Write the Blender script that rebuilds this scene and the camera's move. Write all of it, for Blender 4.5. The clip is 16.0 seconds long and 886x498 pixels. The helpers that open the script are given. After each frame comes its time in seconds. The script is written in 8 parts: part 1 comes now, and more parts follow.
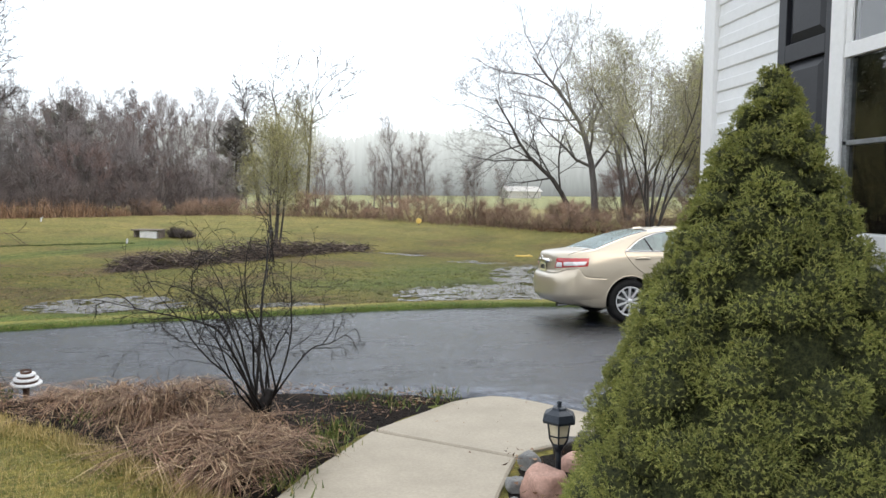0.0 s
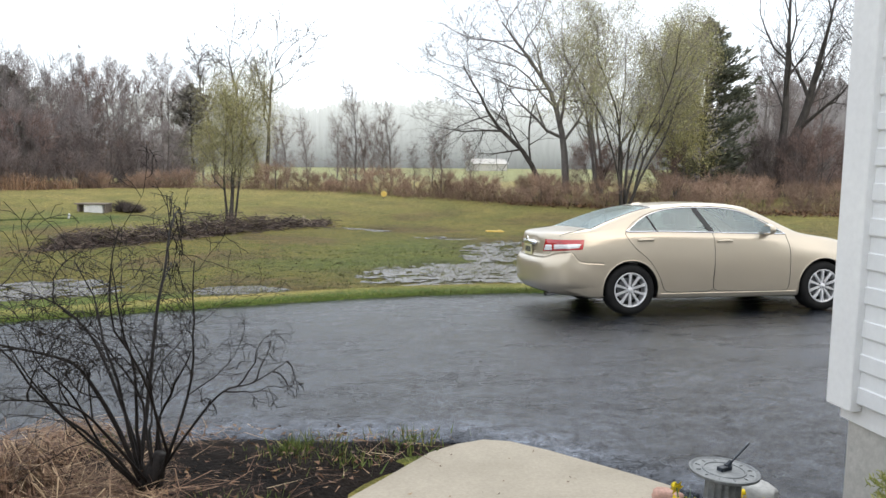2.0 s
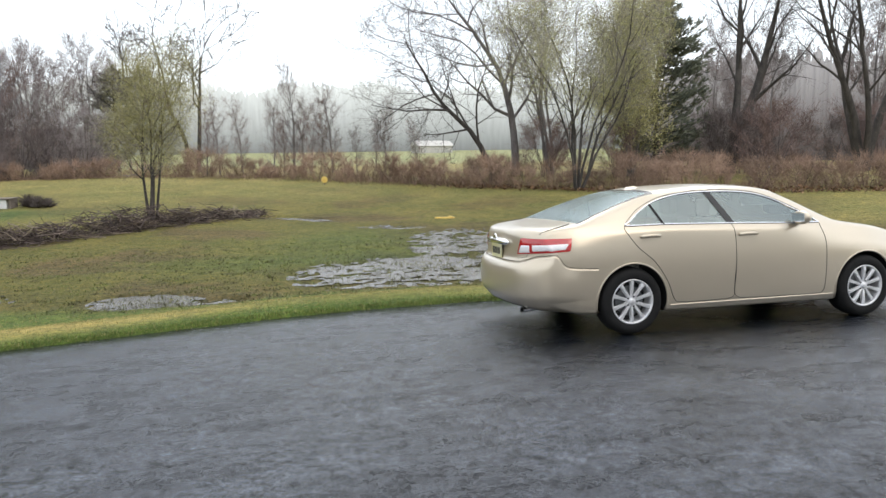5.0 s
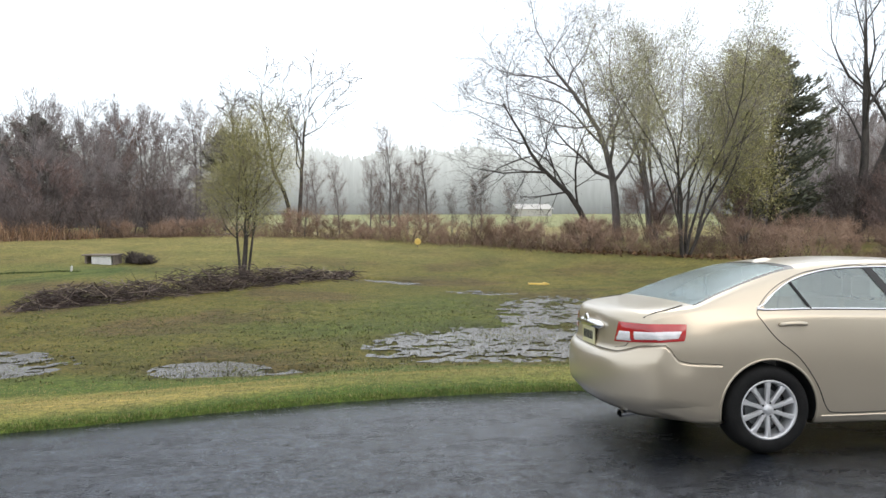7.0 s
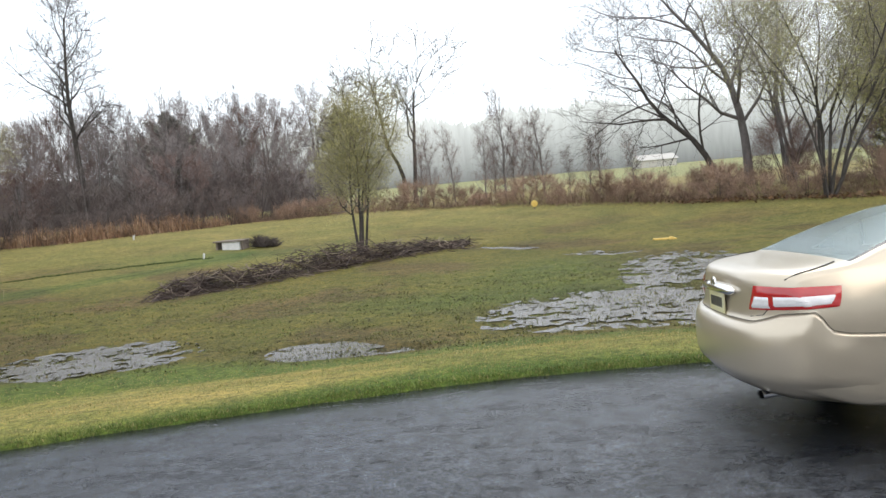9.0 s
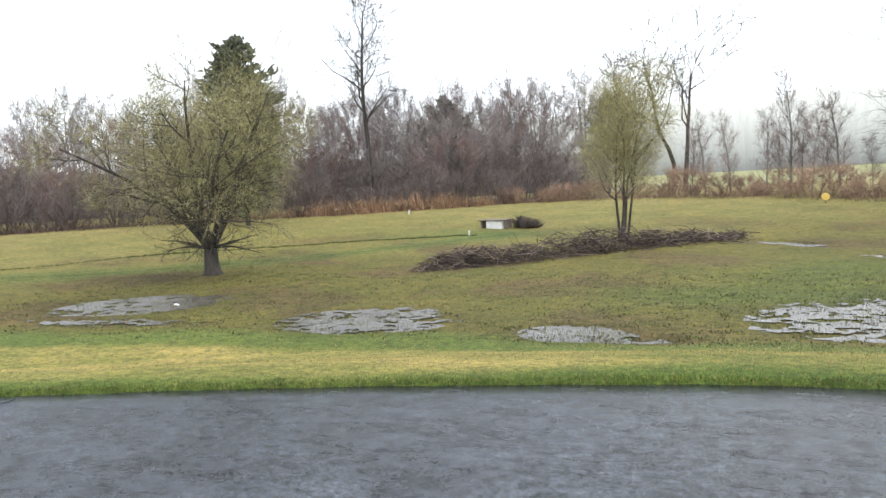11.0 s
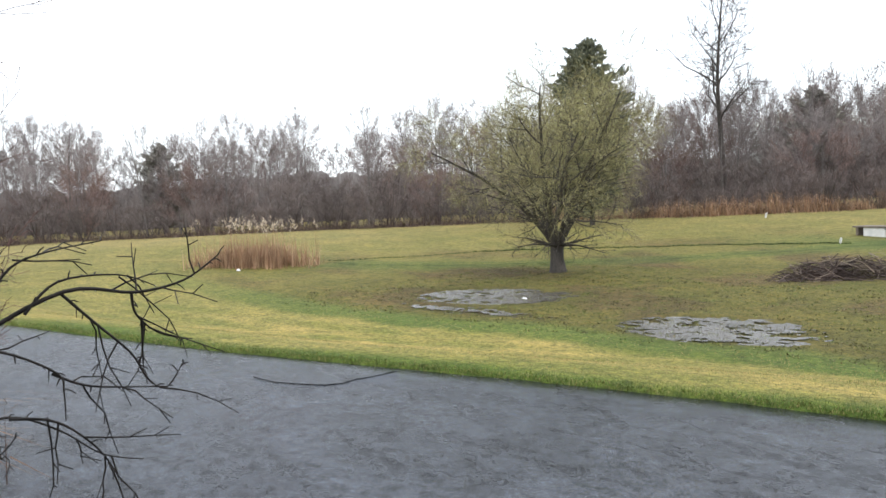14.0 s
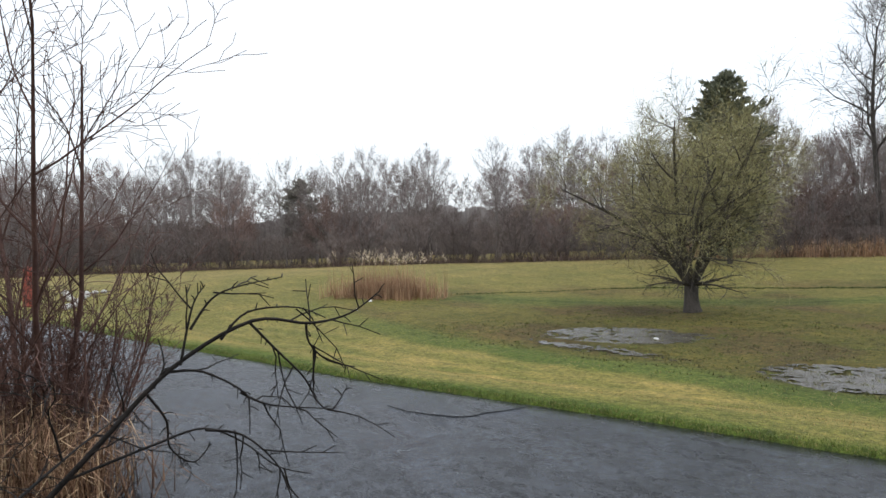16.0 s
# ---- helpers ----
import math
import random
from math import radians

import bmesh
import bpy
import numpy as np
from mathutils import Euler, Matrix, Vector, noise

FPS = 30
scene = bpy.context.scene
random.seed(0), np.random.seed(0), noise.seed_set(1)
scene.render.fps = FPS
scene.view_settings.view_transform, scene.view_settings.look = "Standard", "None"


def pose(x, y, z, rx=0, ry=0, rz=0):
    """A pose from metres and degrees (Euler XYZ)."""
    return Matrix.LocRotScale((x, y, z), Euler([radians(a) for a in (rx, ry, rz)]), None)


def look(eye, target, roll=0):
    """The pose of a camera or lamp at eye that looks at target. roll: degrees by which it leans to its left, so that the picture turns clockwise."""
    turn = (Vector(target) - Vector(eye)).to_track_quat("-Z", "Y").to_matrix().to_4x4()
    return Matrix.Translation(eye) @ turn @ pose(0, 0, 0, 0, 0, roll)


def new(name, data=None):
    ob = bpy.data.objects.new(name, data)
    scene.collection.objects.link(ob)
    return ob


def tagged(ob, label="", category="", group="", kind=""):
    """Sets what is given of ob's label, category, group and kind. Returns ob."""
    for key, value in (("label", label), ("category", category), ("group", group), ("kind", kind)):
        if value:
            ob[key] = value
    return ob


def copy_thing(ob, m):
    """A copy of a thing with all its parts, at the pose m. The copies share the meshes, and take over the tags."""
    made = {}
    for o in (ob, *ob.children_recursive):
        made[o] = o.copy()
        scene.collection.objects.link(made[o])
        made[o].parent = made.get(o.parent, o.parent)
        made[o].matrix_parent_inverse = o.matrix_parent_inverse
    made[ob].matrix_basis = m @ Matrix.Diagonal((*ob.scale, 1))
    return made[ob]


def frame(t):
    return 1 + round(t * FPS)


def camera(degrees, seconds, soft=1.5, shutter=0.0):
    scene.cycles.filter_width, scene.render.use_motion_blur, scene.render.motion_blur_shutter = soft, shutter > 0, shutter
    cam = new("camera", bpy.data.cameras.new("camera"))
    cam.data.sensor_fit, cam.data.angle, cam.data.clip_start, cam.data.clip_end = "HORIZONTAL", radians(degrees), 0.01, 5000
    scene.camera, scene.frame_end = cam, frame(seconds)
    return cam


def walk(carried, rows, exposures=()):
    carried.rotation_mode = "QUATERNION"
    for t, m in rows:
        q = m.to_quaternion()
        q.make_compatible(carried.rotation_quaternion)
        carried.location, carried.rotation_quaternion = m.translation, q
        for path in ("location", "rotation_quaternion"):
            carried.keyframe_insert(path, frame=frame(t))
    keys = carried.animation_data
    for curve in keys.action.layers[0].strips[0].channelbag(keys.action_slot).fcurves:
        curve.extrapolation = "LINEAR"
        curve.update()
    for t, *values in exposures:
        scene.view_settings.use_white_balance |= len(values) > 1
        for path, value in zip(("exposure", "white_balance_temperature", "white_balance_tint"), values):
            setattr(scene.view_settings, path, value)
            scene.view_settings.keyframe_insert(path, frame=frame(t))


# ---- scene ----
cam = camera(63.2, 16.0)
PATH = [
    (0, (-4.153, -10.239, 1.91), (-3.9, -8.261, 1.76), 0.4),
    (0.5, (-4.144, -9.766, 1.868), (-3.876, -7.79, 1.706), 0.8),
    (1, (-4.122, -9.356, 1.889), (-3.798, -7.391, 1.711), -0.3),
    (1.5, (-4.028, -8.995, 1.879), (-3.707, -7.031, 1.675), 0.7),
    (2, (-3.988, -8.565, 1.883), (-3.641, -6.608, 1.658), 0.5),
    (2.5, (-3.945, -8.124, 1.86), (-3.613, -6.167, 1.616), -1.1),
    (3, (-3.858, -7.762, 1.882), (-3.569, -5.799, 1.633), 0.4),
    (3.5, (-3.857, -7.42, 1.873), (-3.423, -5.482, 1.641), 0.8),
    (5.8, (-3.311, -5.73, 1.804), (-2.823, -3.812, 1.518), -0.8),
    (6, (-3.276, -5.616, 1.794), (-2.833, -3.682, 1.543), -0.2),
    (6.5, (-3.188, -5.295, 1.82), (-2.854, -3.328, 1.674), -1.3),
    (7, (-3.034, -4.997, 1.811), (-2.809, -3.012, 1.713), -0.1),
    (7.5, (-2.942, -4.772, 1.799), (-2.753, -2.787, 1.654), -0.6),
    (8, (-2.906, -4.524, 1.799), (-2.768, -2.536, 1.623), -1.4),
    (8.2, (-2.866, -4.428, 1.811), (-2.787, -2.438, 1.629), -2.9),
    (10.3, (-2.714, -4.299, 1.78), (-3.213, -2.372, 1.591), -2.8),
    (10.5, (-2.721, -4.301, 1.77), (-3.314, -2.399, 1.585), -3.0),
    (11, (-2.748, -4.223, 1.749), (-3.558, -2.403, 1.576), -3.1),
    (11.5, (-2.807, -4.229, 1.753), (-3.816, -2.508, 1.618), -2.4),
    (12, (-2.785, -4.26, 1.761), (-3.965, -2.649, 1.644), -3.0),
    (12.5, (-2.797, -4.276, 1.768), (-4.121, -2.783, 1.639), -2.7),
    (13, (-2.788, -4.298, 1.769), (-4.179, -2.868, 1.633), -2.8),
    (13.5, (-2.85, -4.27, 1.766), (-4.316, -2.916, 1.631), -2.8),
    (14, (-2.859, -4.28, 1.765), (-4.402, -3.013, 1.639), -2.6),
    (14.5, (-2.858, -4.3, 1.77), (-4.459, -3.106, 1.669), -2.4),
    (15, (-2.844, -4.341, 1.781), (-4.507, -3.232, 1.718), -2.0),
    (15.5, (-2.817, -4.377, 1.787), (-4.522, -3.332, 1.751), -1.8),
    (16, (-2.774, -4.414, 1.796), (-4.514, -3.429, 1.778), -1.8),
]
EXPOSURES = [(0, 0.2), (3.5, 0.18), (6, 0.19), (7, 0.06), (8, 0.06), (10.5, 0.47), (12, 0.53), (14.5, 0.27), (16, -0.22)]
walk(cam, [(t, look(eye, target, roll)) for t, eye, target, roll in PATH], EXPOSURES)

# light: an even overcast sky and a broad, weak sun behind the cloud
SUN_EL, SUN_ROT = radians(48), radians(150)
world = bpy.data.worlds.new("overcast_sky")
scene.world = world
world.use_nodes = True
wn, wl = world.node_tree.nodes, world.node_tree.links
wn.clear()
w_out = wn.new("ShaderNodeOutputWorld")
w_sky = wn.new("ShaderNodeTexSky")
w_sky.sky_type, w_sky.sun_disc = "NISHITA", False
w_sky.sun_elevation, w_sky.sun_rotation, w_sky.dust_density = SUN_EL, SUN_ROT, 4.0
w_bg1, w_bg2, w_mix = wn.new("ShaderNodeBackground"), wn.new("ShaderNodeBackground"), wn.new("ShaderNodeAddShader")
w_bg1.inputs["Strength"].default_value = 0.05
w_bg2.inputs["Color"].default_value = (0.91, 0.955, 1.0, 1)
w_bg2.inputs["Strength"].default_value = 1.3
wl.new(w_sky.outputs[0], w_bg1.inputs["Color"])
wl.new(w_bg1.outputs[0], w_mix.inputs[0])
wl.new(w_bg2.outputs[0], w_mix.inputs[1])
wl.new(w_mix.outputs[0], w_out.inputs["Surface"])
sun = new("sun", bpy.data.lights.new("sun", "SUN"))
sun.data.energy, sun.data.angle, sun.data.color = 0.8, radians(40), (1.0, 0.97, 0.92)
sun.matrix_world = pose(0, 0, 40, 42, 0, 150)

# ---------------------------------------------------------------- materials


def nodes(name):
    m = bpy.data.materials.new(name)
    m.use_nodes = True
    nt = m.node_tree
    return m, nt, nt.nodes, nt.links, nt.nodes["Principled BSDF"]


def noise_node(nt, co, scale, detail=6.0, rough=0.55):
    n = nt.nodes.new("ShaderNodeTexNoise")
    n.inputs["Scale"].default_value, n.inputs["Detail"].default_value, n.inputs["Roughness"].default_value = scale, detail, rough
    nt.links.new(co, n.inputs["Vector"])
    return n.outputs["Fac"]


def ramp(nt, fac, stops):
    r = nt.nodes.new("ShaderNodeValToRGB")
    while len(r.color_ramp.elements) < len(stops):
        r.color_ramp.elements.new(0.5)
    for e, (pos, c) in zip(r.color_ramp.elements, stops):
        e.position, e.color = pos, (*c, 1) if len(c) == 3 else c
    nt.links.new(fac, r.inputs["Fac"])
    return r.outputs["Color"]


def mixc(nt, mode, fac, a, b):
    n = nt.nodes.new("ShaderNodeMix")
    n.data_type, n.blend_type = "RGBA", mode
    for key, v in (("Factor", fac), ("A", a), ("B", b)):
        s = [i for i in n.inputs if i.name == key and i.type == ("VALUE" if key == "Factor" else "RGBA")][0]
        if hasattr(v, "is_linked"):
            nt.links.new(v, s)
        else:
            s.default_value = v if key == "Factor" else (*v, 1)
    return [o for o in n.outputs if o.type == "RGBA"][0]


def bump(nt, bsdf, height, strength, distance=0.02):
    b = nt.nodes.new("ShaderNodeBump")
    b.inputs["Strength"].default_value, b.inputs["Distance"].default_value = strength, distance
    nt.links.new(height, b.inputs["Height"])
    nt.links.new(b.outputs["Normal"], bsdf.inputs["Normal"])


def grey(v):
    return (v, v, v)


def mat(name, a, b, scale=6.0, fine=60.0, rough=0.8, metal=0.0, bumps=0.25, dist=0.01, vary=0.0, coat=0.0, stretch=(1, 1, 1), spec=0.5, two=0.35):
    """A surface that goes from colour a to b in large blotches, with fine grain and relief; vary: piece by piece."""
    m, nt, nd, ln, bs = nodes(name)
    tc, mp = nd.new("ShaderNodeTexCoord"), nd.new("ShaderNodeMapping")
    mp.inputs["Scale"].default_value = stretch
    ln.new(tc.outputs["Object"], mp.inputs["Vector"])
    co = mp.outputs["Vector"]
    col = ramp(nt, noise_node(nt, co, scale), [(0.3, a), (0.7, b)])
    f = noise_node(nt, co, fine, 4.0, 0.6)
    col = mixc(nt, "MULTIPLY", 1.0, col, ramp(nt, f, [(0.25, grey(1 - two)), (0.75, grey(1 + two))]))
    if vary:
        oi = nd.new("ShaderNodeObjectInfo")
        col = mixc(nt, "MULTIPLY", 1.0, col, ramp(nt, oi.outputs["Random"], [(0, grey(1 - vary)), (1, grey(1 + vary))]))
    ln.new(col, bs.inputs["Base Color"])
    bs.inputs["Roughness"].default_value, bs.inputs["Metallic"].default_value = rough, metal
    bs.inputs["Coat Weight"].default_value, bs.inputs["Specular IOR Level"].default_value = coat, spec
    if bumps:
        bump(nt, bs, f, bumps, dist)
    return m


def island_mat(name, stops, rough=0.7, spec=0.3, patch=1.3):
    """For blades, leaves and sticks: a colour of its own for every one."""
    m, nt, nd, ln, bs = nodes(name)
    g = nd.new("ShaderNodeNewGeometry")
    col = ramp(nt, g.outputs["Random Per Island"], stops)
    tc = nd.new("ShaderNodeTexCoord")
    n = noise_node(nt, tc.outputs["Object"], patch, 3.0)
    col = mixc(nt, "MULTIPLY", 1.0, col, ramp(nt, n, [(0.3, grey(0.75)), (0.7, grey(1.25))]))
    ln.new(col, bs.inputs["Base Color"])
    bs.inputs["Roughness"].default_value, bs.inputs["Specular IOR Level"].default_value = rough, spec
    return m


def lawn_mat():
    m, nt, nd, ln, bs = nodes("wet_lawn")
    at = nd.new("ShaderNodeAttribute")
    at.attribute_name = "turf"
    tc = nd.new("ShaderNodeTexCoord")
    co = tc.outputs["Object"]
    big, mid, fine = noise_node(nt, co, 0.5, 5), noise_node(nt, co, 3.5, 6, 0.7), noise_node(nt, co, 45, 3, 0.7)
    col = mixc(nt, "MULTIPLY", 1.0, at.outputs["Color"], ramp(nt, big, [(0.3, (0.8, 0.86, 0.8)), (0.7, (1.2, 1.12, 1.1))]))
    col = mixc(nt, "MULTIPLY", 1.0, col, ramp(nt, mid, [(0.32, (0.62, 0.64, 0.62)), (0.5, grey(1.0)), (0.72, (1.28, 1.2, 1.1))]))
    col = mixc(nt, "MULTIPLY", 1.0, col, ramp(nt, fine, [(0.3, grey(0.55)), (0.7, grey(1.45))]))
    tuft = noise_node(nt, co, 11, 5, 0.8)
    col = mixc(nt, "MULTIPLY", 1.0, col, ramp(nt, tuft, [(0.36, (0.45, 0.52, 0.45)), (0.5, grey(1.0)), (0.66, (1.55, 1.42, 1.3))]))
    ln.new(col, bs.inputs["Base Color"])
    bs.inputs["Roughness"].default_value, bs.inputs["Specular IOR Level"].default_value = 0.85, 0.2
    bump(nt, bs, fine, 0.9, 0.04)
    return m


def asphalt_mat():
    m, nt, nd, ln, bs = nodes("wet_asphalt")
    tc = nd.new("ShaderNodeTexCoord")
    co = tc.outputs["Object"]
    big, mottle = noise_node(nt, co, 0.5, 5, 0.6), noise_node(nt, co, 8.5, 8, 0.82)
    chip, grit = noise_node(nt, co, 34, 8, 0.85), noise_node(nt, co, 90, 3, 0.8)
    wide = nd.new("ShaderNodeMapping")
    wide.inputs["Scale"].default_value = (0.75, 1.6, 1.0)
    wide.inputs["Rotation"].default_value = (0, 0, radians(14))
    ln.new(co, wide.inputs["Vector"])
    streak = noise_node(nt, wide.outputs[0], 1.5, 9, 0.72)
    col = ramp(nt, grit, [(0.3, (0.002, 0.0025, 0.004)), (0.55, (0.0065, 0.008, 0.012)), (0.75, (0.04, 0.047, 0.062))])
    col = mixc(nt, "MULTIPLY", 1.0, col, ramp(nt, chip, [(0.34, grey(0.6)), (0.56, grey(1.15))]))
    col = mixc(nt, "MULTIPLY", 1.0, col, ramp(nt, streak, [(0.38, grey(0.65)), (0.62, grey(1.4))]))
    ln.new(col, bs.inputs["Base Color"])
    wet = mixc(nt, "MULTIPLY", 1.0, ramp(nt, streak, [(0.38, grey(0.27)), (0.5, grey(0.20)), (0.62, grey(0.15))]), ramp(nt, big, [(0.3, grey(0.8)), (0.7, grey(1.3))]))
    wet = mixc(nt, "MULTIPLY", 1.0, wet, ramp(nt, chip, [(0.34, grey(1.35)), (0.55, grey(0.95))]))
    ln.new(wet, bs.inputs["Roughness"])
    gloss = mixc(nt, "MULTIPLY", 1.0, ramp(nt, streak, [(0.38, grey(0.55)), (0.62, grey(1.35))]), ramp(nt, chip, [(0.36, grey(0.45)), (0.55, grey(1.0))]))
    gloss = mixc(nt, "MULTIPLY", 1.0, gloss, ramp(nt, grit, [(0.36, grey(0.4)), (0.56, grey(1.35))]))
    gloss = mixc(nt, "MULTIPLY", 1.0, gloss, ramp(nt, mottle, [(0.38, grey(0.3)), (0.5, grey(1.05)), (0.62, grey(1.65))]))
    ln.new(gloss, bs.inputs["Specular IOR Level"])
    bs.inputs["Specular Tint"].default_value, bs.inputs["IOR"].default_value = (0.79, 0.86, 1.0, 1), 1.62
    hs = nd.new("ShaderNodeMath")
    hs.operation = "MULTIPLY_ADD"
    ln.new(chip, hs.inputs[0])
    hs.inputs[1].default_value = 1.4
    ln.new(grit, hs.inputs[2])
    bump(nt, bs, hs.outputs[0], 0.5, 0.012)
    return m


def glass_mat(name, tint=(0.75, 0.85, 0.83), rough=0.0, ior=2.3):
    m, nt, nd, ln, bs = nodes(name)
    nd.remove(bs)
    tr, gl, mx, fr = nd.new("ShaderNodeBsdfTransparent"), nd.new("ShaderNodeBsdfGlossy"), nd.new("ShaderNodeMixShader"), nd.new("ShaderNodeFresnel")
    tr.inputs["Color"].default_value = (*tint, 1)
    gl.inputs["Color"].default_value = (0.86, 0.97, 0.96, 1) if ior > 2.3 else (1, 1, 1, 1)
    gl.inputs["Roughness"].default_value, fr.inputs["IOR"].default_value = rough, ior
    ln.new(fr.outputs[0], mx.inputs[0])
    ln.new(tr.outputs[0], mx.inputs[1])
    ln.new(gl.outputs[0], mx.inputs[2])
    ln.new(mx.outputs[0], nd["Material Output"].inputs["Surface"])
    return m


def water_mat():
    m, nt, nd, ln, bs = nodes("puddle_water")
    tc = nd.new("ShaderNodeTexCoord")
    ln.new(ramp(nt, noise_node(nt, tc.outputs["Object"], 3), [(0.3, (0.05, 0.045, 0.035)), (0.65, (0.11, 0.10, 0.085))]), bs.inputs["Base Color"])
    bs.inputs["Roughness"].default_value, bs.inputs["IOR"].default_value = 0.26, 2.0
    bump(nt, bs, noise_node(nt, tc.outputs["Object"], 22, 4), 0.6, 0.02)
    return m


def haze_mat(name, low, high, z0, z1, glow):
    """Far woods with the mist painted in: streaked stems, colour paling towards the ragged top, a faint glow."""
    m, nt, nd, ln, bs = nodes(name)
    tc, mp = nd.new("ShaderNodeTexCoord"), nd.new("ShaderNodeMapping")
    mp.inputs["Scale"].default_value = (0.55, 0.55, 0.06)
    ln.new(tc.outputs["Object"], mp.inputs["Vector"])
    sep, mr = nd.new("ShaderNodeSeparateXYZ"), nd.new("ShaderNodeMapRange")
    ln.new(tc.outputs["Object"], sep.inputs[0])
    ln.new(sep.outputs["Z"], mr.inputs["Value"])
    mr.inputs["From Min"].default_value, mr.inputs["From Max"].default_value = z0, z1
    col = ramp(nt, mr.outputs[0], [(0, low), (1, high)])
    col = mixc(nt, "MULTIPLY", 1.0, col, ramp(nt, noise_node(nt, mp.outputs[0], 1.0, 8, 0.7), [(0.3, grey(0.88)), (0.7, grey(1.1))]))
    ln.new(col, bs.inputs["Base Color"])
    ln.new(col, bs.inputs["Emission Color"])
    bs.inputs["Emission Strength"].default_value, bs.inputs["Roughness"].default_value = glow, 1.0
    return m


M_LAWN, M_ASPHALT, M_WATER = lawn_mat(), asphalt_mat(), water_mat()
M_CONCRETE = mat("pale_concrete", (0.325, 0.283, 0.216), (0.42, 0.366, 0.288), 2.2, 55, 0.75, bumps=0.25, dist=0.004, two=0.12)
M_MULCH = mat("dark_mulch", (0.006, 0.005, 0.0045), (0.024, 0.017, 0.013), 3.0, 38, 0.9, bumps=1.0, dist=0.05, two=0.6, spec=0.15)
M_FOUND = mat("foundation_concrete", (0.42, 0.41, 0.38), (0.52, 0.5, 0.47), 3, 40, 0.85, two=0.15)
M_SIDING = mat("white_vinyl", (0.76, 0.77, 0.79), (0.82, 0.83, 0.84), 1.2, 30, 0.45, bumps=0.05, two=0.04, vary=0.025)
M_TRIM = mat("white_trim", (0.78, 0.78, 0.79), (0.84, 0.84, 0.84), 2, 40, 0.4, bumps=0.05, two=0.04)
M_SHUTTER = mat("black_shutter_plastic", (0.012, 0.013, 0.018), (0.02, 0.021, 0.027), 4, 70, 0.45, bumps=0.15, dist=0.002, two=0.2)
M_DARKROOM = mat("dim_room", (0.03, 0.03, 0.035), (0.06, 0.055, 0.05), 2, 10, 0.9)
M_ROOF = mat("grey_shingle", (0.08, 0.08, 0.085), (0.14, 0.13, 0.13), 5, 40, 0.9)
M_GLASS, M_CARGLASS = glass_mat("window_glass", (0.95, 0.97, 0.97)), glass_mat("tinted_car_glass", (0.8, 0.97, 0.93), 0.0, 2.5)
M_REARGLASS = glass_mat("pale_rear_glass", (0.66, 0.8, 0.78), 0.22, 3.0)
M_FRIT = mat("black_glass_border", (0.012, 0.013, 0.014), (0.02, 0.02, 0.02), 5, 60, 0.2, bumps=0.0, two=0.1)
M_PAINT = mat("champagne_metallic_paint", (0.565, 0.49, 0.375), (0.595, 0.515, 0.395), 1.5, 500, 0.3, metal=0.6, bumps=0.02, dist=0.0005, coat=1.0, two=0.08)
M_PAINT.node_tree.nodes["Principled BSDF"].inputs["Coat Roughness"].default_value = 0.22
M_CHROME = mat("chrome", (0.75, 0.75, 0.76), (0.82, 0.82, 0.82), 5, 50, 0.12, metal=1.0, bumps=0, two=0.03)
M_ALLOY = mat("alloy_wheel_silver", (0.68, 0.68, 0.69), (0.76, 0.76, 0.76), 8, 90, 0.3, metal=0.45, bumps=0.03, two=0.06)
M_TAR = mat("worn_crack_edge", (0.016, 0.017, 0.02), (0.03, 0.032, 0.038), 9, 80, 0.4, two=0.3)
M_TYRE = mat("tyre_rubber", (0.007, 0.007, 0.007), (0.015, 0.0145, 0.014), 8, 80, 0.75, two=0.25, spec=0.25)
M_BLACK = mat("black_plastic", (0.010, 0.010, 0.011), (0.018, 0.018, 0.018), 8, 90, 0.5, two=0.2)
M_CABIN = mat("grey_seat_cloth", (0.36, 0.35, 0.33), (0.46, 0.44, 0.41), 9, 120, 0.9, two=0.2)
M_RED = mat("red_lamp_lens", (0.42, 0.012, 0.015), (0.5, 0.02, 0.02), 9, 200, 0.12, coat=1.0, bumps=0.02, two=0.15)
M_LENS = mat("clear_lamp_lens", (0.72, 0.7, 0.7), (0.86, 0.84, 0.84), 18, 150, 0.1, coat=1.0, bumps=0.05, two=0.12)
M_PLATE = mat("yellow_plate", (0.66, 0.60, 0.30), (0.72, 0.69, 0.46), 6, 60, 0.4, bumps=0.05, two=0.06)
M_INK = mat("plate_ink", (0.03, 0.03, 0.03), (0.04, 0.04, 0.04), 9, 60, 0.5, bumps=0)
M_IRON = mat("dark_blue_black_iron", (0.016, 0.022, 0.032), (0.03, 0.038, 0.05), 20, 150, 0.4, metal=0.3, bumps=0.2, dist=0.002, two=0.25)
M_FROST = mat("frosted_cream_glass", (0.62, 0.56, 0.40), (0.72, 0.66, 0.5), 12, 100, 0.35, bumps=0.05, two=0.06)
M_ZINC = mat("weathered_grey_metal", (0.13, 0.14, 0.15), (0.26, 0.27, 0.27), 14, 90, 0.5, metal=0.35, bumps=0.3, dist=0.003, two=0.25)
M_STONE = mat("grey_boulder", (0.13, 0.13, 0.128), (0.30, 0.295, 0.28), 7, 45, 0.8, bumps=0.6, dist=0.01, two=0.25)
M_WETSTONE = mat("dark_wet_stone", (0.02, 0.017, 0.015), (0.06, 0.05, 0.044), 9, 50, 0.55, bumps=0.6, dist=0.01, two=0.4)
M_PINK = mat("pink_granite", (0.42, 0.24, 0.185), (0.55, 0.34, 0.27), 7, 60, 0.75, bumps=0.5, dist=0.008, two=0.25)
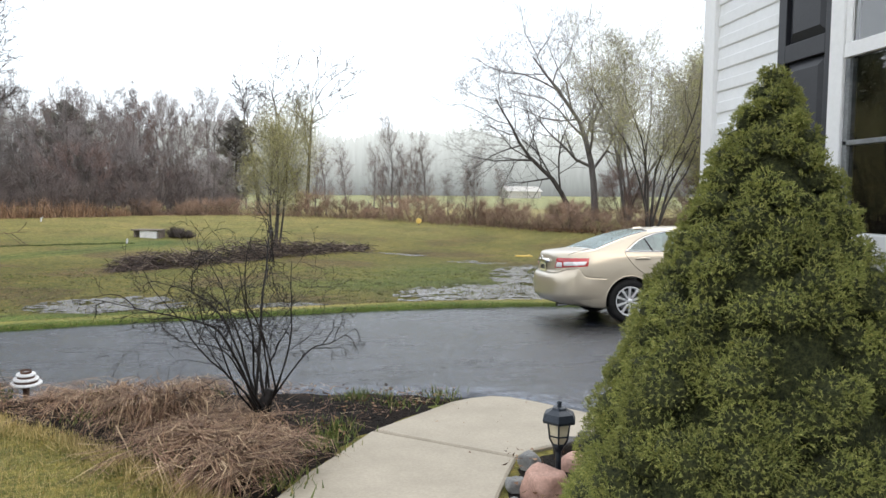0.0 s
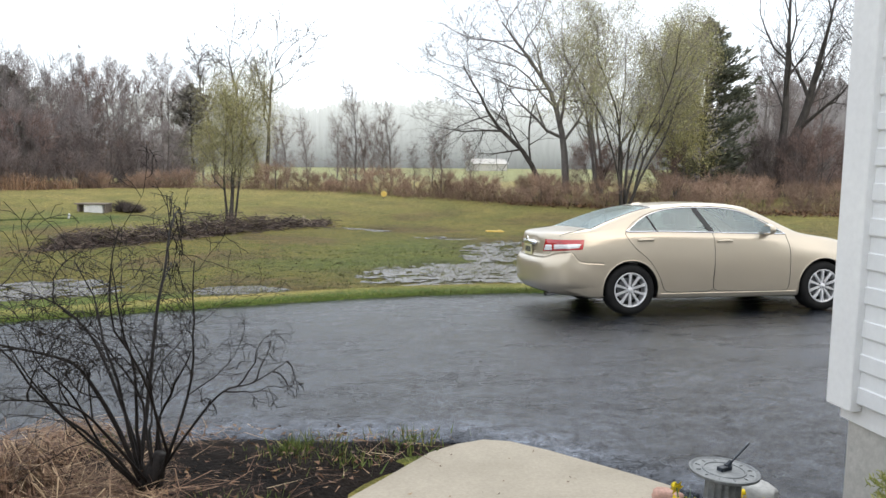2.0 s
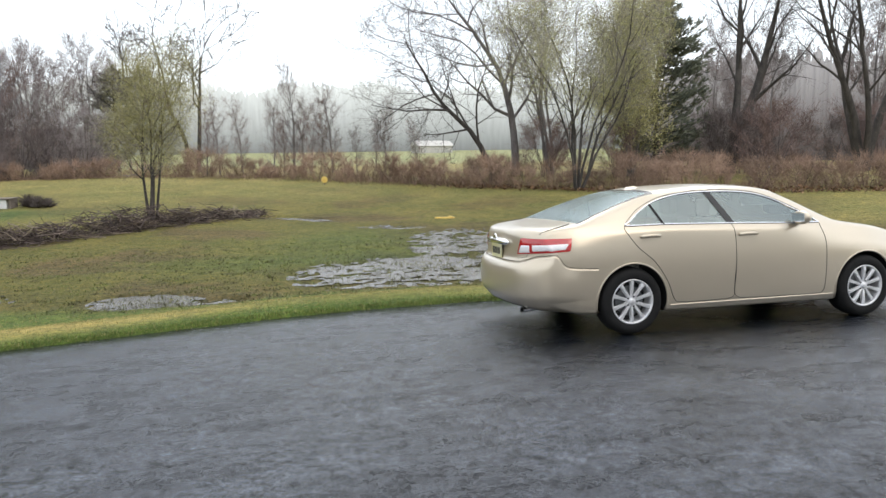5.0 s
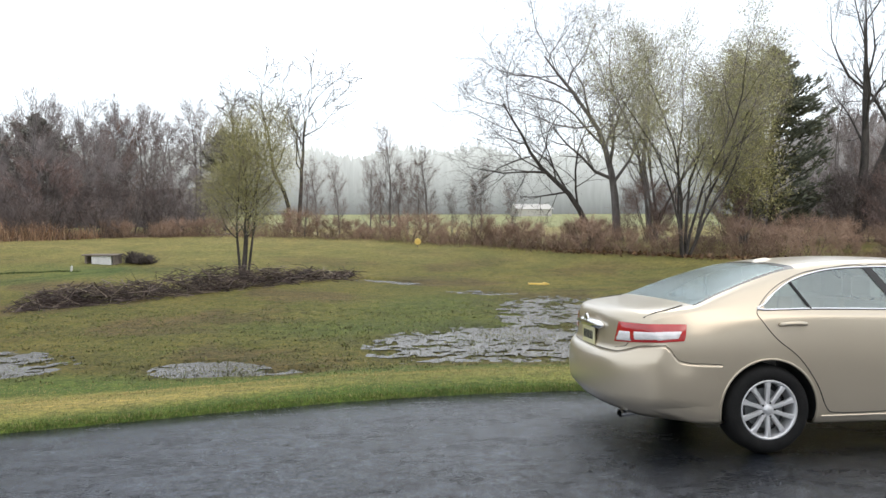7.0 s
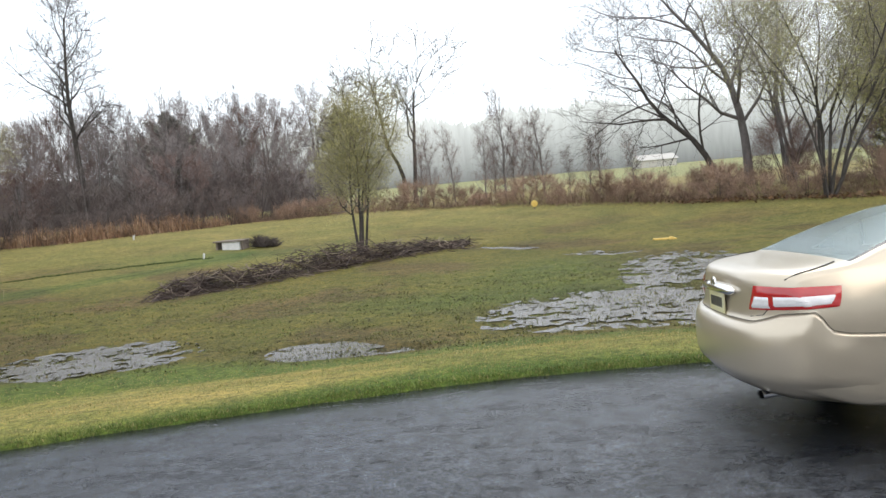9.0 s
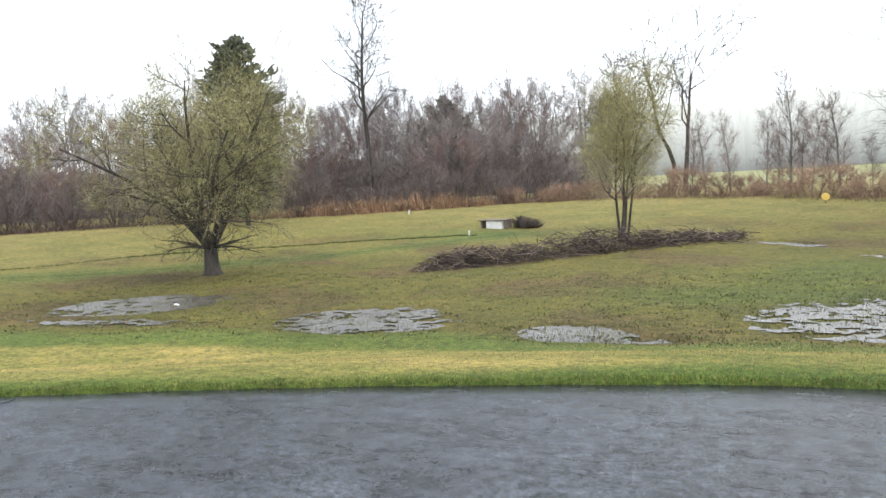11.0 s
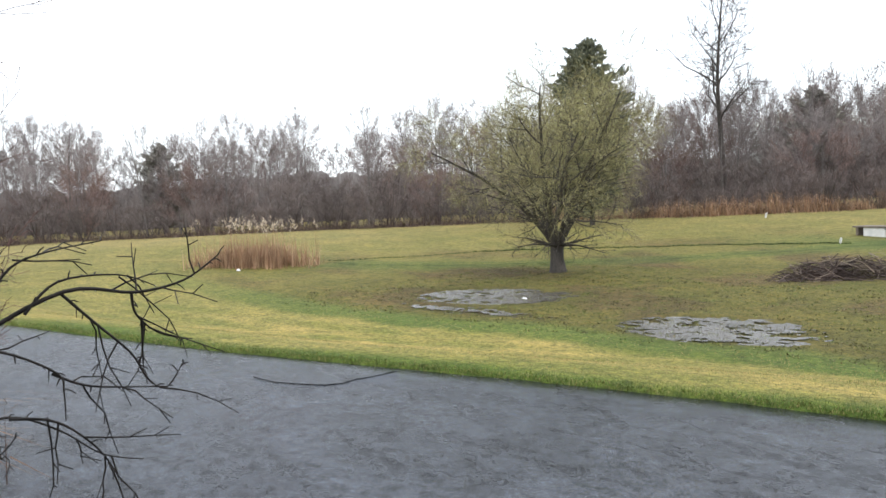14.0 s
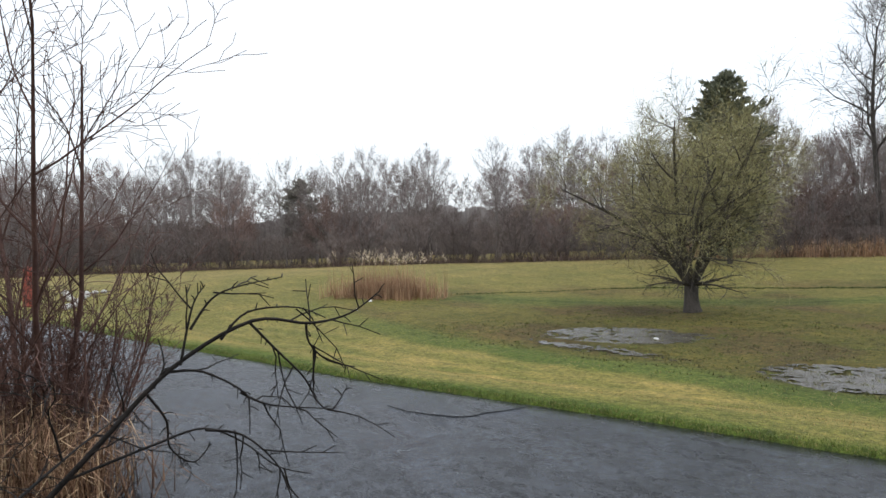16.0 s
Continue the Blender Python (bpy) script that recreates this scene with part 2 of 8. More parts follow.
M_KERB = mat("pale_stone", (0.36, 0.36, 0.345), (0.5, 0.495, 0.47), 5, 50, 0.8, bumps=0.5, dist=0.01, two=0.15)
M_BARK_WET = mat("wet_dark_bark", (0.006, 0.005, 0.0045), (0.022, 0.017, 0.015), 14, 80, 0.6, bumps=0.6, dist=0.006, two=0.4, spec=0.2)
# grey bark, lightened to paint the wood's mist into it
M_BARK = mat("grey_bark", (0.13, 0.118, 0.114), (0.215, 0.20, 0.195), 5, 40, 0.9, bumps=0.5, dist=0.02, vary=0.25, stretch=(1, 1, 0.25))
M_BARK_DARK = mat("dark_bark", (0.03, 0.027, 0.025), (0.08, 0.07, 0.062), 5, 40, 0.9, bumps=0.6, dist=0.02, stretch=(1, 1, 0.3))
# twigs kept pale and grey: mist put into their colour
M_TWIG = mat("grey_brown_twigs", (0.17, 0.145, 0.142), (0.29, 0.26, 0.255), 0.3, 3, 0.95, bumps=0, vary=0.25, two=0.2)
M_TWIG_RED = mat("red_brown_twigs", (0.15, 0.10, 0.09), (0.25, 0.18, 0.16), 0.4, 5, 0.95, bumps=0, vary=0.25, two=0.25)
M_TWIG_DARK = mat("dark_twigs", (0.045, 0.036, 0.034), (0.10, 0.082, 0.076), 0.5, 6, 0.9, bumps=0, vary=0.2)
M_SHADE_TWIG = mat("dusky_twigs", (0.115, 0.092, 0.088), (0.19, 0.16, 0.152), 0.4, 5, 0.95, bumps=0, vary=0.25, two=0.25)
M_RUST_TWIG = mat("rusty_twigs", (0.21, 0.14, 0.105), (0.38, 0.265, 0.195), 0.6, 6, 0.95, bumps=0, vary=0.3, two=0.25)
# brown stems, darkened to add shade at the wood's foot
M_BRUSH = island_mat("thicket_stems", [(0, (0.06, 0.042, 0.037)), (0.5, (0.115, 0.08, 0.068)), (1, (0.18, 0.13, 0.105))])
M_RUST = island_mat("rusty_hedge_stems", [(0, (0.15, 0.095, 0.07)), (0.5, (0.24, 0.16, 0.112)), (1, (0.34, 0.24, 0.165))])
M_STICKS = island_mat("cut_branches", [(0, (0.028, 0.02, 0.018)), (0.55, (0.075, 0.053, 0.047)), (0.85, (0.16, 0.122, 0.10)), (1, (0.32, 0.26, 0.2))])
M_WILLOW = island_mat("young_willow_leaves", [(0, (0.27, 0.25, 0.10)), (0.5, (0.37, 0.345, 0.15)), (1, (0.50, 0.47, 0.24))], 0.7)
M_OLIVE = island_mat("olive_spring_leaves", [(0, (0.22, 0.205, 0.095)), (0.5, (0.33, 0.31, 0.15)), (1, (0.46, 0.435, 0.24))], 0.8)
M_DITCH = island_mat("dark_cut_grass", [(0, (0.03, 0.05, 0.015)), (0.6, (0.06, 0.09, 0.025)), (1, (0.10, 0.13, 0.04))], 0.7)
M_SHRUB = mat("red_brown_shrub_bark", (0.055, 0.028, 0.024), (0.13, 0.065, 0.05), 3, 30, 0.8, bumps=0.2, dist=0.003, two=0.3)
M_CATKIN = island_mat("pale_spring_leaves", [(0, (0.30, 0.295, 0.12)), (0.5, (0.42, 0.415, 0.19)), (1, (0.56, 0.55, 0.30))], 0.8)
M_CEDAR = island_mat("cedar_foliage", [(0, (0.07, 0.08, 0.055)), (0.6, (0.12, 0.13, 0.085)), (1, (0.18, 0.19, 0.115))], 0.8)
# two paler, greyer copies of the cedar foliage, with mist painted in
M_CEDAR_MISTED = island_mat("dusky_cedar_foliage", [(0, (0.19, 0.18, 0.165)), (0.6, (0.25, 0.24, 0.215)), (1, (0.32, 0.305, 0.265))], 0.8)
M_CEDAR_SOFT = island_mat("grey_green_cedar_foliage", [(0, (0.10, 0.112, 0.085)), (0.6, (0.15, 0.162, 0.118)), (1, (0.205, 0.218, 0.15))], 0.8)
M_NEEDLE = island_mat("spruce_needles", [(0, (0.155, 0.185, 0.052)), (0.5, (0.265, 0.285, 0.078)), (0.85, (0.36, 0.36, 0.10)), (1, (0.47, 0.44, 0.15))], 0.6, 0.3, 6.0)
# darker than the needles: the shade between sprays is put into this colour
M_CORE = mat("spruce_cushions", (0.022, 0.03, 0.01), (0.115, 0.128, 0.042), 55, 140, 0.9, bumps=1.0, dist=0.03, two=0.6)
M_GRASS = island_mat("grass_blades", [(0, (0.07, 0.105, 0.02)), (0.5, (0.125, 0.165, 0.034)), (0.8, (0.185, 0.205, 0.055)), (1, (0.36, 0.30, 0.13))], 0.6)
M_STRAW_GRASS = island_mat("straw_coloured_blades", [(0, (0.18, 0.165, 0.045)), (0.3, (0.34, 0.27, 0.10)), (1, (0.54, 0.41, 0.19))], 0.7)
M_DRY = island_mat("dead_ornamental_grass", [(0, (0.05, 0.026, 0.017)), (0.4, (0.15, 0.082, 0.05)), (0.75, (0.31, 0.19, 0.115)), (1, (0.56, 0.42, 0.26))], 0.75)
M_REED = island_mat("dry_reed_stems", [(0, (0.22, 0.125, 0.075)), (0.6, (0.36, 0.225, 0.14)), (1, (0.48, 0.34, 0.22))], 0.8)
M_PLUME = island_mat("reed_plumes", [(0, (0.40, 0.32, 0.24)), (1, (0.60, 0.52, 0.41))], 0.9)
M_SOGGY = island_mat("soggy_turf_clumps", [(0, (0.035, 0.032, 0.012)), (0.5, (0.07, 0.07, 0.022)), (0.85, (0.11, 0.12, 0.035)), (1, (0.2, 0.16, 0.08))], 0.6)
M_LITTER = island_mat("fallen_leaves", [(0, (0.05, 0.03, 0.018)), (0.6, (0.14, 0.07, 0.035)), (1, (0.33, 0.2, 0.1))], 0.6)
M_YELLOW = island_mat("daffodil_petals", [(0, (0.75, 0.5, 0.01)), (1, (0.85, 0.66, 0.03))], 0.5)
M_STEM = island_mat("daffodil_leaves", [(0, (0.06, 0.13, 0.04)), (1, (0.12, 0.2, 0.07))], 0.5)
M_PLANK = mat("weathered_plank", (0.12, 0.10, 0.085), (0.24, 0.2, 0.17), 4, 50, 0.85, stretch=(1, 6, 1))
M_DROP = glass_mat("rain_drop", (0.9, 0.93, 0.95), 0.0, 1.5)
M_WHITE = mat("white_painted_block", (0.6, 0.61, 0.62), (0.74, 0.74, 0.74), 5, 40, 0.7, two=0.15)
M_OCHRE = mat("yellow_painted_board", (0.62, 0.42, 0.08), (0.72, 0.52, 0.16), 5, 40, 0.6, two=0.15)
M_BROWN = mat("rusty_brown_metal", (0.07, 0.035, 0.024), (0.13, 0.065, 0.04), 9, 80, 0.6, two=0.3)
M_REDPAINT = mat("faded_red_paint", (0.22, 0.05, 0.035), (0.32, 0.085, 0.06), 5, 50, 0.7)
# mist put into the colour: paler with height, and glowing without a lamp
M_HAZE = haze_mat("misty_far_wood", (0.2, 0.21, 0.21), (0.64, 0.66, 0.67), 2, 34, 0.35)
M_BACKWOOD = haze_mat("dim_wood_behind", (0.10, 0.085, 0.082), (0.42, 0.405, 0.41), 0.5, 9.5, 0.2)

# ---------------------------------------------------------------- mesh helpers


class Build:
    """Collects vertices and faces of one mesh."""

    def __init__(self):
        self.v, self.f = [], []

    def add(self, verts, faces):
        n = len(self.v)
        self.v += [tuple(p) for p in verts]
        self.f += [tuple(n + i for i in f) for f in faces]
        return self

    def box(self, x0, x1, y0, y1, z0, z1, bevel=0.0):
        bm = bmesh.new()
        bmesh.ops.create_cube(bm, size=1.0, matrix=Matrix.Translation(((x0 + x1) / 2, (y0 + y1) / 2, (z0 + z1) / 2)) @ Matrix.Diagonal((x1 - x0, y1 - y0, z1 - z0, 1)))
        if bevel:
            bmesh.ops.bevel(bm, geom=bm.edges[:], offset=bevel, segments=2, affect="EDGES", profile=0.6)
        bm.verts.index_update()
        self.add([v.co for v in bm.verts], [[v.index for v in f.verts] for f in bm.faces])
        bm.free()
        return self

    def tube(self, pts, radii, sides=6, cap=True):
        n = len(self.v)
        pts = [Vector(p) for p in pts]
        up = Vector((0.31, 0.17, 0.93))
        for i, p in enumerate(pts):
            d = (pts[min(i + 1, len(pts) - 1)] - pts[max(i - 1, 0)]).normalized()
            a = d.cross(up)
            if a.length < 1e-3:
                a = d.cross(Vector((1, 0, 0)))
            a.normalize()
            b = d.cross(a)
            for k in range(sides):
                t = 2 * math.pi * k / sides
                self.v.append(tuple(p + (a * math.cos(t) + b * math.sin(t)) * radii[i]))
        for i in range(len(pts) - 1):
            for k in range(sides):
                q = n + i * sides
                self.f.append((q + k, q + (k + 1) % sides, q + sides + (k + 1) % sides, q + sides + k))
        if cap:
            self.f.append(tuple(n + k for k in reversed(range(sides))))
            self.f.append(tuple(n + (len(pts) - 1) * sides + k for k in range(sides)))
        return self

    def lathe(self, profile, centre=(0, 0, 0), sides=24, axis="z"):
        n = len(self.v)
        for r, h in profile:
            for k in range(sides):
                t = 2 * math.pi * k / sides
                c, s = r * math.cos(t), r * math.sin(t)
                p = (c, s, h) if axis == "z" else (c, h, s)
                self.v.append((p[0] + centre[0], p[1] + centre[1], p[2] + centre[2]))
        for i in range(len(profile) - 1):
            for k in range(sides):
                q = n + i * sides
                f = (q + k, q + (k + 1) % sides, q + sides + (k + 1) % sides, q + sides + k)
                self.f.append(f if axis == "z" else tuple(reversed(f)))
        return self

    def mesh(self, name, material, smooth=False):
        me = bpy.data.meshes.new(name)
        me.from_pydata(self.v, [], self.f)
        me.materials.append(material)
        if smooth:
            me.shade_smooth()
        me.update()
        return me


def part(name, b, material, parent=None, label="", smooth=False):
    ob = new(name, b.mesh(name, material, smooth) if isinstance(b, Build) else b)
    if parent is not None:
        ob.parent = parent
    if label:
        ob["label"] = label
    return ob


def thing(name, label, category, at=None, group="", kind=""):
    ob = new(name)
    ob.empty_display_size = 0.1
    if at is not None:
        ob.matrix_world = at
    return tagged(ob, label, category, group, kind)


def tris_mesh(name, verts, material):
    """Loose triangles from an (n, 3, 3) array."""
    me = bpy.data.meshes.new(name)
    n = len(verts)
    me.vertices.add(n * 3)
    me.vertices.foreach_set("co", np.asarray(verts, np.float32).ravel())
    me.loops.add(n * 3)
    me.loops.foreach_set("vertex_index", np.arange(n * 3, dtype=np.int32))
    me.polygons.add(n)
    me.polygons.foreach_set("loop_start", np.arange(0, n * 3, 3, dtype=np.int32))
    me.materials.append(material)
    me.update(calc_edges=True)
    me.validate()
    return me


def unit(a):
    return a / np.maximum(np.linalg.norm(a, axis=-1, keepdims=True), 1e-9)


def blades(rng, base, length, width, lean=0.4, droop=0.0, heading=None):
    """Grass blades, reeds and the like: one or two narrow triangles each."""
    n = len(base)
    ang = rng.uniform(0, 2 * np.pi, n) if heading is None else heading
    out = np.stack([np.cos(ang), np.sin(ang), np.zeros(n)], 1)
    side = np.stack([-np.sin(ang + rng.normal(0, 0.8, n)), np.cos(ang), np.zeros(n)], 1)
    ln = rng.uniform(*length, n)[:, None]
    le = np.abs(rng.normal(0, lean, n))[:, None]
    wd = rng.uniform(*width, n)[:, None]
    tip = base + ln * unit(out * le + np.array([0, 0, 1.0]))
    first = np.stack([base - side * wd, base + side * wd, tip], 1)
    if not droop:
        return first
    end = tip + ln * droop * unit(out + np.array([0, 0, -0.7]) + rng.normal(0, 0.2, (n, 3)))
    return np.concatenate([first, np.stack([tip - side * wd * 0.7 - (tip - base) * 0.15, tip + side * wd * 0.7 - (tip - base) * 0.15, end], 1)])


# ---------------------------------------------------------------- the lie of the land

SLOPE = math.tan(radians(2.8))
FAR_EDGE = [(-60, -16.5), (-30, -6.8), (-18, -2.95), (-14.7, -1.85), (-11.8, -0.85), (-9.4, 0.2), (-7.8, 0.88), (-6.2, 1.5), (-4.4, 2.1), (-3.2, 2.45), (-2, 2.6), (-0.8, 2.64), (2, 2.3), (4.6, 1.3), (9, -0.6), (14, -3)]
NEAR_EDGE = [(-60, -22.5), (-30, -12.4), (-18, -8.0), (-12, -5.6), (-9, -4.4), (-7.5, -4.05), (-6, -3.95), (-4.4, -4.1), (-3.0, -4.42), (-2.3, -5.1), (-2.0, -5.5), (-1.6, -6.3), (14, -6.4)]


def along(line, x):
    xs, ys = zip(*line)
    return np.interp(x, xs, ys)


def step(v, a, b):
    v = np.clip((v - a) / (b - a), 0, 1)
    return v * v * (3 - 2 * v)


RIM = [(-34, 12.0), (-30, 11.0), (-24, 9.4), (-20, 8.6), (-16, 7.7), (-12, 7.0), (-8.5, 6.0), (-5.5, 4.6), (-3, 3.9), (14, 3.9)]  # the verge's width


def drive_z(y):
    return -SLOPE * np.asarray(y, float)


def lump(x, y, scale, seed=0.0):
    """Smooth unevenness between -1 and 1."""
    a = np.sin(x * 1.7 / scale + 1.3 * np.sin(y * 1.1 / scale + seed) + seed)
    b = np.sin(y * 2.1 / scale + 1.7 * np.sin(x * 0.9 / scale + 2 * seed) + 1.3)
    c = np.sin((x + y) * 3.7 / scale + 2.1 * np.sin((x - y) * 2.3 / scale + seed))
    return (a + b + 0.6 * c) / 2.6


WATER_Z = -0.818
# pools: middle, half lengths, turn in degrees, how much of it is open water
POOLS = [(-0.25, 9.1, 2.6, 2.1, 0, -0.02), (0.1, 10.2, 2.3, 0.8, 4, 0.22), (2.2, 14.0, 1.5, 3.2, -18, 0.05), (-5.65, 7.4, 0.9, 0.66, -12, 0.36), (-4.6, 7.05, 0.95, 0.4, -10, -0.12), (-9.95, 8.1, 1.75, 1.2, 6, 0.10), (-17.2, 9.1, 1.95, 1.35, 18, 0.2), (-2.0, 22.6, 1.9, 0.45, -44, 0.0), (-15.6, 7.0, 2.2, 0.5, 8, -0.18), (0.9, 18.6, 1.2, 0.6, -30, -0.15)]
HOLLOWS = [p[:4] for p in POOLS]


def pool_at(pool, x, y):
    """1 in the middle of a pool, 0 on its rim, less outside."""
    hx, hy, hw, hh, turn, _ = pool
    c, q = math.cos(radians(turn)), math.sin(radians(turn))
    u, v = (x - hx) * c + (y - hy) * q, (y - hy) * c - (x - hx) * q
    return 1 - (u / hw) ** 2 - (v / hh) ** 2




def ground_z(x, y):
    x, y = np.asarray(x, float), np.asarray(y, float)
    drive = drive_z(y)
    s = (y - along(FAR_EDGE, x)) * 0.95
    r = np.hypot(x + 6, y - 8)
    lawn = -0.80 + 1.15 * step(r, 12, 38) + np.maximum(0, r - 45) * 0.004 + 0.02 * lump(x, y, 2.2) + 0.014 * lump(x, y, 0.75, 2.0) + 0.016 * lump(x, y, 0.33, 5.0)
    for pool in POOLS:
        k = step(pool_at(pool, x, y), -0.55, 0.1)
        lawn = lawn * (1 - k) + (WATER_Z - 0.022 + 0.006 * lump(x, y, 0.5)) * k
    w = step(s, 0.5, 5.2)
    z = (1 - w) * (drive + 0.035 * step(s, 0.0, 0.12) - 0.07 * (1 - step(s, -0.1, 0.05))) + w * lawn
    near = along(NEAR_EDGE, x) - y
    return np.where(near > 0, drive - 0.07 + 0.075 * step(near, 0.0, 0.12), z)


def on_ground(x, y, dz=0.0):
    return Vector((x, y, float(ground_z(x, y)) + dz))


def turf(x, y):
    """The turf's own colours: green kerb strip, straw verge, wet brown hollow, green rise."""
    s = (y - along(FAR_EDGE, x)) * 0.95
    def c(*v):
        return np.array(v)
    green, straw, hollow, rise, bare = c(0.085, 0.135, 0.022), c(0.40, 0.315, 0.115), c(0.13, 0.12, 0.033), c(0.198, 0.182, 0.06), c(0.07, 0.052, 0.03)
    w = along(RIM, x)
    u = s + 0.22 * lump(x, y, 1.5, 1.0)
    col = np.ones(np.shape(x) + (3,)) * green

    def blend(col, other, w):
        return col + (other - col) * w[..., None]
    # straw-coloured verge, streaked with green, between two green strips
    streak = 0.5 + 0.5 * lump(x * 0.35, (y - along(FAR_EDGE, x)) * 1.5 + x * 0.02, 0.55, 2.0)
    band = step(u, 0.15, 0.75) * (1 - step(u, w - 1.5, w - 0.6))
    col = blend(col, straw, band * (0.3 + 0.7 * streak) * (0.82 + 0.18 * lump(x, y, 0.8)) * (1 - 0.35 * step(x, -7, -2)))
    col = blend(col, c(0.105, 0.145, 0.034), step(u, w - 1.3, w - 0.7))
    col = blend(col, hollow, step(u, w - 0.35, w + 0.5))
    r = np.hypot(x + 6, y - 8)
    col = blend(col, rise, step(r + 3 * lump(x, y, 6), 12, 26))
    straw2 = c(0.27, 0.225, 0.10)
    col = blend(col, straw2, step(r + 3 * lump(x, y, 4, 3.0), 27, 40) * 0.75)
    brown = c(0.115, 0.085, 0.04)
    col = blend(col, brown, step(lump(x, y, 1.9, 0.7), -0.1, 0.6) * step(u, w - 0.2, w + 1.2) * (1 - step(r, 14, 32)) * 0.8)
    for hx, hy, hw, hh in HOLLOWS + [(-21.0, 13.4, 2.0, 1.0)]:
        col = blend(col, bare, 0.7 * np.exp(-(((x - hx) / hw / 0.95) ** 2 + ((y - hy) / hh / 1.0) ** 2)))
    # faint green flush past the pools and where the well stands
    for gx, gy, gw, gh in ((-0.5, 15.0, 3.0, 3.2), (-14.0, 26.5, 4.5, 1.6), (-2.5, 11.5, 3.5, 1.4)):
        col = blend(col, c(0.075, 0.125, 0.03), 0.55 * np.exp(-(((x - gx) / gw) ** 2 + ((y - gy) / gh) ** 2)))
    # the shallow cut that runs from the reeds past the willow
    t = np.clip((x + 27.5) / 14.0, 0, 1)
    d = np.abs(y - (10.6 + 15.4 * t ** 1.25 + 0.25 * lump(x, x * 0, 1.5)))
    on = (x > -28) & (x < -13.0)
    col = blend(col, c(0.035, 0.06, 0.016), np.exp(-((d / 0.22) ** 2)) * on * 0.8)
    col = blend(col, c(0.075, 0.13, 0.03), np.exp(-(((d - 0.7) / 0.9) ** 2)) * on * 0.5)
    near = along(NEAR_EDGE, x) - y
    col = blend(col, c(0.215, 0.185, 0.055), step(near + 0.4 * lump(x, y, 0.7), 0.2, 0.8) * 0.85)
    far = step(y, 60, 75)
    return blend(col, c(0.25, 0.26, 0.13), far)


def wpart(name, b, material, parent, label="", smooth=False):
    """A part whose mesh is in world coordinates."""
    ob = part(name, b, material, parent, label, smooth)
    m = parent.matrix_basis.copy()
    if parent.parent is not None:
        m = parent.parent.matrix_basis @ parent.matrix_parent_inverse @ m
    ob.matrix_parent_inverse = m.inverted()
    return ob


# ---------------------------------------------------------------- ground, drive, water


def lines(*runs):
    out = []
    for a, b, n in runs:
        out += list(np.linspace(a, b, n, endpoint=False))
    return np.array(out + [runs[-1][1]])


def build_ground():
    xs = lines((-900, -120, 12), (-120, -60, 20), (-60, -24, 60), (-24, 8, 170), (8, 40, 40), (40, 120, 20), (120, 900, 12))
    ys = lines((-400, -60, 10), (-60, -12, 30), (-12, -3, 50), (-3, 5, 54), (5, 12, 76), (12, 26, 70), (26, 60, 45), (60, 140, 16), (140, 900, 14))
    gx, gy = np.meshgrid(xs, ys)
    gz = ground_z(gx, gy)
    v = np.stack([gx, gy, gz], -1).reshape(-1, 3)
    nx, ny = len(xs), len(ys)
    i = (np.arange(ny - 1)[:, None] * nx + np.arange(nx - 1)[None]).ravel()
    faces = np.stack([i, i + 1, i + nx + 1, i + nx], 1)
    me = bpy.data.meshes.new("ground")
    me.from_pydata(v.tolist(), [], faces.tolist())
    me.shade_smooth()
    me.materials.append(M_LAWN)
    at = me.color_attributes.new("turf", "FLOAT_COLOR", "POINT")
    c = turf(gx, gy).reshape(-1, 3)
    at.data.foreach_set("color", np.concatenate([c, np.ones((len(c), 1))], 1).astype(np.float32).ravel())
    return tagged(new("ground", me), "wet spring lawn, green and straw-coloured, with soggy hollows", "ground", kind="structure")


build_ground()


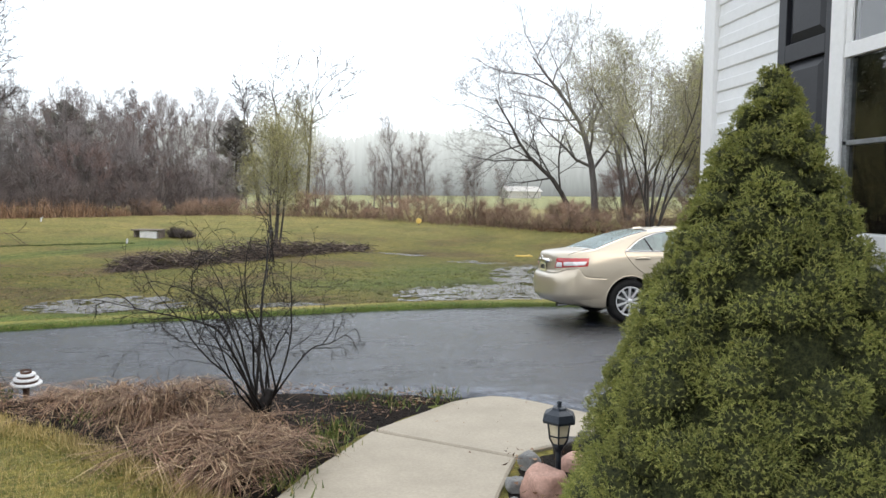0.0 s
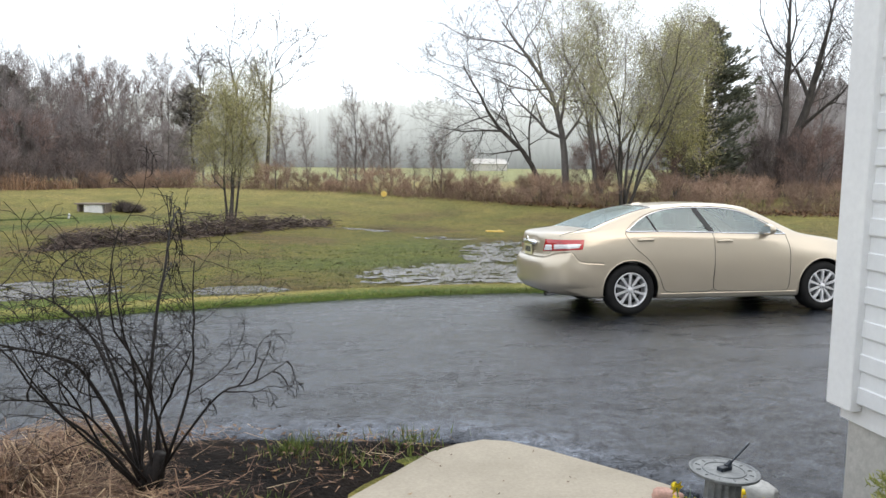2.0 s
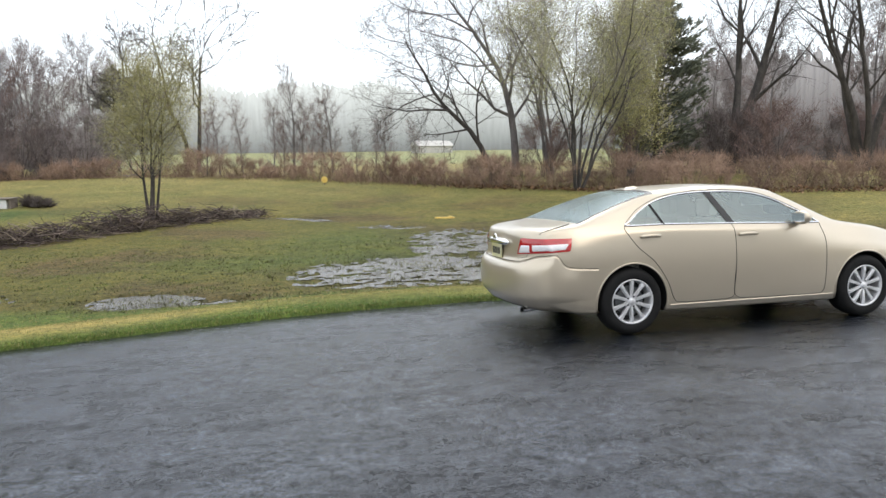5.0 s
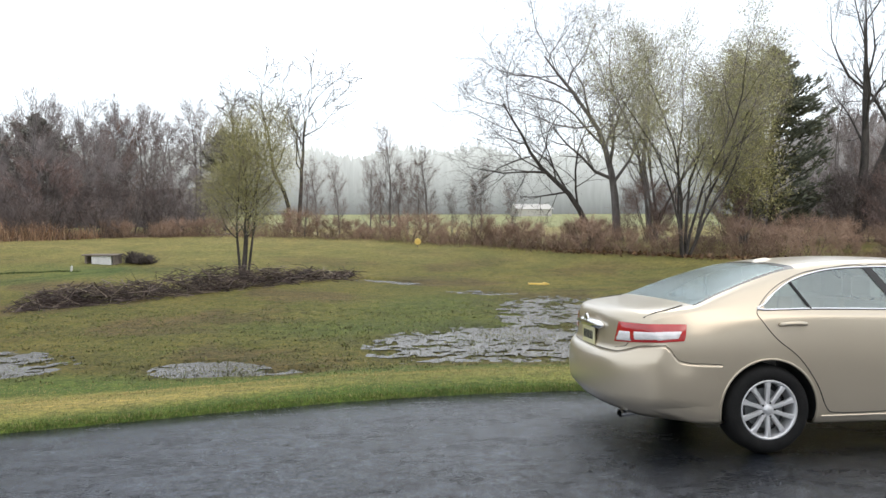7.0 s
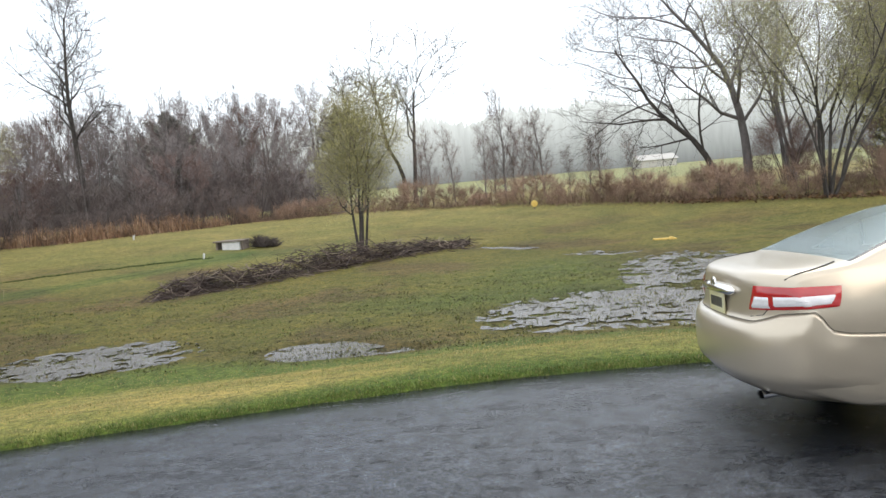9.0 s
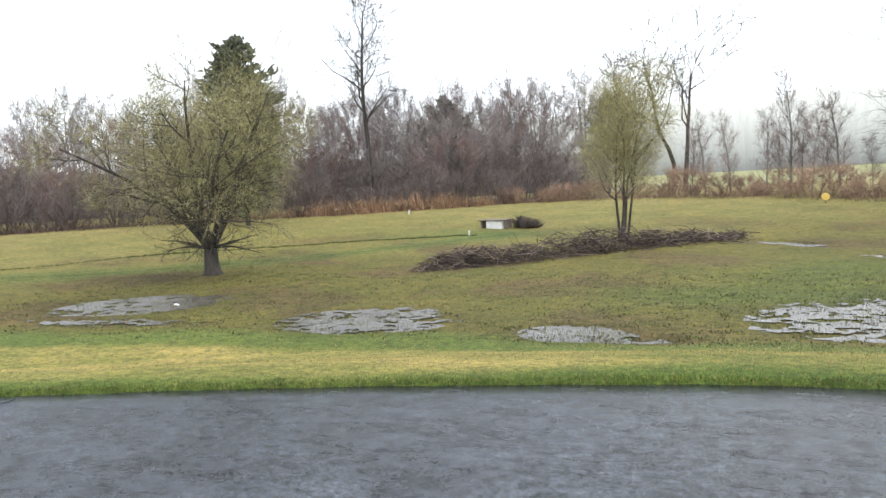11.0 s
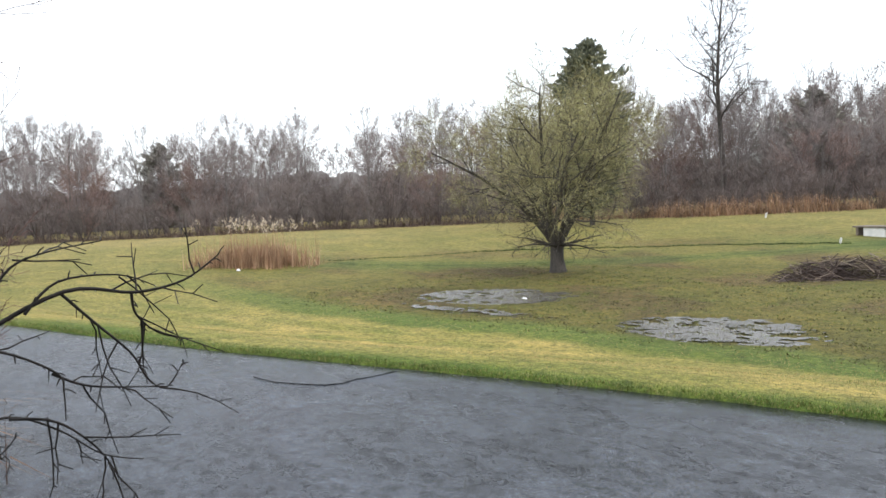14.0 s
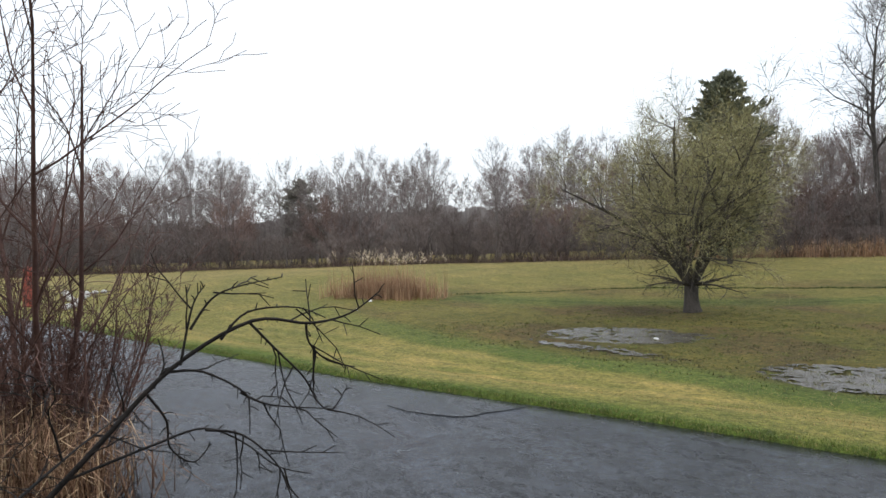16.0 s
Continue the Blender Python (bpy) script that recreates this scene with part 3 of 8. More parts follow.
def build_drive():
    xs = np.concatenate([np.linspace(-60, -20, 40, endpoint=False), np.linspace(-20, 14, 260)])
    b = Build()
    far, near = along(FAR_EDGE, xs), along(NEAR_EDGE, xs)
    far = far + 0.025 * lump(xs, xs * 0, 0.25) + 0.02 * lump(xs, xs * 0, 0.08, 1)
    near = near + 0.03 * lump(xs, xs * 0, 0.3, 2)
    rows = 14
    for x, y0, y1 in zip(xs, near, far):
        b.v.append((x, y0, float(drive_z(y0)) - 0.1))
        for k in range(rows):
            y = y0 + (y1 - y0) * k / (rows - 1)
            b.v.append((x, y, float(drive_z(y)) + 0.006 * float(lump(x, y, 1.6, 4.0)) - (0.012 if k in (0, rows - 1) else 0)))
        b.v.append((x, y1, float(drive_z(y1)) - 0.1))
    m = rows + 2
    for i in range(len(xs) - 1):
        for k in range(m - 1):
            q = i * m + k
            b.f.append((q, q + m, q + m + 1, q + 1))
    tagged(part("road", b, M_ASPHALT, smooth=True), "wet black asphalt driveway with a sheen of rain", "driveway", kind="structure")
    # a thin crack that wanders over the asphalt
    c = Build()
    rng = random.Random(4)
    pts = [(-9.8, -1.15), (-9.45, -1.1), (-9.2, -0.98), (-9.02, -0.82), (-8.97, -0.62), (-9.03, -0.42), (-9.0, -0.2), (-9.05, -0.02), (-9.1, 0.1)]
    pts = [(x + rng.uniform(-0.03, 0.03), y + rng.uniform(-0.03, 0.03)) for x, y in pts]
    for (x0, y0), (x1, y1) in zip(pts, pts[1:]):
        n = Vector((-(y1 - y0), x1 - x0, 0)).normalized() * 0.0014
        z0, z1 = float(drive_z(y0)) + 0.0125, float(drive_z(y1)) + 0.0125
        c.add([(x0 - n.x, y0 - n.y, z0), (x1 - n.x, y1 - n.y, z1), (x1 + n.x, y1 + n.y, z1), (x0 + n.x, y0 + n.y, z0), (x0, y0, z0 - 0.01), (x1, y1, z1 - 0.01)], [(0, 1, 2, 3), (0, 4, 5, 1), (3, 2, 5, 4)])
    tagged(part("asphalt_crack", c, M_TAR), "thin dark crack across the wet asphalt", "crack", kind="structure")


build_drive()


def build_puddles():
    """Open water between the tufts: a flat sheet with a ragged shore in each pool."""
    for i, pool in enumerate(POOLS):
        hx, hy, hw, hh, turn, fill = pool
        z = WATER_Z + 0.0004 * i
        reach, cell = 1.25 * max(hw, hh), 0.05 if hy < 12 else 0.08
        xs, ys = np.arange(hx - reach, hx + reach, cell), np.arange(hy - reach, hy + reach, cell)

        def depth(x, y):
            e = pool_at(pool, x, y)
            if e < -0.6:
                return -1.0
            a = noise.noise(Vector((x * 1.1, y * 1.7, 3.7 + i)))
            b = noise.noise(Vector((x * 2.9, y * 4.2, 9.1)))
            c = noise.noise(Vector((x * 7.5, y * 10.5, 5.3)))
            return 0.42 * min(e, 0.55) - 0.10 + fill + 0.5 * a + 0.6 * b + 0.6 * c
        d = [[depth(float(x), float(y)) for y in ys] for x in xs]
        b, at = Build(), {}

        def vert(p):
            key = (round(p[0], 4), round(p[1], 4))
            if key not in at:
                at[key] = len(b.v)
                b.v.append((p[0], p[1], z))
            return at[key]
        for m in range(len(xs) - 1):
            for n in range(len(ys) - 1):
                ring = ((m, n), (m + 1, n), (m + 1, n + 1), (m, n + 1))
                if max(d[p][q] for p, q in ring) <= 0:
                    continue
                out = []
                for k in range(4):
                    (p, q), (p2, q2) = ring[k], ring[(k + 1) % 4]
                    da, db = d[p][q], d[p2][q2]
                    if da > 0:
                        out.append(vert((float(xs[p]), float(ys[q]))))
                    if (da > 0) != (db > 0):
                        t = da / (da - db)
                        out.append(vert((float(xs[p] + (xs[p2] - xs[p]) * t), float(ys[q] + (ys[q2] - ys[q]) * t))))
                out = [v for k, v in enumerate(out) if v != out[k - 1]]
                if len(out) > 2:
                    b.f.append(tuple(out))
        tagged(part("puddle", b, M_WATER, smooth=True), "shallow rain puddle standing in the lawn", "puddle", group="puddles in the lawn", kind="structure")


build_puddles()

# ---------------------------------------------------------------- front walk


def slab(name, outline, top, label):
    """A poured slab with eased edges; the outline runs clockwise."""
    n = len(outline)
    ring = []
    for k in range(n):
        (xa, ya), (x, y), (xb, yb) = outline[k - 1], outline[k], outline[(k + 1) % n]
        e = Vector((xb - xa, yb - ya, 0)).normalized()
        ring.append((x, y, Vector((-e.y, e.x, 0))))
    area = sum(outline[k - 1][0] * outline[k][1] - outline[k][0] * outline[k - 1][1] for k in range(n))
    sg = 1 if area > 0 else -1
    b = Build()
    for x, y, o in ring:
        b.v.append((x + sg * o.x * 0.014, y + sg * o.y * 0.014, float(drive_z(y)) + top))
    for x, y, o in ring:
        b.v.append((x, y, float(drive_z(y)) + top - 0.01))
    for x, y, o in ring:
        b.v.append((x, y, float(drive_z(y)) - 0.12))
    b.f.append(tuple(range(n)) if sg > 0 else tuple(reversed(range(n))))
    for r in (0, n):
        for k in range(n):
            f = (r + k, r + n + k, r + n + (k + 1) % n, r + (k + 1) % n)
            b.f.append(f if sg > 0 else tuple(reversed(f)))
    return b.mesh(name, M_CONCRETE)


def build_walk():
    walk_ob = thing("concrete_walk", "pale curved concrete front walk in two poured slabs", "walkway", kind="structure")
    a = [(-3.0, -4.46), (-3.18, -4.51), (-3.37, -4.63), (-3.66, -4.97), (-4.0, -5.37), (-3.16, -6.06), (-3.02, -5.93), (-2.8, -5.83), (-2.5, -5.66), (-2.22, -5.34), (-2.33, -5.16), (-2.67, -4.71), (-2.85, -4.52)]
    b = [(-4.01, -5.382), (-4.23, -5.83), (-4.42, -6.22), (-4.56, -6.6), (-4.72, -7.2), (-4.85, -8.2), (-4.9, -13.5), (-3.45, -13.5), (-3.45, -8.0), (-3.44, -7.2), (-3.41, -6.7), (-3.3, -6.41), (-3.166, -6.072)]
    part("slab", slab("slab", a, 0.032, ""), None, walk_ob)
    part("slab", slab("slab", b, 0.030, ""), None, walk_ob)


build_walk()


def build_bed():
    """A low mound of mulch between walk, drive and lawn."""
    outline = [(-3.02, -4.44), (-4.4, -4.12), (-6.0, -3.97), (-7.5, -4.06), (-9, -4.4), (-12, -5.62), (-12.2, -6.6), (-9, -5.6), (-7.3, -4.9), (-6.64, -4.87), (-6.16, -5.22), (-5.76, -5.64), (-5.34, -6.07), (-5.03, -6.38), (-4.84, -6.58), (-4.66, -6.95), (-4.5, -6.45), (-4.24, -5.85), (-4.02, -5.39), (-3.67, -4.98), (-3.38, -4.64)]
    build_mound("mulch_bed", outline, 0.075, "dark mulch bed beside the drive, strewn with litter")
    outline2 = [(-3.16, -6.08), (-3.0, -5.95), (-2.8, -5.85), (-2.5, -5.68), (-2.2, -5.36), (-2.0, -5.55), (-1.9, -6.0), (-2.12, -6.3), (-2.17, -6.5), (-2.17, -13), (-3.44, -13), (-3.44, -7.2), (-3.42, -6.72), (-3.3, -6.43)]
    build_mound("house_bed", outline2, 0.06, "narrow dark mulch bed along the house wall")


def inside(poly, x, y):
    hit = False
    for (x0, y0), (x1, y1) in zip(poly, poly[1:] + poly[:1]):
        if (y0 > y) != (y1 > y) and x < (x1 - x0) * (y - y0) / (y1 - y0) + x0:
            hit = not hit
    return hit


def gap_to(poly, x, y):
    best = 9.0
    for (x0, y0), (x1, y1) in zip(poly, poly[1:] + poly[:1]):
        dx, dy = x1 - x0, y1 - y0
        t = max(0.0, min(1.0, ((x - x0) * dx + (y - y0) * dy) / (dx * dx + dy * dy)))
        best = min(best, math.hypot(x - x0 - t * dx, y - y0 - t * dy))
    return best


def build_mound(name, outline, height, label):
    xs = np.arange(min(p[0] for p in outline) - 0.1, max(p[0] for p in outline) + 0.1, 0.07)
    ys = np.arange(min(p[1] for p in outline) - 0.1, max(p[1] for p in outline) + 0.1, 0.07)
    ids, b = {}, Build()
    for i, x in enumerate(xs):
        for j, y in enumerate(ys):
            d = gap_to(outline, x, y) * (1 if inside(outline, x, y) else -1)
            if d > -0.09:
                ids[i, j] = len(b.v)
                z = float(drive_z(y)) + (-0.06 if d < 0 else 0.0) + height * float(step(d, -0.02, 0.35)) + 0.022 * float(lump(x, y, 0.22)) * float(step(d, 0, 0.2)) + 0.012 * float(lump(x, y, 0.09, 1))
                b.v.append((x, y, z))
    for (i, j), q in ids.items():
        if (i + 1, j) in ids and (i, j + 1) in ids and (i + 1, j + 1) in ids:
            b.f.append((q, ids[i + 1, j], ids[i + 1, j + 1], ids[i, j + 1]))
    tagged(part(name, b, M_MULCH, smooth=True), label, "flower bed", kind="structure")


build_bed()

# ---------------------------------------------------------------- house

WALL_X, CORNER_Y, SILL_Z, LAP = -2.145, -6.33, 1.08, 0.117


def build_house():
    house = thing("house", "white vinyl-sided house with black shutters on a grey foundation", "house", pose(WALL_X, CORNER_Y, 0.3))
    top = 5.6
    win = (-9.0, -7.47, 1.74, 3.2)  # y0, y1, z0, z1 of the window opening
    x0, x1, yb = WALL_X + 0.02, 8.0, -16.0
    w = Build()
    for y0, y1, z0, z1 in ((yb, win[0], 1.0, top), (win[1], CORNER_Y + 0.0, 1.0, top), (win[0], win[1], 1.0, win[2]), (win[0], win[1], win[3], top)):
        w.box(x0, x0 + 0.14, y0, y1, z0, z1)
    w.box(x0 + 0.14, x1, CORNER_Y - 0.14, CORNER_Y, 1.0, top)
    w.box(x0 + 0.14, x1, yb, yb + 0.14, 1.0, top)
    w.box(x1, x1 + 0.14, yb, CORNER_Y, 1.0, top)
    wall = wpart("wall", w, M_TRIM, house)
    f = Build().box(WALL_X + 0.035, x1, yb, CORNER_Y - 0.02, -0.2, 1.075, 0.01)
    wpart("foundation", f, M_FOUND, house, "grey concrete foundation")
    r = Build()
    r.add([(WALL_X - 0.4, yb - 0.4, top), (x1 + 0.4, yb - 0.4, top), (x1 + 0.4, CORNER_Y + 0.4, top), (WALL_X - 0.4, CORNER_Y + 0.4, top), (WALL_X - 0.4, (yb + CORNER_Y) / 2, top + 2.6), (x1 + 0.4, (yb + CORNER_Y) / 2, top + 2.6)], [(0, 3, 2, 1), (0, 1, 5, 4), (2, 3, 4, 5), (0, 4, 3), (1, 2, 5)])
    wpart("roof", r, M_ROOF, house)
    # corner board: two faces of an L
    c = Build().box(WALL_X - 0.026, WALL_X + 0.09, CORNER_Y - 0.10, CORNER_Y + 0.022, SILL_Z - 0.03, top, 0.006)
    wpart("corner_board", c, M_TRIM, house, "white corner board")
    # siding courses, each tapering to the one above
    def course(ya, yc, z):
        b = Build()
        h = LAP
        prof = [(0.016, 0), (0.019, 0.006), (0.0185, h * 0.5), (0.013, h * 0.53), (0.0125, h * 0.56), (0.011, h), (0.0, h), (0.0, 0)]
        v = [(WALL_X + 0.015 - d, y, z + e) for y in (ya, yc) for d, e in prof]
        n = len(prof)
        b.add(v, [(k, (k + 1) % n, n + (k + 1) % n, n + k) for k in range(n)] + [tuple(reversed(range(n))), tuple(range(n, 2 * n))])
        wpart("siding_board", b, M_SIDING, wall)
    z = SILL_Z
    sh0, sh1 = -7.445, -7.043
    while z < top - LAP:
        if z + LAP > win[2] - 0.1 and z < win[3] + 0.1:
            course(win[1] + 0.055, CORNER_Y - 0.10, z)
            course(yb, win[0] - 0.055, z)
        else:
            course(yb, CORNER_Y - 0.10, z)
        z += LAP
    # double-hung window
    window = thing("window", "white double-hung vinyl window with a dark screen below", "", pose(WALL_X, -8.2, 2.4))
    window.parent = house
    window.matrix_parent_inverse = house.matrix_basis.inverted()
    y0, y1, z0, z1 = win
    fr = Build()
    xo, xi = WALL_X - 0.035, WALL_X + 0.1
    for a in ((y0 - 0.05, y0 + 0.035, z0 - 0.05, z1 + 0.05), (y1 - 0.035, y1 + 0.05, z0 - 0.05, z1 + 0.05)):
        fr.box(xo, xi, *a, 0.005)
    fr.box(xo, xi, y0 + 0.035, y1 - 0.035, z1 - 0.035, z1 + 0.05, 0.005)
    fr.box(xo - 0.02, xi, y0 + 0.035, y1 - 0.035, z0 - 0.05, z0 + 0.03, 0.005)
    wpart("frame", fr, M_TRIM, window)
    mid = 2.5
    s = Build()
    s.box(xo + 0.006, xo + 0.026, y0 + 0.035, y1 - 0.035, mid - 0.028, mid + 0.03, 0.004)
    s.box(xo + 0.008, xo + 0.026, y0 + 0.035, y0 + 0.075, z0 + 0.03, mid - 0.028, 0.004)
    s.box(xo + 0.008, xo + 0.024, y1 - 0.07, y1 - 0.035, mid + 0.03, z1 - 0.035, 0.004)
    wpart("sash", s, M_TRIM, window)
    wpart("pane", Build().box(WALL_X - 0.016, WALL_X - 0.011, y0 + 0.03, y1 - 0.03, mid, z1 - 0.03), M_GLASS, window)
    wpart("pane", Build().box(WALL_X - 0.008, WALL_X - 0.003, y0 + 0.03, y1 - 0.03, z0 + 0.02, mid), M_GLASS, window)
    wpart("screen_bar", Build().box(xo + 0.012, xo + 0.028, y0 + 0.04, y1 - 0.036, 2.12, 2.14, 0.003).box(xo + 0.012, xo + 0.028, y1 - 0.066, y1 - 0.04, z0 + 0.03, mid - 0.03, 0.003), M_ZINC, window, "grey screen bar")
    wpart("blind", Build().box(WALL_X + 0.02, WALL_X + 0.025, y0 + 0.036, y1 - 0.03, mid - 0.02, z1), M_CABIN, window, "drawn grey blind")
    # panel added behind the panes, its dark colour standing for the unlit room
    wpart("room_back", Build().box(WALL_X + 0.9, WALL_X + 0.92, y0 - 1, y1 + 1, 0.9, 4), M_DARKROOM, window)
    # panelled shutter
    shutter = thing("shutter", "black panelled shutter beside the window", "", pose(WALL_X, -7.24, 2.4))
    shutter.parent = house
    shutter.matrix_parent_inverse = house.matrix_basis.inverted()
    sx0, sx1 = WALL_X - 0.032, WALL_X - 0.004
    za, zb, rail = win[2] - 0.06, win[3] + 0.06, 2.56
    fr = Build()
    fr.box(sx0, sx1, sh0, sh0 + 0.06, za, zb, 0.003).box(sx0, sx1, sh1 - 0.06, sh1, za, zb, 0.003)
    for a, c in ((za, za + 0.08), (rail - 0.04, rail + 0.04), (zb - 0.07, zb)):
        fr.box(sx0, sx1, sh0 + 0.06, sh1 - 0.06, a, c, 0.003)
    wpart("frame", fr, M_SHUTTER, shutter)
    for a, c in ((za + 0.08, rail - 0.04), (rail + 0.04, zb - 0.07)):
        p = Build()
        ya, yc = sh0 + 0.06, sh1 - 0.06
        i = 0.045
        xa, xb = sx1 - 0.004, sx0 + 0.004
        p.add([(xa, ya, a), (xa, yc, a), (xa, yc, c), (xa, ya, c), (xb, ya + i, a + i), (xb, yc - i, a + i), (xb, yc - i, c - i), (xb, ya + i, c - i)], [(0, 4, 5, 1), (1, 5, 6, 2), (2, 6, 7, 3), (3, 7, 4, 0), (4, 7, 6, 5)])
        wpart("panel", p, M_SHUTTER, shutter)


build_house()


# ---------------------------------------------------------------- the car (its own frame: x ahead, y from the middle to its right side negative)

SW = 0.905  # half width


def curve(keys, x):
    """Smooth interpolation through keys without overshoot."""
    xs, ys = np.array(keys, float).T
    d = np.diff(ys) / np.diff(xs)
    m = np.zeros(len(xs))
    m[1:-1] = np.where(d[:-1] * d[1:] > 0, 2 * d[:-1] * d[1:] / (d[:-1] + d[1:] + 1e-12), 0)
    m[0], m[-1] = d[0], d[-1]
    x = np.clip(x, xs[0], xs[-1])
    i = np.clip(np.searchsorted(xs, x) - 1, 0, len(xs) - 2)
    h = xs[i + 1] - xs[i]
    t = (x - xs[i]) / h
    return (2 * t**3 - 3 * t**2 + 1) * ys[i] + (t**3 - 2 * t**2 + t) * h * m[i] + (3 * t**2 - 2 * t**3) * ys[i + 1] + (t**3 - t**2) * h * m[i + 1]


TOP = [(-1.15, 0.64), (-1.135, 0.715), (-1.105, 0.755), (-1.085, 0.80), (-1.07, 0.98), (-1.04, 1.055), (-0.95, 1.085), (-0.75, 1.105), (-0.55, 1.125), (-0.3, 1.225), (0.0, 1.335), (0.3, 1.415), (0.6, 1.455), (1.1, 1.475), (1.5, 1.46), (1.75, 1.425), (2.0, 1.325), (2.3, 1.165), (2.5, 1.07), (2.7, 1.03), (3.0, 0.985), (3.3, 0.905), (3.5, 0.82), (3.62, 0.72), (3.68, 0.62), (3.71, 0.52)]
BELT = [(-1.15, 0.57), (-1.12, 0.68), (-1.09, 0.76), (-1.07, 0.90), (-1.04, 0.985), (-0.9, 1.02), (-0.5, 1.055), (0.0, 1.075), (1.0, 1.055), (2.0, 1.02), (2.4, 0.985), (2.8, 0.945), (3.2, 0.86), (3.45, 0.77), (3.6, 0.67), (3.68, 0.57), (3.71, 0.5)]
BOT = [(-1.15, 0.42), (-1.12, 0.36), (-1.05, 0.325), (-0.9, 0.285), (-0.5, 0.23), (0.0, 0.21), (2.8, 0.20), (3.3, 0.21), (3.55, 0.25), (3.66, 0.33), (3.71, 0.42)]
WID = [(-1.15, 0.80), (-1.13, 0.825), (-1.09, 0.845), (-1.02, 0.86), (-0.9, 0.874), (-0.6, 0.893), (0.0, SW), (2.2, SW), (2.8, 0.898), (3.15, 0.865), (3.4, 0.79), (3.57, 0.66), (3.66, 0.48), (3.71, 0.28)]


def section(x, n=34):
    """Half a cross-section from the sill's underside to the roof's middle: y outward, z."""
    zt, zb, ze, w = (float(curve(k, x)) for k in (TOP, BOT, BELT, WID))
    zt = max(zt, ze + 0.012)
    k = min(1.0, max(0.0, (zt - ze - 0.03) / 0.36))
    yr, zr = (w - 0.13) * (1 - k) + 0.595 * k, ze + (zt - ze) * (0.75 + 0.13 * k)
    m = zb + (ze - zb) * 0.5
    pts = [(w * 0.55, zb + 0.0), (w - 0.10, zb), (w - 0.035, zb + 0.045), (w - 0.012, zb + (ze - zb) * 0.18), (w, m), (w - 0.004, zb + (ze - zb) * 0.75), (w - 0.02 - 0.02 * (1 - k), ze - (0.055 + 0.045 * (1 - k)) * min(1, (ze - zb) / 0.6)), (w - 0.058 - 0.03 * (1 - k), ze), (w - 0.058 + (yr - w + 0.058) * 0.5, ze + (zr - ze) * 0.53), (yr, zr), (yr * 0.78, zr + (zt - zr) * 0.62), (yr * 0.4, zr + (zt - zr) * 0.93), (0.0, zt)]
    pts = np.array(pts)
    # Catmull-Rom through the points
    out = []
    per = (n - 1) / (len(pts) - 1)
    for q in range(n):
        u = q / per
        i = min(int(u), len(pts) - 2)
        t = u - i
        p0, p1, p2, p3 = pts[max(i - 1, 0)], pts[i], pts[i + 1], pts[min(i + 2, len(pts) - 1)]
        c = 0.5 * ((2 * p1) + (p2 - p0) * t + (2 * p0 - 5 * p1 + 4 * p2 - p3) * t * t + (3 * p1 - p0 - 3 * p2 + p3) * t**3)
        out.append(c)
    return np.array(out)


def tail_bow(x, y):
    """How far the tail is drawn forward towards its corners, seen from above."""
    t = min(1.0, max(0.0, (-x - 0.45) / 0.63))
    return 0.29 * min(1.05, abs(y) / 0.87) ** 3.6 * t * t * (3 - 2 * t)


def tail_x(z):
    """Where the tail's middle line stands at that height."""
    out = -1.06
    for x in np.linspace(-1.0, -1.149, 60):
        if float(curve(TOP, x)) >= z:
            out = float(x)
    return out


SIDE = {}


def side_y(x, z):
    """How far the flank stands out at that place."""
    key = round(x, 3)
    if key not in SIDE:
        s = section(key, 60)
        keep = [(s[0, 1], s[0, 0])]
        for y, zz in s[3:52]:
            if zz > keep[-1][0] + 1e-4:
                keep.append((zz, y))
        SIDE[key] = np.array(keep)
    a = SIDE[key]
    return float(np.interp(z, a[:, 0], a[:, 1]))


def smooth_line(pts, n=8, closed=False):
    pts = [np.array(p, float) for p in pts]
    out, m = [], len(pts)
    for i in range(m if closed else m - 1):
        p0 = pts[(i - 1) % m] if closed or i else pts[0]
        p1, p2 = pts[i], pts[(i + 1) % m]
        p3 = pts[(i + 2) % m] if closed or i + 2 < m else pts[-1]
        for k in range(n):
            t = k / n
            out.append(0.5 * ((2 * p1) + (p2 - p0) * t + (2 * p0 - 5 * p1 + 4 * p2 - p3) * t * t + (3 * p1 - p0 - 3 * p2 + p3) * t**3))
    if not closed:
        out.append(pts[-1])
    return out


GLASS_LINE = [(-0.03, 1.086), (0.02, 1.13), (0.16, 1.225), (0.34, 1.308), (0.62, 1.372), (0.95, 1.392), (1.3, 1.386), (1.58, 1.35), (1.82, 1.267), (2.02, 1.165), (2.2, 1.058), (2.17, 1.042), (1.6, 1.056), (1.0, 1.073), (0.4, 1.086)]
DOOR_F = [(0.985, 1.40), (1.07, 1.22), (1.145, 1.06), (1.165, 0.7), (1.15, 0.42), (1.19, 0.315), (1.4, 0.295), (2.1, 0.29), (2.23, 0.31), (2.26, 0.45), (2.26, 0.8), (2.235, 0.98), (2.21, 1.06), (1.95, 1.225), (1.6, 1.365), (1.3, 1.403)]
DOOR_R = [(0.985, 1.40), (1.07, 1.22), (1.145, 1.06), (1.165, 0.7), (1.15, 0.42), (1.13, 0.315), (0.9, 0.298), (0.55, 0.30), (0.46, 0.34), (0.38, 0.52), (0.24, 0.72), (0.06, 0.87), (-0.04, 1.0), (-0.055, 1.085), (0.14, 1.24), (0.4, 1.345), (0.68, 1.39)]


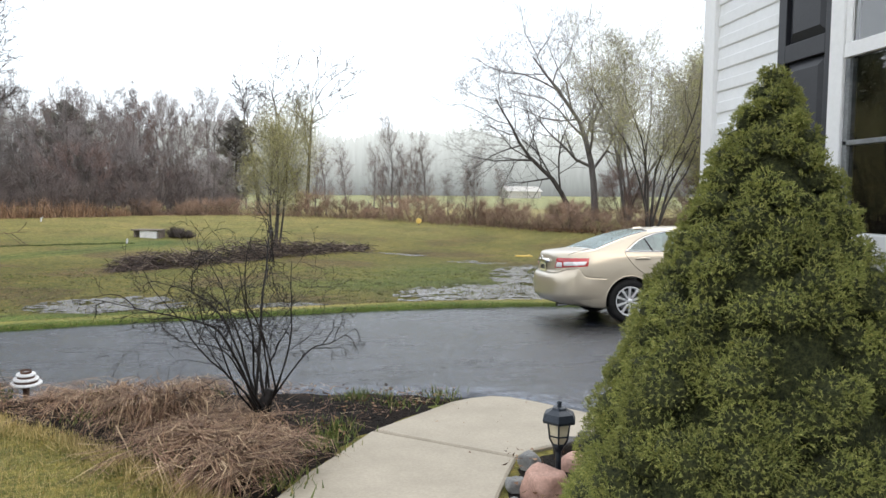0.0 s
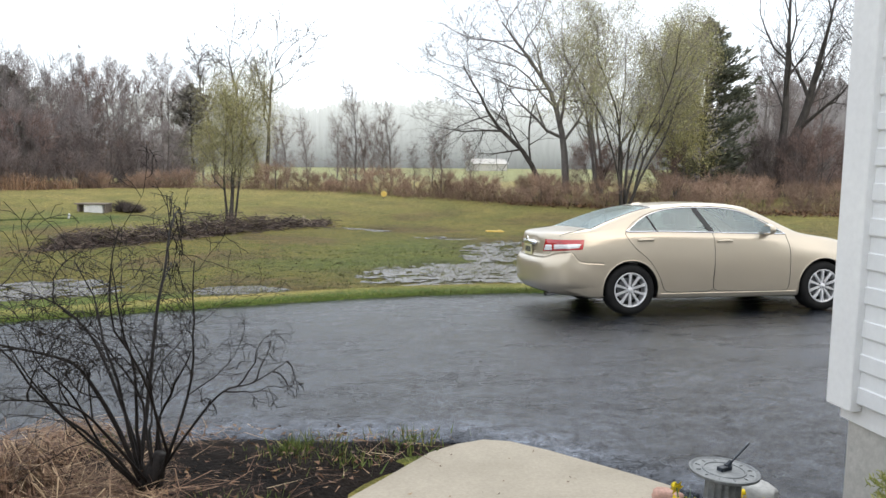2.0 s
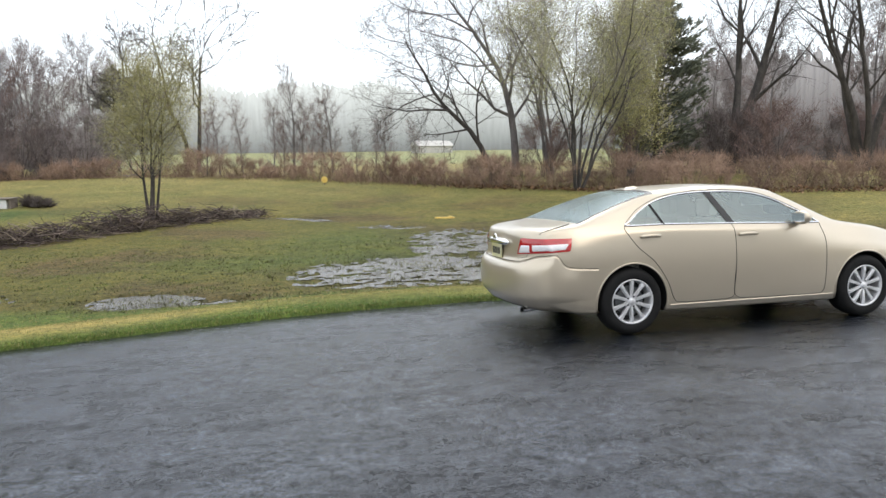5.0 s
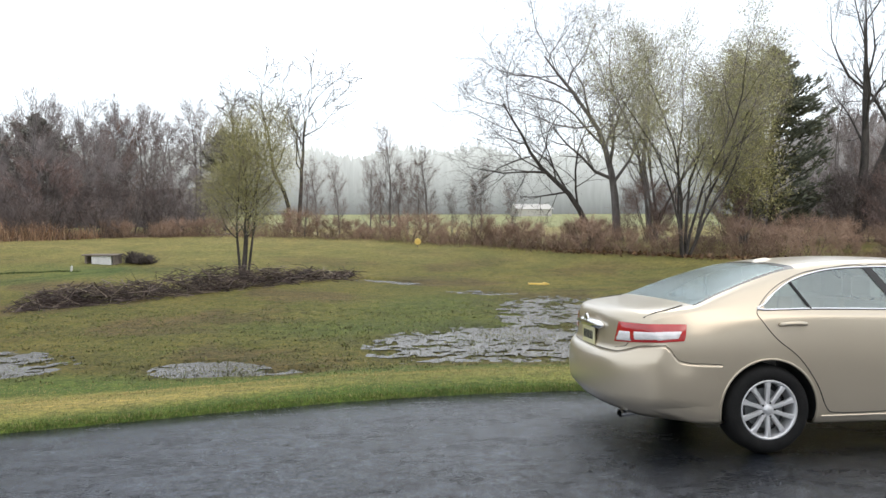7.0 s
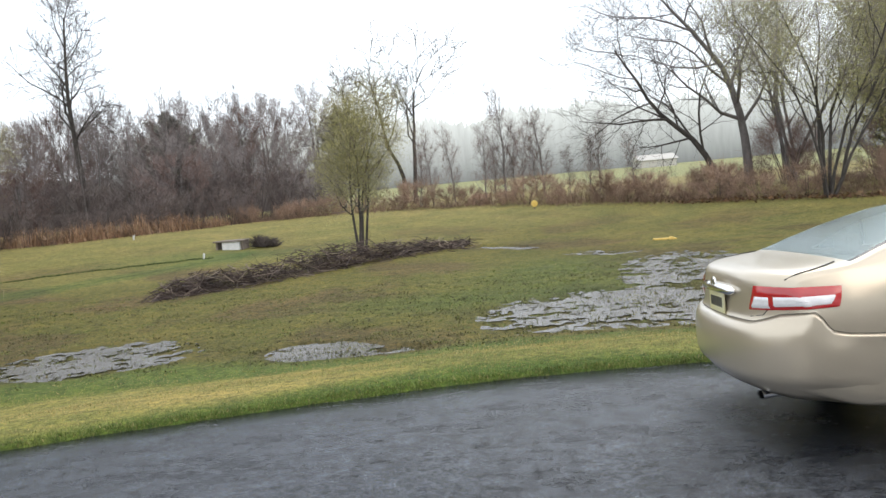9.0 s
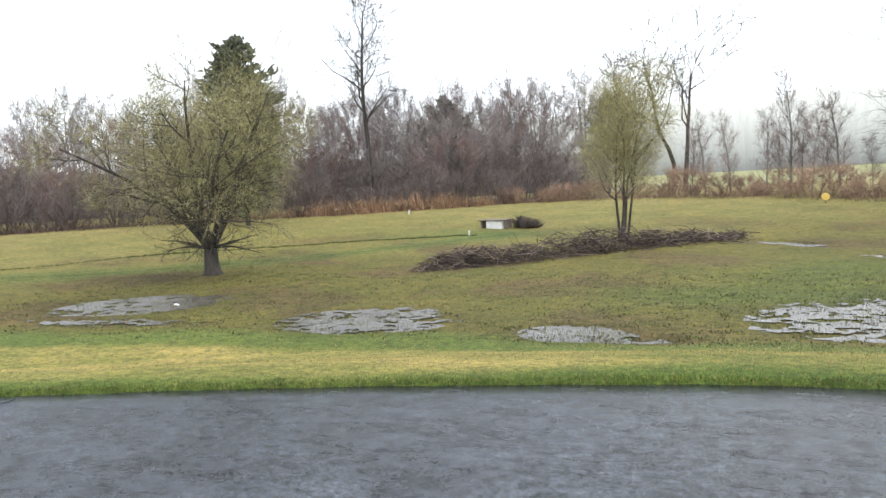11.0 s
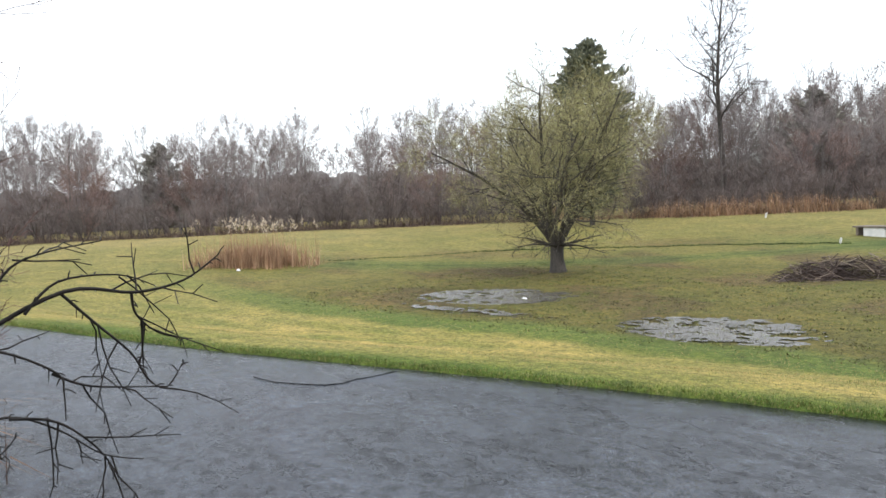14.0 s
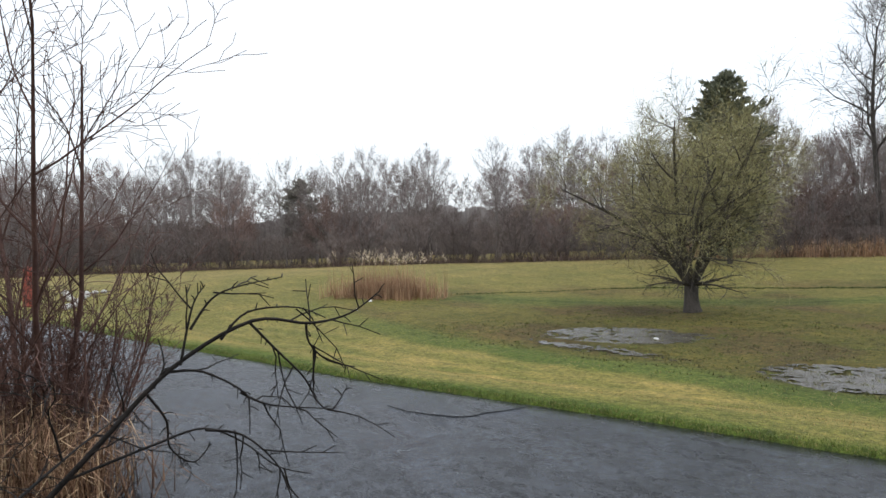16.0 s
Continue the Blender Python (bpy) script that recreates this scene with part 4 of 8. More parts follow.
def build_car():
    car = thing("car", "champagne-beige four-door saloon car, wet, parked on the driveway", "car", pose(0, 0.905, -0.044, -2.8))
    xs = np.unique(np.round(np.concatenate([[-1.15, -1.145, -1.138, -1.128, -1.115, -1.10, -1.092, -1.085, -1.08, -1.075, -1.07, -1.062, -1.05, -1.035], np.arange(-1.01, 3.5, 0.035), np.linspace(3.5, 3.66, 8), [3.675, 3.685, 3.695, 3.703, 3.71]]), 4))
    N = 46
    secs = [section(float(x), N) for x in xs]
    V = {}
    verts = []
    for sgn in (-1, 1):
        for i, s in enumerate(secs):
            for j in range(N):
                if j == N - 1 and sgn == 1:
                    V[sgn, i, j] = V[-1, i, j]
                    continue
                V[sgn, i, j] = len(verts)
                verts.append([float(xs[i]), sgn * s[j, 0], s[j, 1]])
    faces = {}
    for sgn in (-1, 1):
        for i in range(len(xs) - 1):
            for j in range(N - 1):
                q = (V[sgn, i, j], V[sgn, i + 1, j], V[sgn, i + 1, j + 1], V[sgn, i, j + 1])
                faces[sgn, i, j] = q if sgn == -1 else tuple(reversed(q))
    belt_j, roof_j = int(7 * (N - 1) / 12), int(round(9 * (N - 1) / 12))
    group = {k: "body" for k in faces}
    # sideways cuts, largest first: doors, glass, wheel arches
    arches = [[(cx + 0.382 * math.cos(2 * math.pi * k / 40), 0.335 + 0.382 * math.sin(2 * math.pi * k / 40)) for k in range(40)] for cx in (0.0, 2.776)]
    gl = [tuple(p) for p in smooth_line(GLASS_LINE, 6, True)]
    df, dr = [tuple(p) for p in smooth_line(DOOR_F, 6, True)], [tuple(p) for p in smooth_line(DOOR_R, 6, True)]

    def near_point(poly, x, z):
        best, at = 9, (x, z)
        for (x0, z0), (x1, z1) in zip(poly, poly[1:] + poly[:1]):
            dx, dz = x1 - x0, z1 - z0
            t = max(0.0, min(1.0, ((x - x0) * dx + (z - z0) * dz) / (dx * dx + dz * dz + 1e-12)))
            d = math.hypot(x - x0 - t * dx, z - z0 - t * dz)
            if d < best:
                best, at = d, (x0 + t * dx, z0 + t * dz)
        return best, at
    for name, poly in (("door_front", df), ("door_rear", dr), ("side_glass", gl), ("gone", arches[0]), ("gone", arches[1])):
        inner, outer = set(), set()
        xa, xb = min(p[0] for p in poly) - 0.1, max(p[0] for p in poly) + 0.1
        for k, q in faces.items():
            if k[2] > roof_j + 1 or not xa < verts[q[0]][0] < xb:
                continue
            cx, cz = sum(verts[v][0] for v in q) / 4, sum(verts[v][2] for v in q) / 4
            if inside(poly, cx, cz):
                group[k] = name + ("" if name in ("gone",) else "_r" if k[0] == -1 else "_l")
                inner.update(q)
            else:
                outer.update(q)
        for v in inner & outer:
            x, y, z = verts[v]
            d, (nx, nz) = near_point(poly, x, z)
            if d < 0.06:
                verts[v] = [nx, math.copysign(side_y(nx, nz), y), nz]
    # glass fore and aft, between the pillars
    for k in faces:
        x = float(xs[k[1]])
        if k[2] >= roof_j and group[k] == "body":
            if -0.55 <= x < 0.36:
                group[k] = "rear_border" if k[2] == roof_j or x > 0.315 or x < -0.53 else "rear_glass"
            elif 1.80 <= x < 2.43:
                group[k] = "windscreen"
    body_names = {"body": ("body", M_PAINT, "wet champagne metallic bodywork"), "door_front_r": ("door", M_PAINT, ""), "door_rear_r": ("door", M_PAINT, ""), "door_front_l": ("door", M_PAINT, ""), "door_rear_l": ("door", M_PAINT, ""), "side_glass_r": ("side_window", M_CARGLASS, ""), "side_glass_l": ("side_window", M_CARGLASS, ""), "rear_glass": ("rear_window", M_REARGLASS, ""), "windscreen": ("windscreen", M_CARGLASS, ""), "rear_border": ("window_border", M_FRIT, "black border of the rear window")}
    made = {}
    for g, (name, material, label) in body_names.items():
        used = [faces[k] for k in faces if group[k] == g]
        idx = {}
        b = Build()
        for q in used:
            f = []
            for v in q:
                if v not in idx:
                    idx[v] = len(b.v)
                    b.v.append(tuple(verts[v]))
                f.append(idx[v])
            b.f.append(tuple(f))
        if g == "body":
            i = len(xs) - 1
            b.f.append(tuple(idx[v] for v in reversed([V[-1, i, j] for j in range(N)] + [V[1, i, j] for j in reversed(range(N - 1))])))
            # the tail end, a grid so that it can bow
            cols, grid = 16, []
            for j in range(N):
                y, z = secs[0][j]
                row = [idx[V[-1, 0, j]]]
                for c in range(1, cols):
                    row.append(len(b.v))
                    b.v.append((float(xs[0]), y * (2 * c / cols - 1), z))
                grid.append(row + [idx[V[1, 0, j]]])
            for j in range(N - 1):
                for c in range(cols):
                    b.f.append((grid[j][c], grid[j + 1][c], grid[j + 1][c + 1], grid[j][c + 1]))
        made[g] = part(name, b, material, car, label, smooth=True)
        if material in (M_CARGLASS, M_REARGLASS):
            made[g].visible_shadow = False

    shaped = set()

    def flank(x, z, out=0.0, sgn=-1):
        return (x, sgn * (side_y(x, z) + out), z)
    for sgn in (-1, 1):
        tag = "_r" if sgn == -1 else "_l"
        # shut lines, window surround, pillar blackout
        for line in (df, dr):
            b = Build().tube([flank(x, z, 0.0005, sgn) for x, z in line + line[:1]], [0.0035] * (len(line) + 1), 5, False)
            part("door_seal", b, M_BLACK, car)
        part("window_trim", Build().tube([flank(x, z, 0.003, sgn) for x, z in gl + gl[:1]], [0.009] * (len(gl) + 1), 6, False), M_CHROME, car, "chrome window surround")
        b = Build()
        rows = [(1.10 - 0.155 * t, 1.185 - 0.165 * t, 1.07 + 0.32 * t) for t in np.linspace(0, 1, 9)]
        v = [flank(x, z, 0.006, sgn) for x0, x1, z in rows for x in (x0, x1)]
        b.add(v, [(2 * i, 2 * i + 1, 2 * i + 3, 2 * i + 2) for i in range(8)])
        part("pillar_cover", b, M_BLACK, car, "black pillar cover")
        rows = [(0.37 - 0.08 * t, 1.085 + 0.195 * t) for t in np.linspace(0, 1, 7)]
        part("glass_divider", Build().tube([flank(x, z, 0.004, sgn) for x, z in rows], [0.011] * 7, 6), M_BLACK, car)
        # handles in their cups
        for x, z, door in ((0.20, 0.975, "door_rear"), (1.31, 0.955, "door_front")):
            h = Build().tube([flank(x + d, z + 0.01 * math.sin(3.14 * (d + 0.11) / 0.22), o, sgn) for d, o in ((-0.115, 0.004), (-0.10, 0.022), (-0.05, 0.032), (0.03, 0.032), (0.085, 0.024), (0.10, 0.004))], [0.012, 0.016, 0.017, 0.017, 0.016, 0.012], 8)
            part("handle", h, M_PAINT, made[door + tag], "body-coloured door handle", smooth=True)
            cup = Build()
            cup.add([flank(x - 0.02, z, 0.002, sgn)] + [flank(x - 0.02 + 0.055 * math.cos(2 * math.pi * k / 16), z - 0.008 + 0.03 * math.sin(2 * math.pi * k / 16), 0.0025, sgn) for k in range(16)], [(0, 1 + k, 1 + (k + 1) % 16) for k in range(16)])
            part("handle_cup", cup, M_PAINT, made[door + tag])
        # mirror
        y = side_y(1.93, 1.06)
        bm = bmesh.new()
        bmesh.ops.create_uvsphere(bm, u_segments=20, v_segments=12, radius=1.0, matrix=Matrix.Translation((1.90, sgn * (y + 0.13), 1.105)) @ Matrix.Diagonal((0.075, 0.115, 0.072, 1)))
        for v in bm.verts:
            v.co.x = max(v.co.x, 1.862)
        me = bpy.data.meshes.new("mirror")
        bm.to_mesh(me)
        bm.free()
        me.materials.append(M_PAINT)
        me.shade_smooth()
        mir = part("mirror", me, None, car, "body-coloured door mirror")
        part("mirror_glass", Build().box(1.856, 1.861, sgn * (y + 0.13) - 0.09, sgn * (y + 0.13) + 0.09, 1.06, 1.15, 0.002), M_CHROME, mir)
        part("mirror_foot", Build().tube([(1.98, sgn * (y - 0.02), 1.05), (1.93, sgn * (y + 0.05), 1.07)], [0.035, 0.028], 10), M_BLACK, mir)
        # sill moulding and the crease over the rear wheel
        part("sill_moulding", Build().tube([flank(x, 0.275, 0.002, sgn) for x in np.linspace(0.42, 2.36, 20)], [0.008] * 20, 6), M_PAINT, car)
        # wheel arch lips and liners
        for cx in (0.0, 2.776):
            ring = [(cx + 0.384 * math.cos(t), 0.335 + 0.384 * math.sin(t)) for t in np.linspace(-0.28, math.pi + 0.28, 30)]
            ring = [(x, max(z, float(curve(BOT, x)) + 0.02)) for x, z in ring]
            part("arch_lip", Build().tube([flank(x, z, -0.001, sgn) for x, z in ring], [0.010] * 30, 6), M_PAINT, car, smooth=True)
            ln = Build()
            for x, z in ring:
                ln.v += [(x, sgn * (side_y(x, z) - 0.002), z), (x, sgn * 0.52, z)]
            ln.f += [(2 * i, 2 * i + 1, 2 * i + 3, 2 * i + 2) for i in range(29)]
            part("arch_liner", ln, M_BLACK, car)
        # tail lamp wrapped round the corner, red shell with a clear band

        def lamp(name, material, s0, s1, lo, hi, out, label):
            rows, n = [], 20
            for j in range(6):
                mid = 0.5
                zs = [lo(mid) + (hi(mid) - lo(mid)) * j / 5]
                z = zs[0]
                xr = tail_x(z)
                plan = [(x, side_y(float(x), z)) for x in np.linspace(-0.71, -1.04, 14)]
                plan += [(xr, y) for y in np.linspace(min(0.84, plan[-1][1]), 0.47, 12)]
                plan = np.array([(x + tail_bow(x, y), y) for x, y in plan])
                d = np.concatenate([[0], np.cumsum(np.linalg.norm(np.diff(plan, axis=0), axis=1))])
                d /= d[-1]
                ua, ub = s0 + 0.09 * (1 - j / 5) * (s0 < 0.3), s1 - 0.07 * j / 5 * (s1 > 0.7)
                for i in range(n + 1):
                    u = ua + (ub - ua) * i / n
                    x, y = np.interp(u, d, plan[:, 0]), np.interp(u, d, plan[:, 1])
                    x1, y1 = np.interp(min(1, u + 0.03), d, plan[:, 0]), np.interp(min(1, u + 0.03), d, plan[:, 1])
                    x0, y0 = np.interp(max(0, u - 0.03), d, plan[:, 0]), np.interp(max(0, u - 0.03), d, plan[:, 1])
                    t = Vector((x1 - x0, y1 - y0, 0)).normalized()
                    e = out - (0.010 if i in (0, n) or j in (0, 5) else 0)
                    rows.append((x + t.y * e, sgn * (y - t.x * e), lo(u) + (hi(u) - lo(u)) * j / 5))
            b = Build()
            b.v = rows
            for j in range(5):
                for i in range(n):
                    q = j * (n + 1) + i
                    f = (q, q + 1, q + n + 2, q + n + 1)
                    b.f.append(tuple(reversed(f)) if sgn == 1 else f)
            ob = part(name, b, material, car, label, smooth=True)
            shaped.add(ob.name)
            return ob
        tl = lamp("tail_light", M_RED, 0.0, 1.0, lambda u: 0.868 - 0.045 * u, lambda u: 0.985 + 0.0 * u, 0.014, "red tail light")
        for nm, m2, lo2, hi2, u0, u1 in (("clear_band", M_LENS, lambda u: 0.885 - 0.045 * u, lambda u: 0.943 - 0.02 * u, 0.06, 0.68), ("clear_patch", M_LENS, lambda u: 0.876 - 0.04 * u, lambda u: 0.94 - 0.02 * u, 0.71, 0.955), ("dark_edge", M_ALLOY, lambda u: 0.908 - 0.03 * u, lambda u: 0.914 - 0.03 * u, 0.10, 0.45)):
            ob = lamp(nm, m2, u0, u1, lo2, hi2, 0.0185 if nm != "dark_edge" else 0.021, "clear lamp glass" if nm != "dark_edge" else "")
            ob.parent = tl
        # headlamp wrapped on the front corner
        b = Build()
        n = 12
        for i in range(n + 1):
            x = 3.2 + 0.36 * i / n
            ze = float(curve(BELT, x))
            for j in range(5):
                z = ze - 0.015 - (0.03 + 0.055 * math.sin(math.pi * min(1, i / n * 0.9 + 0.1))) * j / 4
                b.v.append((x, sgn * (side_y(x, z) + 0.005), z))
        for i in range(n):
            for j in range(4):
                q = i * 5 + j
                f = (q, q + 5, q + 6, q + 1)
                b.f.append(f if sgn == 1 else tuple(reversed(f)))
        part("headlight", b, M_LENS, car, "clear headlight", smooth=True)
    # inner skin below the windows so the cabin has depth
    b = Build()
    b.box(-0.36, 2.36, -0.74, 0.74, 0.26, 0.3)
    b.box(-0.42, -0.40, -0.74, 0.74, 0.25, 1.05)
    b.box(2.35, 2.38, -0.78, 0.78, 0.25, 0.98)
    part("floor_pan", b, M_CABIN, car)
    part("parcel_shelf", Build().box(-0.55, 0.02, -0.74, 0.74, 1.02, 1.05, 0.01), M_CABIN, car)
    part("dashboard", Build().box(2.0, 2.38, -0.76, 0.76, 0.75, 1.0, 0.05), M_BLACK, car)
    for x, y in ((1.25, -0.38), (1.25, 0.38)):
        part("seat", Build().box(x - 0.12, x + 0.06, y - 0.25, y + 0.25, 0.5, 1.1, 0.05).box(x, x + 0.55, y - 0.25, y + 0.25, 0.4, 0.56, 0.05), M_CABIN, car)
        part("headrest", Build().box(x - 0.14, x - 0.03, y - 0.13, y + 0.13, 1.13, 1.31, 0.04), M_CABIN, car)
    part("rear_seat", Build().box(0.02, 0.2, -0.68, 0.68, 0.45, 1.07, 0.05).box(0.15, 0.62, -0.68, 0.68, 0.38, 0.55, 0.05), M_CABIN, car)
    for y in (-0.42, 0.42):
        part("headrest", Build().box(-0.02, 0.08, y - 0.13, y + 0.13, 1.08, 1.22, 0.04), M_CABIN, car)
    st = Build().tube([(1.93 - 0.07 * math.cos(t) * 0.4, 0.38 + 0.19 * math.sin(t), 0.93 + 0.17 * math.cos(t)) for t in np.linspace(0, 2 * math.pi, 25)], [0.014] * 25, 6, False)
    part("steering_wheel", st, M_BLACK, car)
    # rear: trunk seam, plate, garnish, emblem, exhaust, lower bumper
    def rear(y, z, out=0.0):
        """A point of the tail at that height."""
        return (tail_x(z) - out, y, z)
    seam = [rear(y, z, 0.0) for y, z in ((-0.70, 0.985), (-0.66, 0.87), (-0.60, 0.80), (-0.5, 0.782), (0.5, 0.782), (0.60, 0.80), (0.66, 0.87), (0.70, 0.985))]
    part("trunk_seal", Build().tube(seam, [0.004] * len(seam), 5, False), M_BLACK, car)
    for sgn in (-1, 1):
        seal = [(-1.05, 0.715, 0.0), (-0.98, 0.73, 0.0), (-0.85, 0.73, 0.0), (-0.7, 0.705, 0.0), (-0.58, 0.65, 0.0)]
        pts = []
        for x, y, _ in seal:
            sec = section(x, 60)
            top = [q for q in sec if q[1] > sec[:, 1].max() - 0.2 and q[0] < 0.86]
            z = float(np.interp(-y, [-q[0] for q in top], [q[1] for q in top]))
            pts.append((x, sgn * y, z + 0.004))
        part("trunk_seal", Build().tube(pts, [0.004] * len(pts), 5, False), M_BLACK, car)
    part("rear_garnish", Build().tube([(-1.078, -0.30, 0.925), (-1.098, -0.27, 0.927), (-1.106, -0.1, 0.932), (-1.106, 0.1, 0.932), (-1.098, 0.27, 0.927), (-1.078, 0.30, 0.925)], [0.018, 0.032, 0.036, 0.036, 0.032, 0.018], 10), M_CHROME, car, "chrome garnish bar", smooth=True)
    em = part("emblem", Build().lathe([(0.001, -1.131), (0.035, -1.135), (0.05, -1.13), (0.052, -1.118), (0.03, -1.112)], (0, 0, 0), 20, "y"), M_CHROME, car, "plain round chrome emblem")
    em.matrix_basis = Matrix.Translation((0, 0, 0.955)) @ Matrix.Rotation(radians(-90), 4, "Z")
    plate = part("number_plate", Build().box(-1.112, -1.100, -0.155, 0.155, 0.752, 0.90, 0.004), M_PLATE, car, "yellow number plate with plain bars")
    for k in range(6):
        y = -0.105 + 0.042 * k
        part("bar", Build().box(-1.1145, -1.1115, y - 0.014, y + 0.014, 0.795, 0.865), M_INK, plate)
    for y in (-0.52,):
        part("exhaust_pipe", Build().tube([(-0.7, y, 0.29), (-0.95, y, 0.272), (-1.075, y, 0.262)], [0.024, 0.028, 0.031], 14, False), M_CHROME, car, "chrome exhaust tip")
    # bumper skin: from wheel arch to wheel arch, proud of the body, its upper edge under the lamps
    def even(line, n):
        line = np.array(line, float)
        d = np.concatenate([[0], np.cumsum(np.linalg.norm(np.diff(line, axis=0), axis=1))])
        u = np.linspace(0, d[-1], n)
        return np.stack([np.interp(u, d, line[:, 0]), np.interp(u, d, line[:, 1])], 1)
    half = 40
    out_line = even([q for q in smooth_line([(-0.372, 0.897), (-0.55, 0.897), (-0.72, 0.885), (-0.87, 0.85), (-1.0, 0.77), (-1.095, 0.62), (-1.15, 0.42), (-1.178, 0.2), (-1.186, 0.0)], 8)], half)
    def body_plan(z):
        xr = tail_x(z)
        line = [(x, side_y(float(x), z)) for x in np.linspace(-0.372, -1.04, 24)]
        line += [(xr, y) for y in np.linspace(min(0.84, line[-1][1]), 0.0, 24)]
        return even([(x + tail_bow(x, y), y) for x, y in line], half)
    plans = {k: body_plan(0.60 + 0.01 * k) for k in range(26)}
    levels = np.linspace(0, 1, 17)
    rows = []
    for k in levels:
        row = []
        for i in range(half):
            u = i / (half - 1)
            hi = np.interp(u, [0, 0.17, 0.24, 0.30, 0.46, 0.54, 0.60, 1], [0.686, 0.70, 0.72, 0.835, 0.815, 0.78, 0.757, 0.753])
            lo = np.interp(u, [0, 0.3, 0.6, 1], [0.235, 0.262, 0.30, 0.315])
            z = lo + (hi - lo) * k
            x0, y0 = out_line[i]
            a, c = out_line[max(0, i - 1)], out_line[min(half - 1, i + 1)]
            t = Vector((c[0] - a[0], c[1] - a[1], 0)).normalized()
            # fullest at mid height, tucked in below, running into the body above
            tuck = (max(0.0, 0.55 - z) / 0.25) ** 2 * 0.026 + max(0.0, 0.40 - z) * 0.75 * float(step(u, 0.04, 0.3))
            e = -tuck
            x0, y0 = float(x0 + t.y * e), float(y0 - t.x * e)
            if z > 0.60:
                q = plans[min(25, int(round((z - 0.60) * 100)))][i]
                m = min(1.0, (z - 0.60) / max(0.05, hi - 0.61)) ** 1.3
                out = 0.0015 if u < 0.24 else 0.006
                x0, y0 = x0 + (q[0] + t.y * out - x0) * m, y0 + (q[1] - t.x * out - y0) * m
            row.append((float(x0), -float(y0), float(z)))
        rows.append(row + [(x, -y, z) for x, y, z in reversed(row[:-1])])
    bp = Build()
    w = len(rows[0])
    for row in rows:
        bp.v += row
    back = len(bp.v)
    bp.v += [(x + 0.02 * (x < -0.8), y * 0.985, z - 0.012) for x, y, z in rows[-1]] + [(x + 0.12, y * 0.93, z + 0.01) for x, y, z in rows[0]]
    for k in range(len(rows) - 1):
        for i in range(w - 1):
            q = k * w + i
            bp.f.append((q, q + w, q + w + 1, q + 1))
    for i in range(w - 1):
        q = (len(rows) - 1) * w + i
        bp.f.append((q, back + i, back + i + 1, q + 1))
        bp.f.append((i, i + 1, back + w + i + 1, back + w + i))
    shaped.add(part("bumper", bp, M_PAINT, car, "champagne rear bumper", smooth=True).name)
    shaped.add(part("bumper_seam", Build().tube([(x, y, z + 0.001) for x, y, z in rows[-1]], [0.0016] * w, 5, False), M_BLACK, car).name)
    lip = [(rows[0][i][0] + 0.01, rows[0][i][1] * 0.985, rows[0][i][2] + 0.006) for i in range(14, w - 14)]
    shaped.add(part("bumper_lip", Build().tube(lip, [0.014] * len(lip), 6), M_BLACK, car, "dark lower lip").name)
    part("third_brake_light", Build().box(-0.42, -0.36, -0.16, 0.16, 1.06, 1.09, 0.008), M_RED, car)
    fin = Build()
    fin.add([(0.38, -0.03, 1.428), (0.38, 0.03, 1.428), (0.55, 0.02, 1.45), (0.55, -0.02, 1.45), (0.41, 0, 1.455), (0.5, 0, 1.465)], [(0, 1, 4), (0, 4, 5, 3), (1, 2, 5, 4), (2, 3, 5)])
    part("roof_aerial", fin, M_PAINT, car, smooth=True)
    gr = Build()
    for k in range(4):
        gr.box(3.66 - 0.02 * k, 3.70 - 0.02 * k, -0.42, 0.42, 0.56 + 0.035 * k, 0.575 + 0.035 * k, 0.003)
    part("grille", gr, M_CHROME, car)
    # wheels: tyre, ten-spoke rim
    def wheel(x, sgn):
        w = thing("wheel", "black tyre on a ten-spoke silver alloy rim", "")
        w.parent = car
        w.matrix_basis = Matrix.Translation((x, sgn * 0.885, 0.335)) @ (Matrix.Rotation(math.pi, 4, "Z") if sgn == 1 else Matrix())
        prof = [(0.222, 0.0), (0.228, -0.006), (0.25, -0.014), (0.285, -0.016), (0.312, -0.006), (0.328, 0.02), (0.335, 0.045), (0.335, 0.17), (0.325, 0.2), (0.29, 0.21), (0.225, 0.205)]
        t = Build().lathe(prof, (0, 0, 0), 56, "y")
        part("tyre", t, M_TYRE, w, smooth=True)
        r = Build().lathe([(0.224, 0.006), (0.226, -0.006), (0.215, -0.009), (0.205, 0.006), (0.20, 0.04), (0.2, 0.15)], (0, 0, 0), 48, "y")
        part("rim", r, M_ALLOY, w, smooth=True)
        part("brake_disc", Build().lathe([(0.001, 0.075), (0.15, 0.075), (0.15, 0.09), (0.001, 0.1)], (0, 0, 0), 32, "y"), M_ZINC, w)
        part("wheel_back", Build().lathe([(0.001, 0.12), (0.205, 0.12)], (0, 0, 0), 32, "y"), M_BLACK, w)
        for k in range(10):
            a = 2 * math.pi * (k + 0.5) / 10
            sp = Build()
            for rr, hw, y in ((0.035, 0.017, 0.012), (0.10, 0.0165, 0.002), (0.17, 0.0185, -0.002), (0.212, 0.027, 0.002)):
                for o, yy in ((-hw, y + 0.012), (-hw * 0.6, y), (hw * 0.6, y), (hw, y + 0.012), (hw * 0.8, y + 0.04), (-hw * 0.8, y + 0.04)):
                    sp.v.append((rr * math.cos(a) - o * math.sin(a), yy, rr * math.sin(a) + o * math.cos(a)))
